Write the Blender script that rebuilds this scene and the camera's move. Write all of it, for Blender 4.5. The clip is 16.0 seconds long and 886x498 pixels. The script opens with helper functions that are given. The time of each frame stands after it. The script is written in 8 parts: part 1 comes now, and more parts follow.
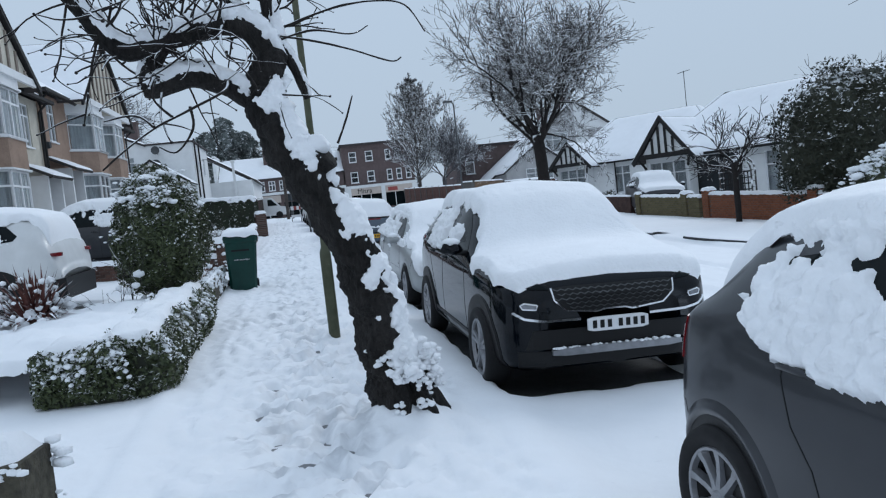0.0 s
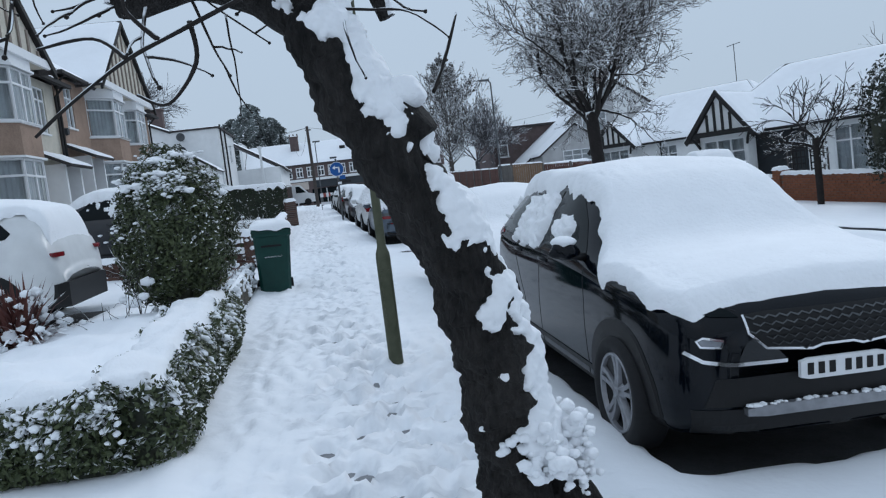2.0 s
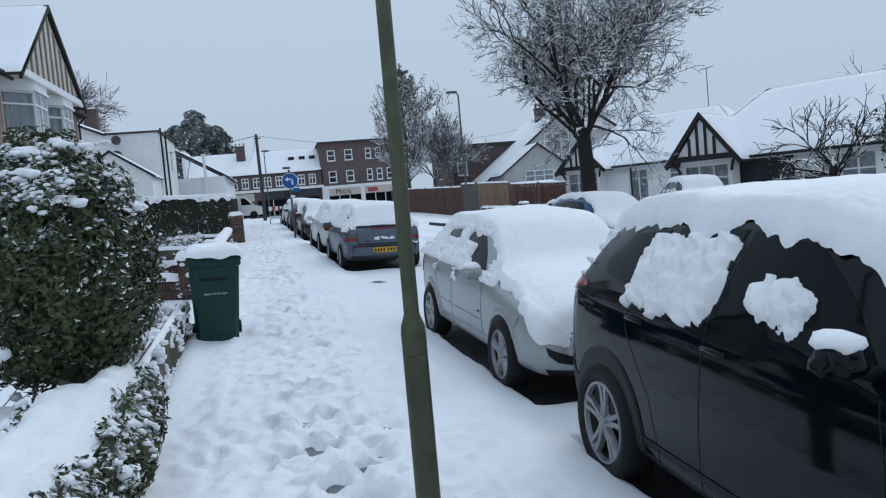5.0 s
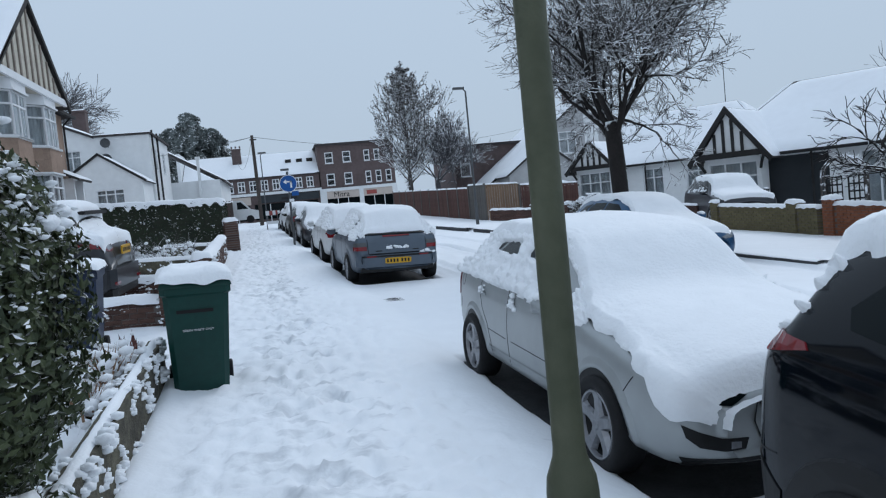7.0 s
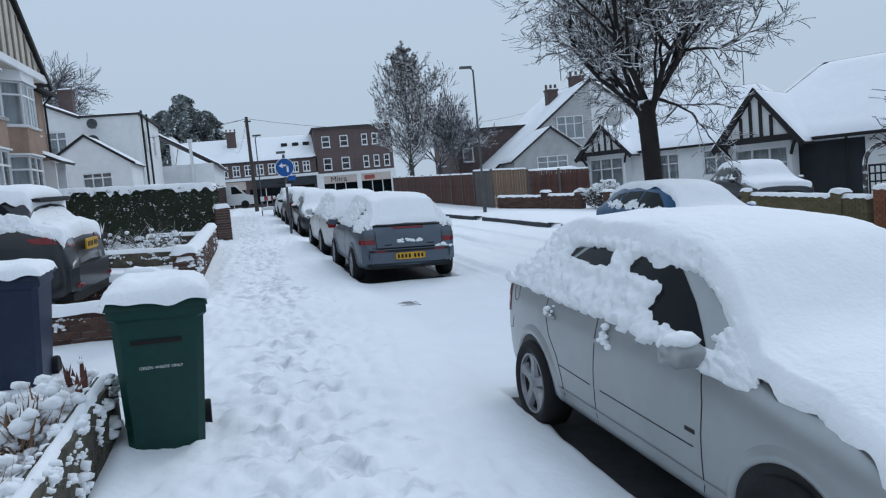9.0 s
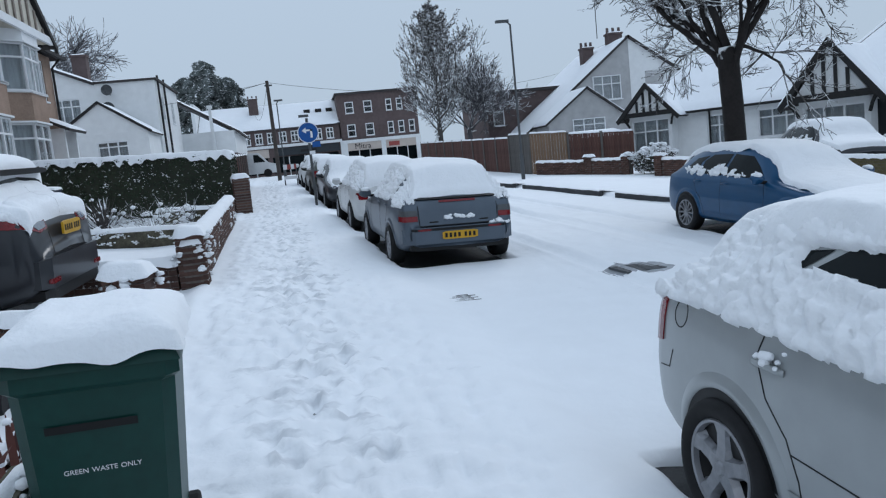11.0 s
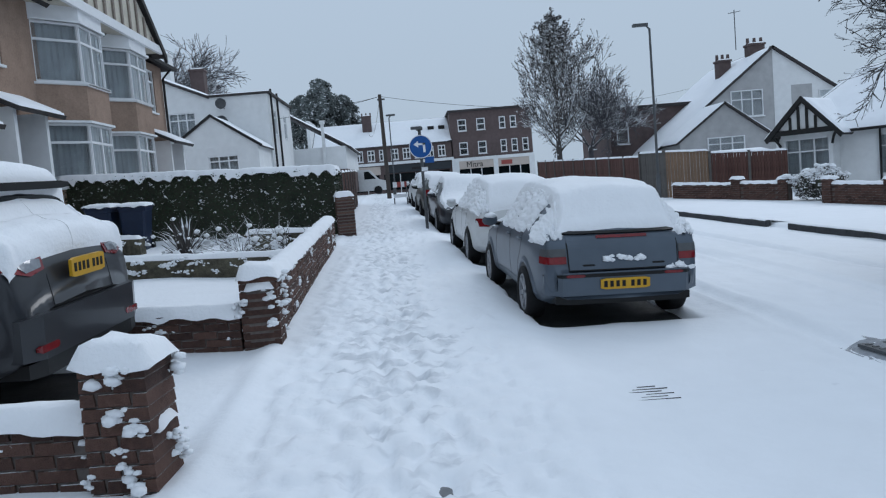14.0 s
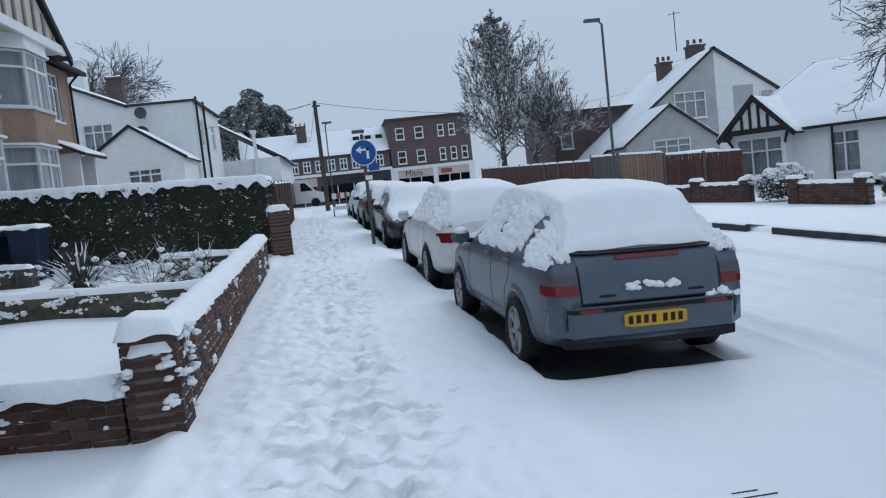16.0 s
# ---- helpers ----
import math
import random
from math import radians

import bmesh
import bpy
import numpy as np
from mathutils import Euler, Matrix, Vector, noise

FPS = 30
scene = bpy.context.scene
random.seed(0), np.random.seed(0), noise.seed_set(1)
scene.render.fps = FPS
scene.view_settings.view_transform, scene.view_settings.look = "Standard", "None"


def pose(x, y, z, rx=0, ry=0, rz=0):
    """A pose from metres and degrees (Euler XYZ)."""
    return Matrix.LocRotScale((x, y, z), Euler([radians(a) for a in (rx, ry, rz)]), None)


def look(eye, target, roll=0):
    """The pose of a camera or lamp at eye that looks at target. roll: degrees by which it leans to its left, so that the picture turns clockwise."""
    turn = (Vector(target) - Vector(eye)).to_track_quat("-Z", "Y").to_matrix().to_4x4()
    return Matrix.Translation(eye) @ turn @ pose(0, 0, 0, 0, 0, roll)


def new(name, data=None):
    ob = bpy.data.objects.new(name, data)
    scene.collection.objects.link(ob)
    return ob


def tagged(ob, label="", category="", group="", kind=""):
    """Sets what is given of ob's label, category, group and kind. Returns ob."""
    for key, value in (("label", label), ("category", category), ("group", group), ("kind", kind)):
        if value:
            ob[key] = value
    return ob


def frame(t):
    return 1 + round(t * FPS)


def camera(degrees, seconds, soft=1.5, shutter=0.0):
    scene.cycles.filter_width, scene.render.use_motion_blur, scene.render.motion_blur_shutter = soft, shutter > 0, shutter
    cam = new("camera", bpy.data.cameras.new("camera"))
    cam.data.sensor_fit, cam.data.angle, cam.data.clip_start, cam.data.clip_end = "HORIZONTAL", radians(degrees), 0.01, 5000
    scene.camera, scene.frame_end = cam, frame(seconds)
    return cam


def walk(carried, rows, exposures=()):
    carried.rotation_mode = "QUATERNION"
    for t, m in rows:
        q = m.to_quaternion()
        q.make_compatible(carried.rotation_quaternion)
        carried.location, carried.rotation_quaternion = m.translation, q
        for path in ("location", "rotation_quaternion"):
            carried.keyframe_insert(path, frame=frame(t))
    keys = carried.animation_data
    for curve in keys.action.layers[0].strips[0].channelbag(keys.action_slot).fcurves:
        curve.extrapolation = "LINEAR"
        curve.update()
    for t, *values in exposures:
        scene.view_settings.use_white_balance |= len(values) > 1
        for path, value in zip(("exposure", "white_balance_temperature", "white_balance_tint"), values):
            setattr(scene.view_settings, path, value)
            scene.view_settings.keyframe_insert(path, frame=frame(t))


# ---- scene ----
from mathutils import geometry
from mathutils.bvhtree import BVHTree

cam = camera(61.8, 16.0, soft=1.2)
PATH = [
    (0, (0.597, 1.280, 1.689), (0.932, 3.248, 1.573), -6.31),
    (0.5, (0.554, 1.790, 1.731), (0.844, 3.764, 1.591), -6.08),
    (1, (0.506, 2.285, 1.758), (0.814, 4.255, 1.601), -7.99),
    (1.5, (0.458, 2.767, 1.755), (0.758, 4.737, 1.585), -6.19),
    (2, (0.370, 3.321, 1.768), (0.630, 5.298, 1.620), -7.05),
    (2.5, (0.291, 3.795, 1.772), (0.555, 5.772, 1.624), -7.96),
    (3, (0.227, 4.282, 1.846), (0.464, 6.263, 1.706), -6.43),
    (3.5, (0.146, 4.705, 1.882), (0.462, 6.676, 1.754), -6.30),
    (4, (0.130, 5.205, 1.887), (0.495, 7.167, 1.760), -5.44),
    (6.5, (0.073, 7.682, 1.966), (0.517, 9.630, 1.863), -5.59),
    (7, (0.072, 8.207, 1.992), (0.490, 10.160, 1.879), -5.57),
    (7.5, (0.068, 8.706, 2.010), (0.547, 10.643, 1.864), -6.62),
    (8, (0.061, 9.202, 2.028), (0.493, 11.149, 1.882), -5.49),
    (10.5, (0.130, 11.604, 2.107), (0.547, 13.551, 1.913), -4.78),
    (11, (0.096, 12.240, 2.108), (0.448, 14.195, 1.872), -5.84),
    (11.5, (0.100, 12.660, 2.112), (0.490, 14.612, 1.922), -6.36),
    (12, (0.096, 13.200, 2.147), (0.449, 15.162, 1.987), -4.93),
    (12.5, (0.077, 13.672, 2.151), (0.358, 15.644, 1.973), -5.98),
    (13, (0.099, 14.125, 2.141), (0.203, 16.112, 1.941), -4.72),
    (13.5, (0.062, 14.600, 2.157), (0.006, 16.591, 1.979), -4.06),
    (14, (0.110, 15.083, 2.155), (0.183, 17.075, 1.996), -4.79),
    (14.5, (0.162, 15.588, 2.145), (0.338, 17.572, 1.958), -3.89),
    (15, (0.124, 16.080, 2.155), (0.363, 18.054, 1.935), -6.05),
    (15.5, (0.073, 16.575, 2.154), (0.362, 18.544, 1.957), -6.49),
    (16, (-0.023, 17.128, 2.180), (0.215, 19.109, 2.031), -6.23),
]
walk(cam, [(t, look(eye, target, roll)) for t, eye, target, roll in PATH], [(0, 0.06), (8, 0.07), (12.5, 0.0), (13.5, -0.08), (14.5, 0.0), (16, -0.02)])

# ---- sky: overcast, brighter overhead than at the horizon ----
world = bpy.data.worlds.new("winter_sky")
scene.world = world
world.use_nodes = True
wn, wl = world.node_tree.nodes, world.node_tree.links
wn.clear()
w_out, w_bg = wn.new("ShaderNodeOutputWorld"), wn.new("ShaderNodeBackground")
w_sky = wn.new("ShaderNodeTexSky")
w_sky.sky_type, w_sky.sun_disc = "NISHITA", False
w_sky.sun_elevation, w_sky.sun_rotation, w_sky.dust_density = radians(38), radians(200), 4.0
w_tc, w_sep, w_ramp, w_mix = wn.new("ShaderNodeTexCoord"), wn.new("ShaderNodeSeparateXYZ"), wn.new("ShaderNodeValToRGB"), wn.new("ShaderNodeMix")
w_mix.data_type = "RGBA"
w_ramp.color_ramp.elements[0].position, w_ramp.color_ramp.elements[0].color = 0.0, (0.433, 0.535, 0.655, 1)
w_ramp.color_ramp.elements[1].position, w_ramp.color_ramp.elements[1].color = 1.0, (0.615, 0.76, 0.96, 1)
mid = w_ramp.color_ramp.elements.new(0.33)
mid.color = (0.478, 0.595, 0.74, 1)
w_mix.inputs[0].default_value = 0.96
w_scale = wn.new("ShaderNodeVectorMath")
w_scale.operation = "SCALE"
w_scale.inputs[3].default_value = 0.1
wl.new(w_sky.outputs[0], w_scale.inputs[0])
wl.new(w_tc.outputs["Generated"], w_sep.inputs[0])
wl.new(w_sep.outputs[2], w_ramp.inputs[0])
wl.new(w_scale.outputs[0], w_mix.inputs[6])
wl.new(w_ramp.outputs[0], w_mix.inputs[7])
wl.new(w_mix.outputs[2], w_bg.inputs[0])
wl.new(w_bg.outputs[0], w_out.inputs[0])
w_bg.inputs[1].default_value = 1.0
sun_data = bpy.data.lights.new("sun", "SUN")
sun_data.energy, sun_data.angle, sun_data.color = 0.75, radians(26), (0.92, 0.95, 1.0)
sun = new("sun", sun_data)
sun.matrix_world = look((34, 55, 40), (0, 12, 0))


# ---- materials ----
def material(name, colour, rough=0.6, metal=0.0, scale=8.0, vary=0.25, bump=0.0, bump_scale=60.0, snow=0.0, tint=None, coat=0.0, island=0.0, objects=0.0, snow_scale=9.0):
    """A surface with grain at two scales; snow: how far snow clings to what faces up."""
    m = bpy.data.materials.new(name)
    m.use_nodes = True
    nodes, links = m.node_tree.nodes, m.node_tree.links
    b = nodes["Principled BSDF"]
    b.inputs["Roughness"].default_value, b.inputs["Metallic"].default_value = rough, metal
    b.inputs["Coat Weight"].default_value = coat
    b.inputs["Specular IOR Level"].default_value = 0.3
    tc = nodes.new("ShaderNodeTexCoord")
    big, small = nodes.new("ShaderNodeTexNoise"), nodes.new("ShaderNodeTexNoise")
    big.inputs["Scale"].default_value, small.inputs["Scale"].default_value = scale * 0.15, scale
    big.inputs["Detail"].default_value, small.inputs["Detail"].default_value = 3, 6
    links.new(tc.outputs["Object"], big.inputs["Vector"])
    links.new(tc.outputs["Object"], small.inputs["Vector"])
    add = nodes.new("ShaderNodeMath")
    add.operation = "ADD"
    links.new(big.outputs["Fac"], add.inputs[0])
    links.new(small.outputs["Fac"], add.inputs[1])
    last = add.outputs[0]
    if island or objects:
        src = nodes.new("ShaderNodeNewGeometry").outputs["Random Per Island"] if island else nodes.new("ShaderNodeObjectInfo").outputs["Random"]
        mul = nodes.new("ShaderNodeMath")
        mul.operation, mul.inputs[1].default_value = "MULTIPLY_ADD", (island or objects)
        links.new(src, mul.inputs[0])
        links.new(last, mul.inputs[2])
        last = mul.outputs[0]
    ramp = nodes.new("ShaderNodeValToRGB")
    lo, hi = ramp.color_ramp.elements
    other = tint or colour
    lo.position, hi.position = 0.32, 0.68 + 0.4 * (island or objects)
    lo.color = (*[c * (1 - vary) for c in colour], 1)
    hi.color = (*[min(1, c * (1 + vary)) for c in other], 1)
    half = nodes.new("ShaderNodeMath")
    half.operation, half.inputs[1].default_value = "MULTIPLY", 0.5
    links.new(last, half.inputs[0])
    links.new(half.outputs[0], ramp.inputs[0])
    colour_out = ramp.outputs[0]
    if snow > 0:
        geo, sep = nodes.new("ShaderNodeNewGeometry"), nodes.new("ShaderNodeSeparateXYZ")
        links.new(geo.outputs["Normal"], sep.inputs[0])
        sn = nodes.new("ShaderNodeTexNoise")
        sn.inputs["Scale"].default_value, sn.inputs["Detail"].default_value = snow_scale, 4
        links.new(geo.outputs["Position"], sn.inputs["Vector"])
        s1 = nodes.new("ShaderNodeMath")
        s1.operation = "MULTIPLY_ADD"
        s1.inputs[1].default_value = 2.2
        links.new(sn.outputs["Fac"], s1.inputs[0])
        links.new(sep.outputs[2], s1.inputs[2])
        s2 = nodes.new("ShaderNodeMapRange")
        s2.inputs["From Min"].default_value, s2.inputs["From Max"].default_value = 2.1 - snow, 2.35 - snow
        links.new(s1.outputs[0], s2.inputs["Value"])
        mx = nodes.new("ShaderNodeMix")
        mx.data_type = "RGBA"
        mx.inputs[7].default_value = (0.86, 0.88, 0.90, 1)
        links.new(s2.outputs[0], mx.inputs[0])
        links.new(colour_out, mx.inputs[6])
        colour_out = mx.outputs[2]
    links.new(colour_out, b.inputs["Base Color"])
    if bump:
        bn, bp = nodes.new("ShaderNodeTexNoise"), nodes.new("ShaderNodeBump")
        bn.inputs["Scale"].default_value, bn.inputs["Detail"].default_value = bump_scale, 5
        bp.inputs["Strength"].default_value, bp.inputs["Distance"].default_value = bump, 0.02
        links.new(tc.outputs["Object"], bn.inputs["Vector"])
        links.new(bn.outputs["Fac"], bp.inputs["Height"])
        links.new(bp.outputs["Normal"], b.inputs["Normal"])
    return m


SNOW = material("snow", (0.86, 0.88, 0.905), 0.75, scale=3, vary=0.03, bump=0.35, bump_scale=14)
SNOW_FINE = material("snow_crust", (0.87, 0.885, 0.905), 0.75, scale=6, vary=0.03, bump=0.42, bump_scale=34)
ASPHALT = material("asphalt", (0.045, 0.047, 0.05), 0.8, scale=40, vary=0.4, bump=0.5, bump_scale=200)
KERB = material("kerb_stone", (0.05, 0.052, 0.056), 0.8, scale=16, vary=0.35, bump=0.3, bump_scale=90)
PAVING = material("paving", (0.21, 0.215, 0.225), 0.85, scale=12, vary=0.3, bump=0.4, bump_scale=90)
BARK = material("bark", (0.004, 0.004, 0.0042), 0.85, scale=34, vary=0.6, bump=1.0, bump_scale=60, tint=(0.024, 0.0215, 0.020))
# bark runs in ridges along the trunk
bk_nodes, bk_links = BARK.node_tree.nodes, BARK.node_tree.links
bk_map, bk_tc = bk_nodes.new("ShaderNodeMapping"), bk_nodes.new("ShaderNodeTexCoord")
bk_map.inputs["Scale"].default_value = (1.0, 1.0, 0.28)
bk_links.new(bk_tc.outputs["Object"], bk_map.inputs["Vector"])
for bk in [n for n in bk_nodes if n.bl_idname == "ShaderNodeTexNoise"]:
    bk_links.new(bk_map.outputs[0], bk.inputs["Vector"])
for bk in [n for n in bk_nodes if n.bl_idname == "ShaderNodeBump"]:
    bk.inputs["Distance"].default_value = 0.05
TWIG = material("twig", (0.018, 0.015, 0.014), 0.85, scale=20, vary=0.4, snow=0.55, snow_scale=5)
FROST_TWIG = material("frosted_twig", (0.075, 0.068, 0.064), 0.85, scale=10, vary=0.4, snow=0.95, snow_scale=5)
# twigs of the trees further off, distance haze put into their colour
HAZED_TWIG = material("hazed_twig", (0.10, 0.098, 0.105), 0.9, scale=4, vary=0.3, snow=0.75, snow_scale=2.5)
LEAF = material("evergreen_leaf", (0.022, 0.040, 0.021), 0.55, scale=4, vary=0.5, tint=(0.056, 0.068, 0.030), snow=0.34, island=0.9, snow_scale=6)
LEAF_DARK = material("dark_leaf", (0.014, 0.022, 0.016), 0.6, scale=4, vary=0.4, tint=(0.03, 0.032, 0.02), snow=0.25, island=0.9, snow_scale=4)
# leaf colour paled and greyed to stand for distance haze
HAZED_LEAF = material("hazed_evergreen", (0.13, 0.15, 0.145), 0.8, scale=1, vary=0.3, snow=0.45, island=0.8, snow_scale=2)
HEDGE_LEAF = material("hedge_leaf", (0.012, 0.024, 0.015), 0.65, scale=4, vary=0.4, tint=(0.026, 0.04, 0.02), snow=0.25, island=0.9, snow_scale=5)
RED_LEAF = material("red_leaf", (0.06, 0.016, 0.018), 0.6, scale=5, vary=0.4, tint=(0.11, 0.04, 0.03), snow=0.35, island=0.7)
RUSSET = material("withered_stem", (0.16, 0.075, 0.038), 0.8, scale=8, vary=0.4, tint=(0.24, 0.15, 0.09), snow=0.3, island=0.6)
BRICK = material("red_brick", (0.046, 0.026, 0.023), 0.9, scale=30, vary=0.4, bump=0.6, bump_scale=120, tint=(0.098, 0.054, 0.042), objects=0.8, snow=0.15, snow_scale=5)
# brown brick, its colour lightened and greyed for distance haze
BRICK_FAR = material("hazed_brown_brick", (0.108, 0.080, 0.077), 0.9, scale=3, vary=0.25, bump=0.3, bump_scale=20)
ORANGE_BRICK = material("orange_brick", (0.20, 0.075, 0.04), 0.9, scale=12, vary=0.3, bump=0.3, bump_scale=60, objects=0.5)
YELLOW_BRICK = material("yellow_brick", (0.12, 0.10, 0.052), 0.9, scale=12, vary=0.35, bump=0.3, bump_scale=60, objects=0.6)
MORTAR = material("mortar", (0.13, 0.11, 0.10), 0.95, scale=30, vary=0.3)
STONE = material("mossy_stone", (0.055, 0.046, 0.040), 0.95, scale=14, vary=0.5, bump=0.9, bump_scale=50, tint=(0.095, 0.088, 0.062), snow=0.0)
RENDER_WHITE = material("white_render", (0.70, 0.71, 0.71), 0.9, scale=3, vary=0.08, bump=0.2, bump_scale=60)
RENDER_GREY = material("grey_render", (0.40, 0.40, 0.40), 0.9, scale=2, vary=0.18, bump=0.2, bump_scale=40)
CREAM = material("cream_pebbledash", (0.56, 0.52, 0.44), 0.95, scale=20, vary=0.15, bump=0.8, bump_scale=70)
TAN = material("tan_pebbledash", (0.335, 0.235, 0.18), 0.95, scale=20, vary=0.22, bump=0.8, bump_scale=70)
PALE_TIMBER = material("pale_timber", (0.24, 0.20, 0.17), 0.8, scale=10, vary=0.25)
TIMBER = material("dark_timber", (0.02, 0.019, 0.019), 0.75, scale=12, vary=0.3)
WHITE_PAINT = material("white_frame", (0.74, 0.75, 0.76), 0.5, scale=5, vary=0.06)
FENCE = material("red_brown_fence", (0.075, 0.034, 0.028), 0.85, scale=10, vary=0.35, bump=0.3, bump_scale=40, objects=0.3, tint=(0.10, 0.05, 0.04))
FENCE_TAN = material("tan_fence", (0.20, 0.13, 0.085), 0.85, scale=10, vary=0.3, bump=0.3, bump_scale=40, objects=0.3)
FENCE_GREY = material("weathered_fence", (0.10, 0.092, 0.085), 0.85, scale=10, vary=0.35, bump=0.3, bump_scale=40, objects=0.4)
POST_GREEN = material("green_post_paint", (0.062, 0.072, 0.040), 0.55, scale=14, vary=0.25, bump=0.15, bump_scale=60, tint=(0.075, 0.078, 0.05))
POLE_WOOD = material("pole_wood", (0.06, 0.05, 0.045), 0.85, scale=10, vary=0.3)
GREY_METAL = material("grey_metal", (0.09, 0.095, 0.10), 0.5, metal=0.3, scale=8, vary=0.2)
BIN_GREEN = material("green_bin_plastic", (0.003, 0.040, 0.032), 0.42, scale=20, vary=0.15, bump=0.05, bump_scale=200)
BIN_BLUE = material("blue_bin_plastic", (0.012, 0.022, 0.05), 0.45, scale=15, vary=0.2)
BLACK = material("black_rubber", (0.012, 0.012, 0.013), 0.75, scale=30, vary=0.3)
TRIM = material("black_trim", (0.006, 0.006, 0.0065), 0.5, scale=30, vary=0.2)
ALLOY = material("alloy", (0.26, 0.265, 0.28), 0.35, metal=0.7, scale=20, vary=0.25)
CHROME = material("chrome", (0.75, 0.76, 0.78), 0.15, metal=1.0, scale=20, vary=0.05)
CAR_GLASS = material("tinted_car_glass", (0.004, 0.007, 0.008), 0.04, scale=3, vary=0.2)
CAR_GLASS.node_tree.nodes["Principled BSDF"].inputs["Specular IOR Level"].default_value = 0.10
LAMP_GLASS = material("headlamp_glass", (0.20, 0.21, 0.23), 0.15, metal=0.3, scale=30, vary=0.3, coat=0.6)
RED_LIGHT = material("red_lamp_lens", (0.17, 0.008, 0.012), 0.15, scale=30, vary=0.3, coat=0.4)
PLATE_WHITE = material("white_plate", (0.72, 0.73, 0.74), 0.4, scale=20, vary=0.05)
PLATE_YELLOW = material("yellow_plate", (0.55, 0.30, 0.02), 0.4, scale=20, vary=0.1)
SIGN_BLUE = material("sign_blue", (0.008, 0.085, 0.30), 0.4, scale=6, vary=0.08)
SIGN_WHITE = material("sign_white", (0.75, 0.76, 0.78), 0.4, scale=6, vary=0.04)
CURTAIN = material("net_curtain", (0.42, 0.44, 0.45), 0.9, scale=2, vary=0.25)
ROOM_SHADE = material("room_shade", (0.03, 0.032, 0.035), 0.9, scale=2, vary=0.3)
SLATE = material("roof_tile", (0.05, 0.045, 0.045), 0.85, scale=4, vary=0.3)
PINK_SIGN = material("shop_sign_pale", (0.50, 0.43, 0.38), 0.6, scale=2, vary=0.08)
RED_SIGN = material("shop_sign_red", (0.30, 0.07, 0.06), 0.6, scale=2, vary=0.1)
DARK_SIGN = material("shop_sign_dark", (0.03, 0.035, 0.04), 0.6, scale=2, vary=0.2)


def paint(name, colour, metal=0.35, rough=0.3, coat=0.25, shine=0.3):
    m = material(name, colour, rough, metal=metal, scale=5, vary=0.1, coat=coat)
    m.node_tree.nodes["Principled BSDF"].inputs["Specular IOR Level"].default_value = shine
    return m


BLACK_PAINT = paint("black_paint", (0.002, 0.0035, 0.006), 0.0, 0.07, 0.0, 0.22)
SILVER_PAINT = paint("silver_paint", (0.33, 0.348, 0.352), 0.3, 0.34)
GREY_PAINT = paint("dark_grey_paint", (0.028, 0.030, 0.035), 0.1, 0.28)
STEEL_PAINT = paint("steel_blue_grey_paint", (0.082, 0.104, 0.132), 0.2, 0.4)
BLUE_PAINT = paint("blue_paint", (0.010, 0.066, 0.15), 0.2, 0.3)
WHITE_CAR = paint("white_car_paint", (0.62, 0.63, 0.63), 0.0, 0.35)
OLIVE_PAINT = paint("dark_olive_paint", (0.03, 0.034, 0.028), 0.2, 0.35)

# snow on the ground: grey slush where many feet have trodden it thin
TRODDEN = material("trodden_snow", (0.86, 0.88, 0.905), 0.75, scale=3, vary=0.03, bump=0.35, bump_scale=14)
t_nodes, t_links = TRODDEN.node_tree.nodes, TRODDEN.node_tree.links
t_b = t_nodes["Principled BSDF"]
t_base = t_b.inputs["Base Color"].links[0].from_socket
t_geo, t_map, t_noise, t_fine = t_nodes.new("ShaderNodeNewGeometry"), t_nodes.new("ShaderNodeMapping"), t_nodes.new("ShaderNodeTexNoise"), t_nodes.new("ShaderNodeTexNoise")
t_map.inputs["Scale"].default_value = (4.2, 6.4, 1.0)
t_noise.inputs["Scale"].default_value, t_noise.inputs["Detail"].default_value = 1.0, 7
t_fine.inputs["Scale"].default_value, t_fine.inputs["Detail"].default_value = 0.22, 2
t_links.new(t_geo.outputs["Position"], t_map.inputs["Vector"])
t_links.new(t_map.outputs[0], t_noise.inputs["Vector"])
t_links.new(t_geo.outputs["Position"], t_fine.inputs["Vector"])
t_sep = t_nodes.new("ShaderNodeSeparateXYZ")
t_links.new(t_geo.outputs["Position"], t_sep.inputs[0])


def t_math(op, a, b, c=0.0):
    n = t_nodes.new("ShaderNodeMath")
    n.operation = op
    for i, v in enumerate((a, b, c)):
        if isinstance(v, (int, float)):
            n.inputs[i].default_value = v
        else:
            t_links.new(v, n.inputs[i])
    return n.outputs[0]


# the middle of the pavement lies at about x = 0.85 - 0.041 y
t_off = t_math("ABSOLUTE", t_math("ADD", t_math("MULTIPLY_ADD", t_sep.outputs[1], 0.041, t_sep.outputs[0]), -0.72), 0.0)
t_band = t_nodes.new("ShaderNodeMapRange")
t_band.inputs["From Min"].default_value, t_band.inputs["From Max"].default_value, t_band.inputs["To Min"].default_value, t_band.inputs["To Max"].default_value = 0.30, 0.85, 0.22, 0.0
t_links.new(t_off, t_band.inputs["Value"])
t_sum = t_math("ADD", t_math("MULTIPLY_ADD", t_fine.outputs["Fac"], 0.35, t_noise.outputs["Fac"]), t_band.outputs[0])
t_mask = t_nodes.new("ShaderNodeMapRange")
t_mask.inputs["From Min"].default_value, t_mask.inputs["From Max"].default_value, t_mask.inputs["To Max"].default_value = 0.89, 1.06, 0.50
t_links.new(t_sum, t_mask.inputs["Value"])
t_mix = t_nodes.new("ShaderNodeMix")
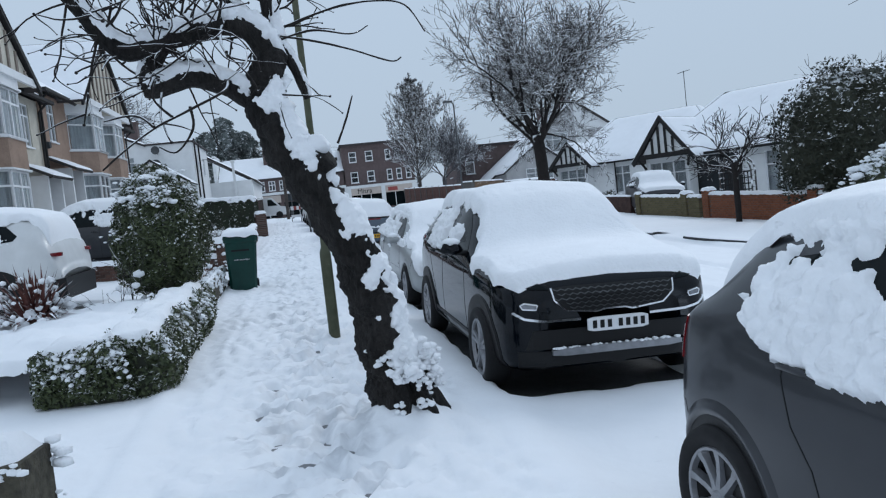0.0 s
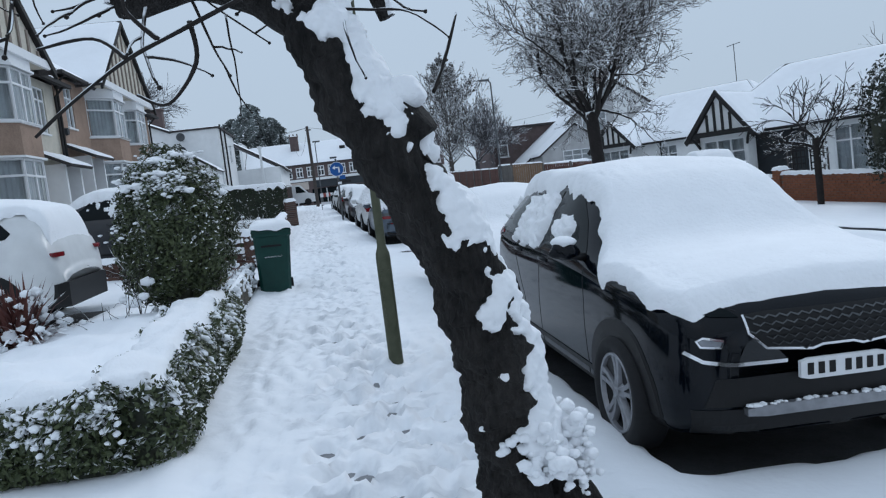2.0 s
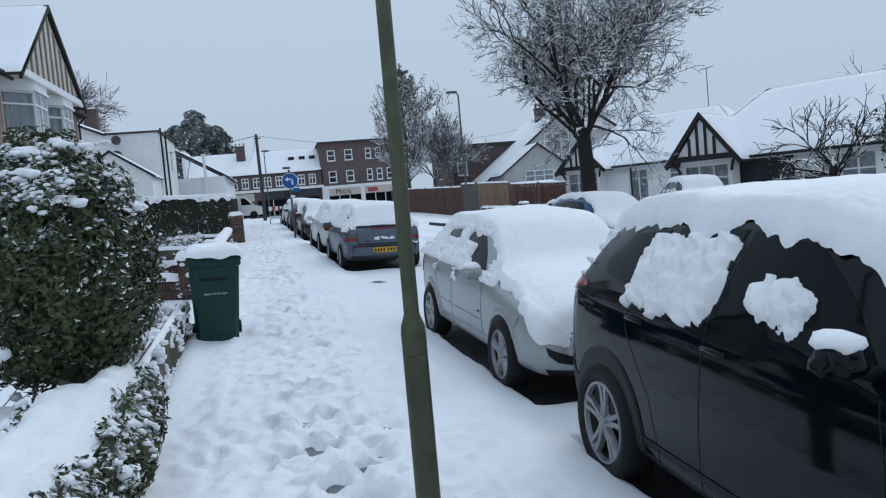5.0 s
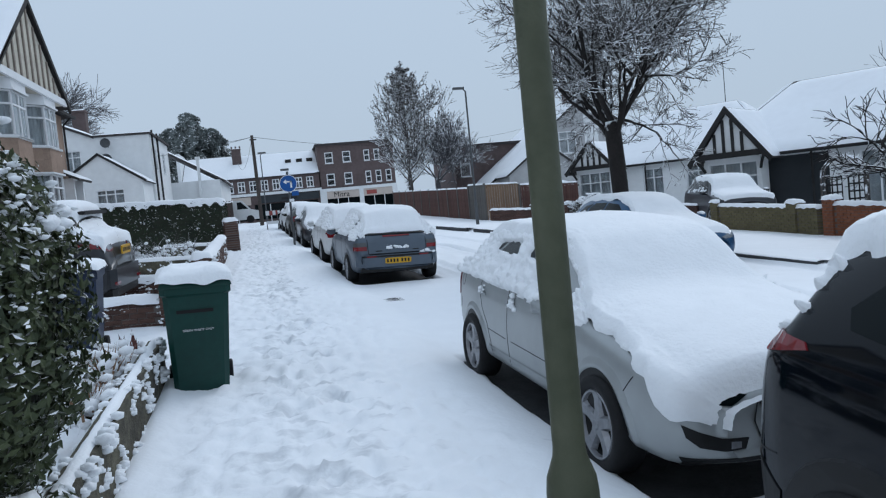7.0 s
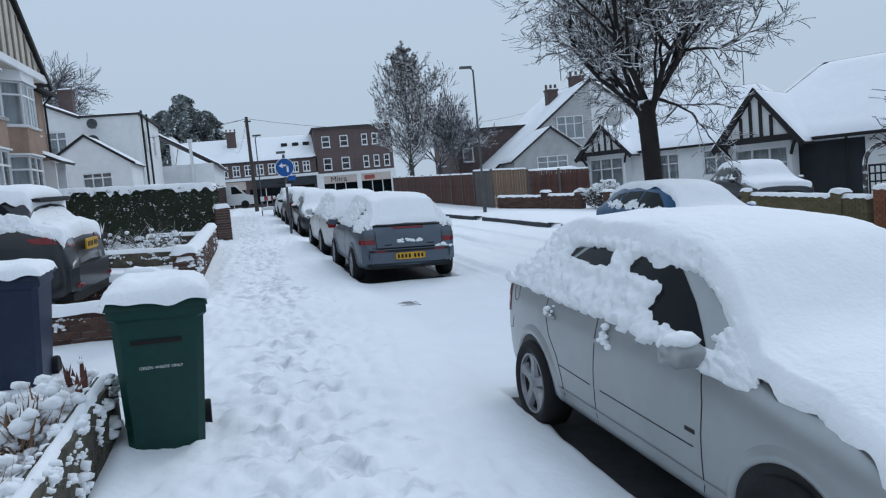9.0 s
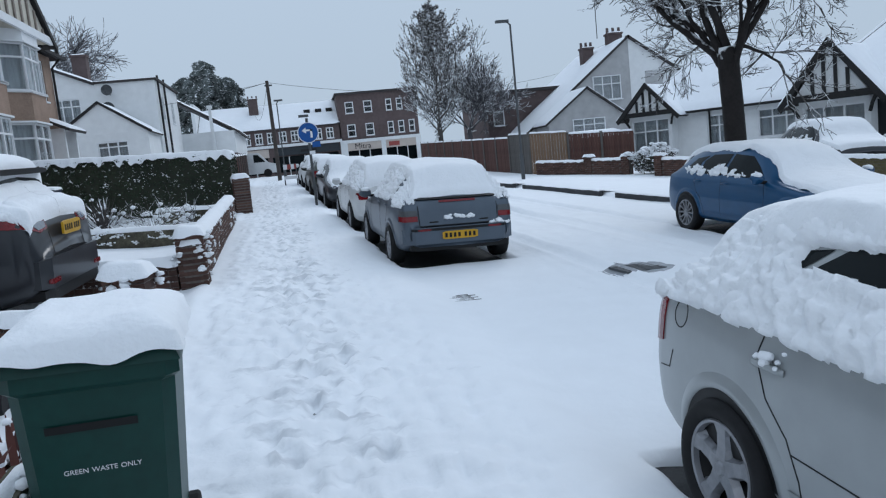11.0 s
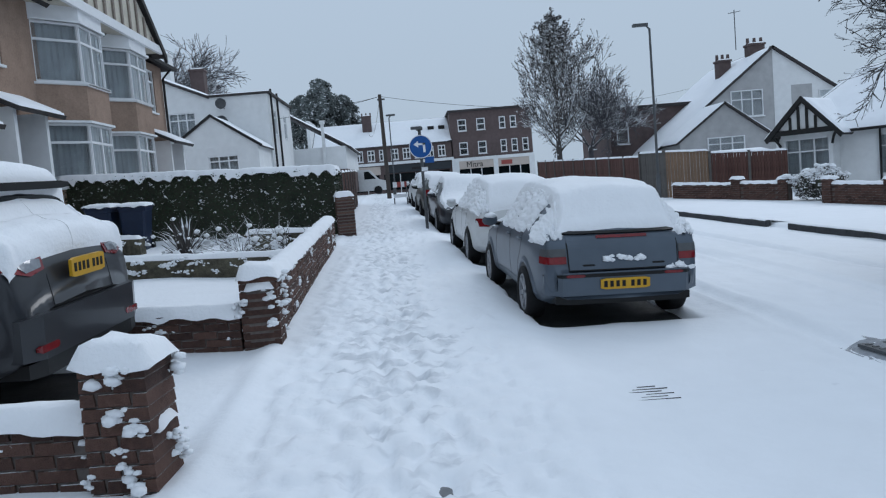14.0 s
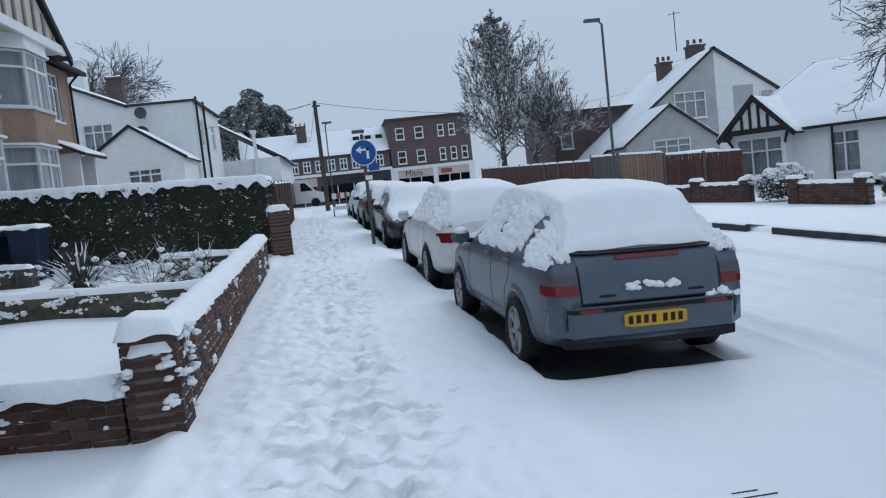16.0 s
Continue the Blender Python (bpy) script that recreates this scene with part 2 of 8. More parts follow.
t_mix.data_type = "RGBA"
t_mix.inputs[7].default_value = (0.40, 0.425, 0.46, 1)
t_links.new(t_mask.outputs[0], t_mix.inputs[0])
t_links.new(t_base, t_mix.inputs[6])
t_links.new(t_mix.outputs[2], t_b.inputs["Base Color"])

GLASS = bpy.data.materials.new("window_glass")
GLASS.use_nodes = True
g_b = GLASS.node_tree.nodes["Principled BSDF"]
g_b.inputs["Transmission Weight"].default_value, g_b.inputs["Roughness"].default_value, g_b.inputs["IOR"].default_value = 1.0, 0.02, 1.45
g_b.inputs["Base Color"].default_value = (0.86, 0.90, 0.92, 1)


# ---- mesh helpers ----
class Mesh:
    """Gathers vertices and faces for one part."""

    def __init__(self):
        self.v, self.f = [], []

    def add(self, verts, faces):
        n = len(self.v)
        self.v += [tuple(p) for p in verts]
        self.f += [tuple(n + i for i in q) for q in faces]
        return self

    def box(self, x0, x1, y0, y1, z0, z1, m=None):
        p = [Vector(q) for q in ((x0, y0, z0), (x1, y0, z0), (x1, y1, z0), (x0, y1, z0), (x0, y0, z1), (x1, y0, z1), (x1, y1, z1), (x0, y1, z1))]
        if m is not None:
            p = [m @ q for q in p]
        return self.add(p, [(3, 2, 1, 0), (4, 5, 6, 7), (0, 1, 5, 4), (1, 2, 6, 5), (2, 3, 7, 6), (3, 0, 4, 7)])

    def prism(self, poly, y0, y1, m=None):
        """poly: points (x, z), counter-clockwise seen from -y; drawn out from y0 to y1."""
        n = len(poly)
        p = [Vector((x, y0, z)) for x, z in poly] + [Vector((x, y1, z)) for x, z in poly]
        if m is not None:
            p = [m @ q for q in p]
        return self.add(p, [tuple(range(n)), tuple(range(2 * n - 1, n - 1, -1))] + [((i + 1) % n, i, n + i, n + (i + 1) % n) for i in range(n)])

    def tube(self, pts, radii, sides=6, wobble=0.0):
        pts = [Vector(p) for p in pts]
        rings = []
        side = None
        for i, p in enumerate(pts):
            d = (pts[min(i + 1, len(pts) - 1)] - pts[max(i - 1, 0)]).normalized()
            if side is None:
                side = d.orthogonal().normalized()
            side = (side - d * side.dot(d)).normalized()
            up = d.cross(side)
            r = radii[i] if hasattr(radii, "__len__") else radii
            ring = []
            for k in range(sides):
                a = 2 * math.pi * k / sides
                q = side * math.cos(a) + up * math.sin(a)
                rr = r * (1 + wobble * (noise.noise((p + q * r) * 7) + (0.42 * noise.noise(((p + q * r).x * 22, (p + q * r).y * 22, (p + q * r).z * 34)) + 0.34 * abs(noise.noise(((p + q * r).x * 46, (p + q * r).y * 46, (p + q * r).z * 9))) if sides > 20 else 0)))
                ring.append(p + q * rr)
            rings.append(ring)
        n = len(self.v)
        self.v += [tuple(q) for ring in rings for q in ring]
        for i in range(len(rings) - 1):
            for k in range(sides):
                a, b = n + i * sides + k, n + i * sides + (k + 1) % sides
                self.f.append((a, b, b + sides, a + sides))
        self.f.append(tuple(n + k for k in range(sides))[::-1])
        self.f.append(tuple(n + (len(rings) - 1) * sides + k for k in range(sides)))
        return self

    def lathe(self, profile, m=None, seg=28):
        """profile: (axial y, radius) pairs turned about the y axis."""
        p = [Vector((r * math.cos(2 * math.pi * k / seg), y, r * math.sin(2 * math.pi * k / seg))) for y, r in profile for k in range(seg)]
        if m is not None:
            p = [m @ q for q in p]
        fs = [(i * seg + k, i * seg + (k + 1) % seg, (i + 1) * seg + (k + 1) % seg, (i + 1) * seg + k) for i in range(len(profile) - 1) for k in range(seg)]
        return self.add(p, fs)

    def grid(self, pts, keep=None, closed=False):
        """pts: rows of points."""
        r, c = len(pts), len(pts[0])
        n = len(self.v)
        self.v += [tuple(q) for row in pts for q in row]
        for i in range(r - 1):
            for j in range(c - 1):
                if keep is None or keep[i][j]:
                    self.f.append((n + i * c + j, n + i * c + j + 1, n + (i + 1) * c + j + 1, n + (i + 1) * c + j))
        return self


def part(name, shape, mat, parent=None, label="", smooth=False):
    me = bpy.data.meshes.new(name)
    me.from_pydata(shape.v, [], shape.f)
    if smooth:
        me.shade_smooth()
    me.materials.append(mat)
    ob = new(name, me)
    ob.parent = parent
    if label:
        ob["label"] = label
    return ob


def thing(name, m, label, category, group="", kind=""):
    ob = new(name)
    ob.matrix_world = m
    ob.matrix_basis = m
    return tagged(ob, label, category, group, kind)


def lump(shape, c, r, seed=0, flat=0.6, sub=2):
    """A lump of snow: a small uneven ball, flattened."""
    bm = bmesh.new()
    bmesh.ops.create_icosphere(bm, subdivisions=sub, radius=1)
    idx = {v: i for i, v in enumerate(bm.verts)}
    vs = []
    for v in bm.verts:
        k = 1 + 0.35 * noise.noise(v.co * 1.6 + Vector((seed * 3.1, seed * 1.7, seed)))
        vs.append((c[0] + v.co.x * r * k, c[1] + v.co.y * r * k, c[2] + v.co.z * r * k * flat))
    shape.add(vs, [tuple(idx[v] for v in f.verts) for f in bm.faces])
    bm.free()


def splat(shape, c, r, rng, flat=0.7, n=4, along=(1, 1, 0.6), sub=1):
    """A ragged clod of snow: a few uneven lumps run together."""
    for k in range(n):
        q = rng.uniform(0.35, 1.0)
        lump(shape, (c[0] + rng.gauss(0, r) * along[0], c[1] + rng.gauss(0, r) * along[1], c[2] + rng.gauss(0, r) * along[2]), r * q, rng.uniform(0, 90), flat, sub)


# ---- lie of the land: the street climbs ahead and falls off to the far side ----
def left_edge(y):
    return -0.55 - 0.034 * y


def kerb(y):
    return 1.68 - 0.048 * (y - 12.4)


def far_kerb(y):
    return 9.75 - 0.055 * (y - 14) - 0.0032 * max(0, y - 22) ** 2


def plane(x, y):
    yy = y if y < 50 else 50 + 14 * (1 - math.exp(-(y - 50) / 14))
    fade = 1 if y < 50 else math.exp(-(y - 50) / 40)
    return 0.03495 * max(yy, -30) - 0.0419 * max(-25, min(x, 28)) * fade


def step(a, b, v):
    k = min(1, max(0, (v - a) / (b - a)))
    return k * k * (3 - 2 * k)


def road_drop(x, y):
    return -0.10 * step(kerb(y) - 0.25, kerb(y) + 0.35, x) * (1 - step(far_kerb(y) - 0.1, far_kerb(y) + 0.1, x))


def gz(x, y):
    return plane(x, y) + road_drop(x, y)


def on_ground(x, y, turn=0.0, h=0.0, lean=True):
    """A pose on the ground at x, y, turned by degrees about its own up."""
    z = gz(x, y) + h
    if not lean:
        return pose(x, y, z, 0, 0, turn)
    n = Vector((-(plane(x + 0.5, y) - plane(x - 0.5, y)), -(plane(x, y + 0.5) - plane(x, y - 0.5)), 1)).normalized()
    return Matrix.Translation((x, y, z)) @ Vector((0, 0, 1)).rotation_difference(n).to_matrix().to_4x4() @ pose(0, 0, 0, 0, 0, turn)


# ---- parked cars: centre x, y, turn (0: nose away from the camera), length, half width ----
PARKED = {
    "near_grey": (3.19, 2.93, 182.5, 3.95, 0.89),
    "black_suv": (2.862, 9.065, 181, 4.15, 0.905),
    "silver": (2.72, 13.90, 182.5, 4.28, 0.88),
    "steel": (2.12, 24.68, 2.8, 4.03, 0.86),
    "white": (1.86, 29.55, 2.8, 4.10, 0.86),
    "saloon": (1.55, 36.1, 182.8, 4.45, 0.88),
    "olive": (1.22, 42.2, 2.8, 4.2, 0.87),
    "far_white": (0.95, 48.2, 2.8, 4.2, 0.87),
    "blue": (7.72, 23.15, 183, 4.36, 0.90),
    "suv_drive": (-4.66, 20.87, 88, 4.45, 0.97),
    "white_drive": (-5.60, 14.65, 88, 4.45, 0.93),
    "dark_drive": (15.0, 31.0, 165, 4.3, 0.90),
}


def under_car(x, y):
    """0 in the open, 1 on the bare patch under a car."""
    k = 0.0
    for cx, cy, turn, length, half in PARKED.values():
        if abs(x - cx) > 3.2 or abs(y - cy) > 3.2:
            continue
        a = math.radians(turn)
        dx, dy = x - cx, y - cy
        u, v = dx * math.cos(a) + dy * math.sin(a), -dx * math.sin(a) + dy * math.cos(a)
        e = max(abs(u) - half + 0.03, abs(v) - length / 2 + 0.12) + 0.05 * noise.noise((x * 2.3, y * 2.3, 5))
        k = max(k, 1 - step(-0.07, 0.05, e))
    return k


# ---- ground ----
def lines(parts):
    out = []
    for a, b, n in parts:
        out += [a + (b - a) * i / n for i in range(n)]
    return out + [parts[-1][1]]


def sheet(name, xs, ys, height, mat, smooth=True):
    pts = [[(x, y, height(x, y)) for x in xs] for y in ys]
    return tagged(part(name, Mesh().grid(pts), mat, smooth=smooth), kind="structure")


wide_x = lines([(-900, -60, 10), (-60, -12, 12), (-12, 14, 52), (14, 60, 16), (60, 900, 10)])
wide_y = lines([(-300, -10, 10), (-10, 60, 70), (60, 140, 16), (140, 2200, 12)])
ground = sheet("ground", wide_x, wide_y, lambda x, y: gz(x, y) - 0.085, ASPHALT)
tagged(ground, "dark wet asphalt bared under the parked cars", "ground")

path_x = lines([(0, 1, 6)])
paving = Mesh().grid([[(left_edge(y) - 0.1 + (kerb(y) - left_edge(y) + 0.1) * u, y, plane(left_edge(y) - 0.1 + (kerb(y) - left_edge(y) + 0.1) * u, y) - 0.072) for u in path_x] for y in lines([(-6, 60, 66)])])
tagged(part("pavement", paving, PAVING), "grey pavement slabs showing dark through trodden snow", "pavement", kind="structure")

kerb_line = tagged(new("kerb"), "dark wet kerb stones showing along the far side of the road", "kerb", kind="structure")
KERB_AT = [(13.0, 10.15), (15.1, 10.1), (17.3, 9.62), (21.0, 9.42), (25.0, 9.12), (28.8, 8.74), (32.6, 8.18), (36.2, 7.66), (40.7, 6.75)]
for a_y, b_y in ((14.6, 18.4), (19.9, 22.6), (27.6, 31.2), (32.0, 36.9), (37.6, 40.6)):
    n = round((b_y - a_y) / 0.9)
    for k in range(n):
        y0, y1 = a_y + (b_y - a_y) * k / n, a_y + (b_y - a_y) * (k + 1) / n - 0.012
        xa, xb = [float(np.interp(v, [q[0] for q in KERB_AT], [q[1] for q in KERB_AT])) for v in (y0, y1)]
        za, zb = plane(xa, y0), plane(xb, y1)
        top_k, low_k, chamfer = 0.035, -0.2, 0.015
        stone = Mesh().add([(xa, y0, za + low_k), (xa + 0.13, y0, za + low_k), (xa + 0.13, y0, za + top_k), (xa + chamfer, y0, za + top_k), (xa, y0, za + top_k - chamfer),
                            (xb, y1, zb + low_k), (xb + 0.13, y1, zb + low_k), (xb + 0.13, y1, zb + top_k), (xb + chamfer, y1, zb + top_k), (xb, y1, zb + top_k - chamfer)],
                           [(0, 1, 2, 3, 4), (9, 8, 7, 6, 5), (0, 5, 6, 1), (1, 6, 7, 2), (2, 7, 8, 3), (3, 8, 9, 4), (4, 9, 5, 0)])
        part("kerb_stone", stone, KERB, kerb_line)
    white = Mesh()
    pts = []
    for k in range(41):
        y = a_y + (b_y - a_y) * k / 40
        x = float(np.interp(y, [q[0] for q in KERB_AT], [q[1] for q in KERB_AT]))
        pts.append([(x + u + 0.012 * noise.noise((y * 4, u, 1)), y, plane(x, y) + h + 0.012 * noise.noise((y * 2.2, u * 3, 2))) for u, h in ((0.008, 0.036), (0.02, 0.050), (0.08, 0.058), (0.25, 0.05), (0.6, -0.01))])
    part("kerb_snow", white.grid(pts), SNOW_FINE, kerb_line, smooth=True)

random.seed(11)
STEPS = []
for lane, y0, y1, stride in ((-0.02, 3.5, 40, 0.37), (0.35, 5.0, 36, 0.41), (-0.25, 6.0, 44, 0.35), (0.15, 2.0, 28, 0.33), (0.02, 9.0, 34, 0.31)):
    yy, s = y0, 1
    while yy < y1:
        mid_x = (left_edge(yy) + kerb(yy)) / 2 - 0.12
        STEPS.append((mid_x + lane + 0.11 * s + random.gauss(0, 0.06), yy, random.uniform(0.3, 0.95) * (1.0 if yy < 12 else 0.6), random.gauss(0, 0.25)))
        yy += stride * random.uniform(0.85, 1.2)
        s = -s
STEP_GRID = {}
for sx, sy, deep, turn in STEPS:
    for i in range(int(sx / 0.4) - 2, int(sx / 0.4) + 2):
        for j in range(int(sy / 0.4) - 2, int(sy / 0.4) + 3):
            STEP_GRID.setdefault((i, j), []).append((sx, sy, deep, turn))


def snow_height(x, y):
    h = 0.018 * noise.noise((x * 0.5, y * 0.5, 1)) + 0.008 * noise.noise((x * 2.1, y * 2.1, 2))
    k, fk = kerb(y), far_kerb(y)
    on_path = step(left_edge(y), left_edge(y) + 0.35, x) * (1 - step(k - 0.5, k - 0.1, x))
    if on_path and 0 < y < 60:
        rough = noise.turbulence((x * 4.2, y * 2.6, 3), 4, True)
        h += on_path * (0.060 * (rough - 0.55) + 0.030 * noise.noise((x * 7, y * 7.5, 4)) + 0.022 * noise.noise((x * 12, y * 15, 5)) + 0.012 * noise.noise((x * 22, y * 24, 6)) + 0.014)
        # scuffed down to the slabs where feet have slipped
        worn = noise.noise((x * 3.1, y * 6.2, 12)) + 0.55 * noise.noise((x * 8, y * 15, 13)) + 0.28 * math.exp(-((y - 7.4) / 2.6) ** 2)
        middle = math.exp(-((x - (left_edge(y) + k) / 2 + 0.1) / 0.55) ** 4)
        h -= 0.078 * middle * step(0.30, 0.62, worn) * (1 - step(9.5, 13, y)) * step(4.6, 6.4, y)
        for sx, sy, deep, turn in STEP_GRID.get((int(x // 0.4), int(y // 0.4)), ()):
            u = (x - sx) * math.cos(turn) + (y - sy) * math.sin(turn)
            v = -(x - sx) * math.sin(turn) + (y - sy) * math.cos(turn)
            q = (u / 0.062) ** 2 + (v / 0.155) ** 2
            if q < 5:
                h += deep * (-0.075 * math.exp(-q * q * 0.8) + 0.024 * math.exp(-((math.sqrt(q) - 1.4) ** 2) * 12))
    if k < x < fk:
        if k + 2.0 < x < fk - 1.7:
            for track in (k + 2.75, k + 4.2, fk - 3.6, fk - 2.2):
                d = x - track - 0.25 * noise.noise((y * 0.07, track, 0))
                h += -0.06 * math.exp(-((d / 0.12) ** 2)) + 0.032 * math.exp(-(((abs(d) - 0.22) / 0.07) ** 2))
            h += 0.018 * noise.noise((x * 3, y * 1.1, 8)) + 0.010 * noise.noise((x * 8, y * 4, 8))
    # banks against the kerb, the trunk and the post
    h += 0.03 * math.exp(-((x - k + 0.1) / 0.25) ** 2) * (0.6 + noise.noise((x, y * 1.3, 7)))
    h += 0.17 * math.exp(-(((x - 1.05) / 0.33) ** 2 + ((y - 6.5) / 0.33) ** 2))
    h += 0.05 * math.exp(-(((x - 0.66) / 0.16) ** 2 + ((y - 10.0) / 0.16) ** 2))
    if x < left_edge(y) + 0.3:
        h += 0.05 * math.exp(-((x - left_edge(y) - 0.02) / 0.12) ** 2)
    if x < left_edge(y) - 0.15:
        h += 0.03 * noise.noise((x * 0.9, y * 0.9, 6))
    return h - 0.20 * under_car(x, y)


near_x = lines([(-900, -60, 8), (-60, -14, 12), (-14, -3.2, 36), (-3.2, -1.6, 16), (-1.6, 2.2, 105), (2.2, 5.2, 54), (5.2, 10.2, 70), (10.2, 11, 6), (11, 20, 22), (20, 60, 14), (60, 900, 8)])
near_y = lines([(-300, -6, 12), (-6, 1.5, 30), (1.5, 12, 230), (12, 27, 300), (27, 40, 120), (40, 60, 50), (60, 140, 20), (140, 2200, 12)])
snow = sheet("snow_cover", near_x, near_y, lambda x, y: gz(x, y) + snow_height(x, y), TRODDEN)
tagged(snow, "trodden white snow lying over pavement, road and gardens", "snow", kind="stuff")


# ---- cars ----
# rows: share of the length from the nose, height of the top, half width of the roof, height and half width of the waist
HATCH = [(0, .64, .48, .56, .52), (.008, .69, .58, .61, .65), (.025, .745, .66, .67, .755), (.06, .80, .70, .73, .825), (.12, .865, .71, .79, .86), (.25, .965, .70, .88, .87), (.29, 1.02, .68, .90, .87), (.42, 1.38, .57, .94, .87), (.52, 1.45, .58, .95, .87), (.75, 1.44, .57, .97, .87), (.87, 1.36, .54, .99, .85), (.945, 1.06, .60, 1.0, .81), (.97, .97, .60, .92, .77), (.985, .86, .58, .78, .71), (1, .62, .52, .58, .58)]
TAIL = HATCH[:-5] + [(.865, 1.37, .55, .98, .86), (.925, 1.06, .62, .99, .84), (.965, .99, .64, .95, .81), (.985, .90, .66, .84, .78), (1, .62, .62, .58, .70)]
ROUND = HATCH[:-6] + [(.72, 1.45, .57, .98, .87), (.86, 1.38, .55, 1.02, .85), (.935, 1.12, .62, 1.02, .82), (.97, .98, .62, .92, .77), (.988, .88, .58, .78, .70), (1, .64, .50, .58, .56)]
ROUND = [(f, zt * 1.12, wr, zb * 1.12, wb) for f, zt, wr, zb, wb in ROUND]
SUV = [(0, .84, .48, .74, .54), (.006, .90, .60, .80, .67), (.02, .97, .69, .87, .775), (.045, 1.02, .74, .92, .845), (.09, 1.06, .76, .97, .885), (.24, 1.14, .76, 1.05, .91), (.28, 1.19, .74, 1.07, .91), (.41, 1.59, .62, 1.10, .91), (.50, 1.68, .62, 1.11, .91), (.80, 1.66, .60, 1.13, .90), (.925, 1.58, .57, 1.16, .88), (.962, 1.28, .62, 1.14, .85), (.979, 1.10, .64, 1.0, .81), (.991, .92, .62, .85, .75), (1, .70, .56, .62, .64)]
SHELF = SUV[:-6] + [(.80, 1.62, .60, 1.13, .90), (.888, 1.57, .57, 1.16, .89), (.916, 1.24, .64, 1.14, .88), (.958, 1.17, .68, 1.08, .86), (.985, 1.02, .68, .90, .80), (1, .70, .60, .62, .68)]
SALOON = [(0, .60, .50, .54, .58), (.02, .68, .64, .62, .74), (.07, .76, .70, .70, .82), (.26, .93, .70, .86, .87), (.29, .98, .68, .88, .87), (.42, 1.34, .57, .92, .87), (.52, 1.41, .58, .93, .87), (.68, 1.38, .57, .95, .87), (.82, 1.06, .62, .97, .86), (.95, 1.02, .66, .95, .82), (.98, .92, .66, .84, .80), (1, .62, .60, .58, .74)]
GLIDE = {}


def glide(rows):
    """The rows drawn as smooth curves that do not overshoot, at 501 steps from nose to tail."""
    key = tuple(rows)
    if key not in GLIDE:
        k = np.array(rows)
        x, at, cols = k[:, 0], np.linspace(0, 1, 501), []
        for c in range(1, 5):
            y = k[:, c]
            d = np.diff(y) / np.diff(x)
            m = np.concatenate(([d[0]], np.where(d[:-1] * d[1:] > 0, 2 * d[:-1] * d[1:] / np.where(d[:-1] + d[1:] == 0, 1, d[:-1] + d[1:]), 0), [d[-1]]))
            i = np.clip(np.searchsorted(x, at, side="right") - 1, 0, len(x) - 2)
            h = x[i + 1] - x[i]
            t = (at - x[i]) / h
            cols.append((2 * t ** 3 - 3 * t ** 2 + 1) * y[i] + (t ** 3 - 2 * t ** 2 + t) * h * m[i] + (3 * t ** 2 - 2 * t ** 3) * y[i + 1] + (t ** 3 - t ** 2) * h * m[i + 1])
        GLIDE[key] = np.array(cols).T.tolist()
    return GLIDE[key]


def car_surface(rows, length, half, f, a):
    """A point on the shell's right half: f from nose 0 to tail 1; a: -2 underside, -1 side, 0 waist, 1 roof edge, 2 roof, 3 middle."""
    table = glide(rows)
    at = min(499.999, max(0, f * 500))
    n = int(at)
    zt, wr, zb, wb = [p + (q - p) * (at - n) for p, q in zip(table[n], table[n + 1])]
    wr, wb = wr * half / 0.87, wb * half / 0.87
    z0 = 0.21 + 0.1 * step(0.9, 1, f) + 0.06 * step(0.06, 0, f)
    mid_z = z0 + 0.55 * (zb - z0)
    chain = ((0, z0), (wb * 0.88, z0), (wb + 0.005, z0 + 0.10), (wb + 0.028, mid_z), (wb + 0.004, zb), (wr, zt - 0.05), (wr - 0.16, zt - 0.005), (0, zt + 0.02))

    def on_chain(v):
        i = max(0, min(6.999, v + 4))
        j = int(i)
        p, q, w = chain[j], chain[j + 1], i - j
        return p[0] + (q[0] - p[0]) * w, p[1] + (q[1] - p[1]) * w
    soft = 0.30 if a < 2.6 else 0.0
    p, q, r = on_chain(a - soft), on_chain(a), on_chain(a + soft)
    return Vector((0.25 * p[0] + 0.5 * q[0] + 0.25 * r[0], length * (0.5 - f), 0.25 * p[1] + 0.5 * q[1] + 0.25 * r[1]))


def shell_x(rows, length, half, f, z):
    """Half width of the shell at height z."""
    f = min(0.999, max(0.001, f))
    ps = [car_surface(rows, length, half, f, a) for a in (-3, -2.5, -2, -1.5, -1, -0.5, 0)]
    return float(np.interp(z, [p.z for p in ps], [p.x for p in ps]))


def car_normal(rows, length, half, f, a):
    d = 0.004
    u = car_surface(rows, length, half, min(1, f + d), a) - car_surface(rows, length, half, max(0, f - d), a)
    v = car_surface(rows, length, half, f, a + 0.03) - car_surface(rows, length, half, f, a - 0.03)
    n = u.cross(v)
    n = n.normalized() if n.length > 1e-9 else Vector((0, 0, 1))
    return n if n.x > -1e-6 or n.z > 0 else -n


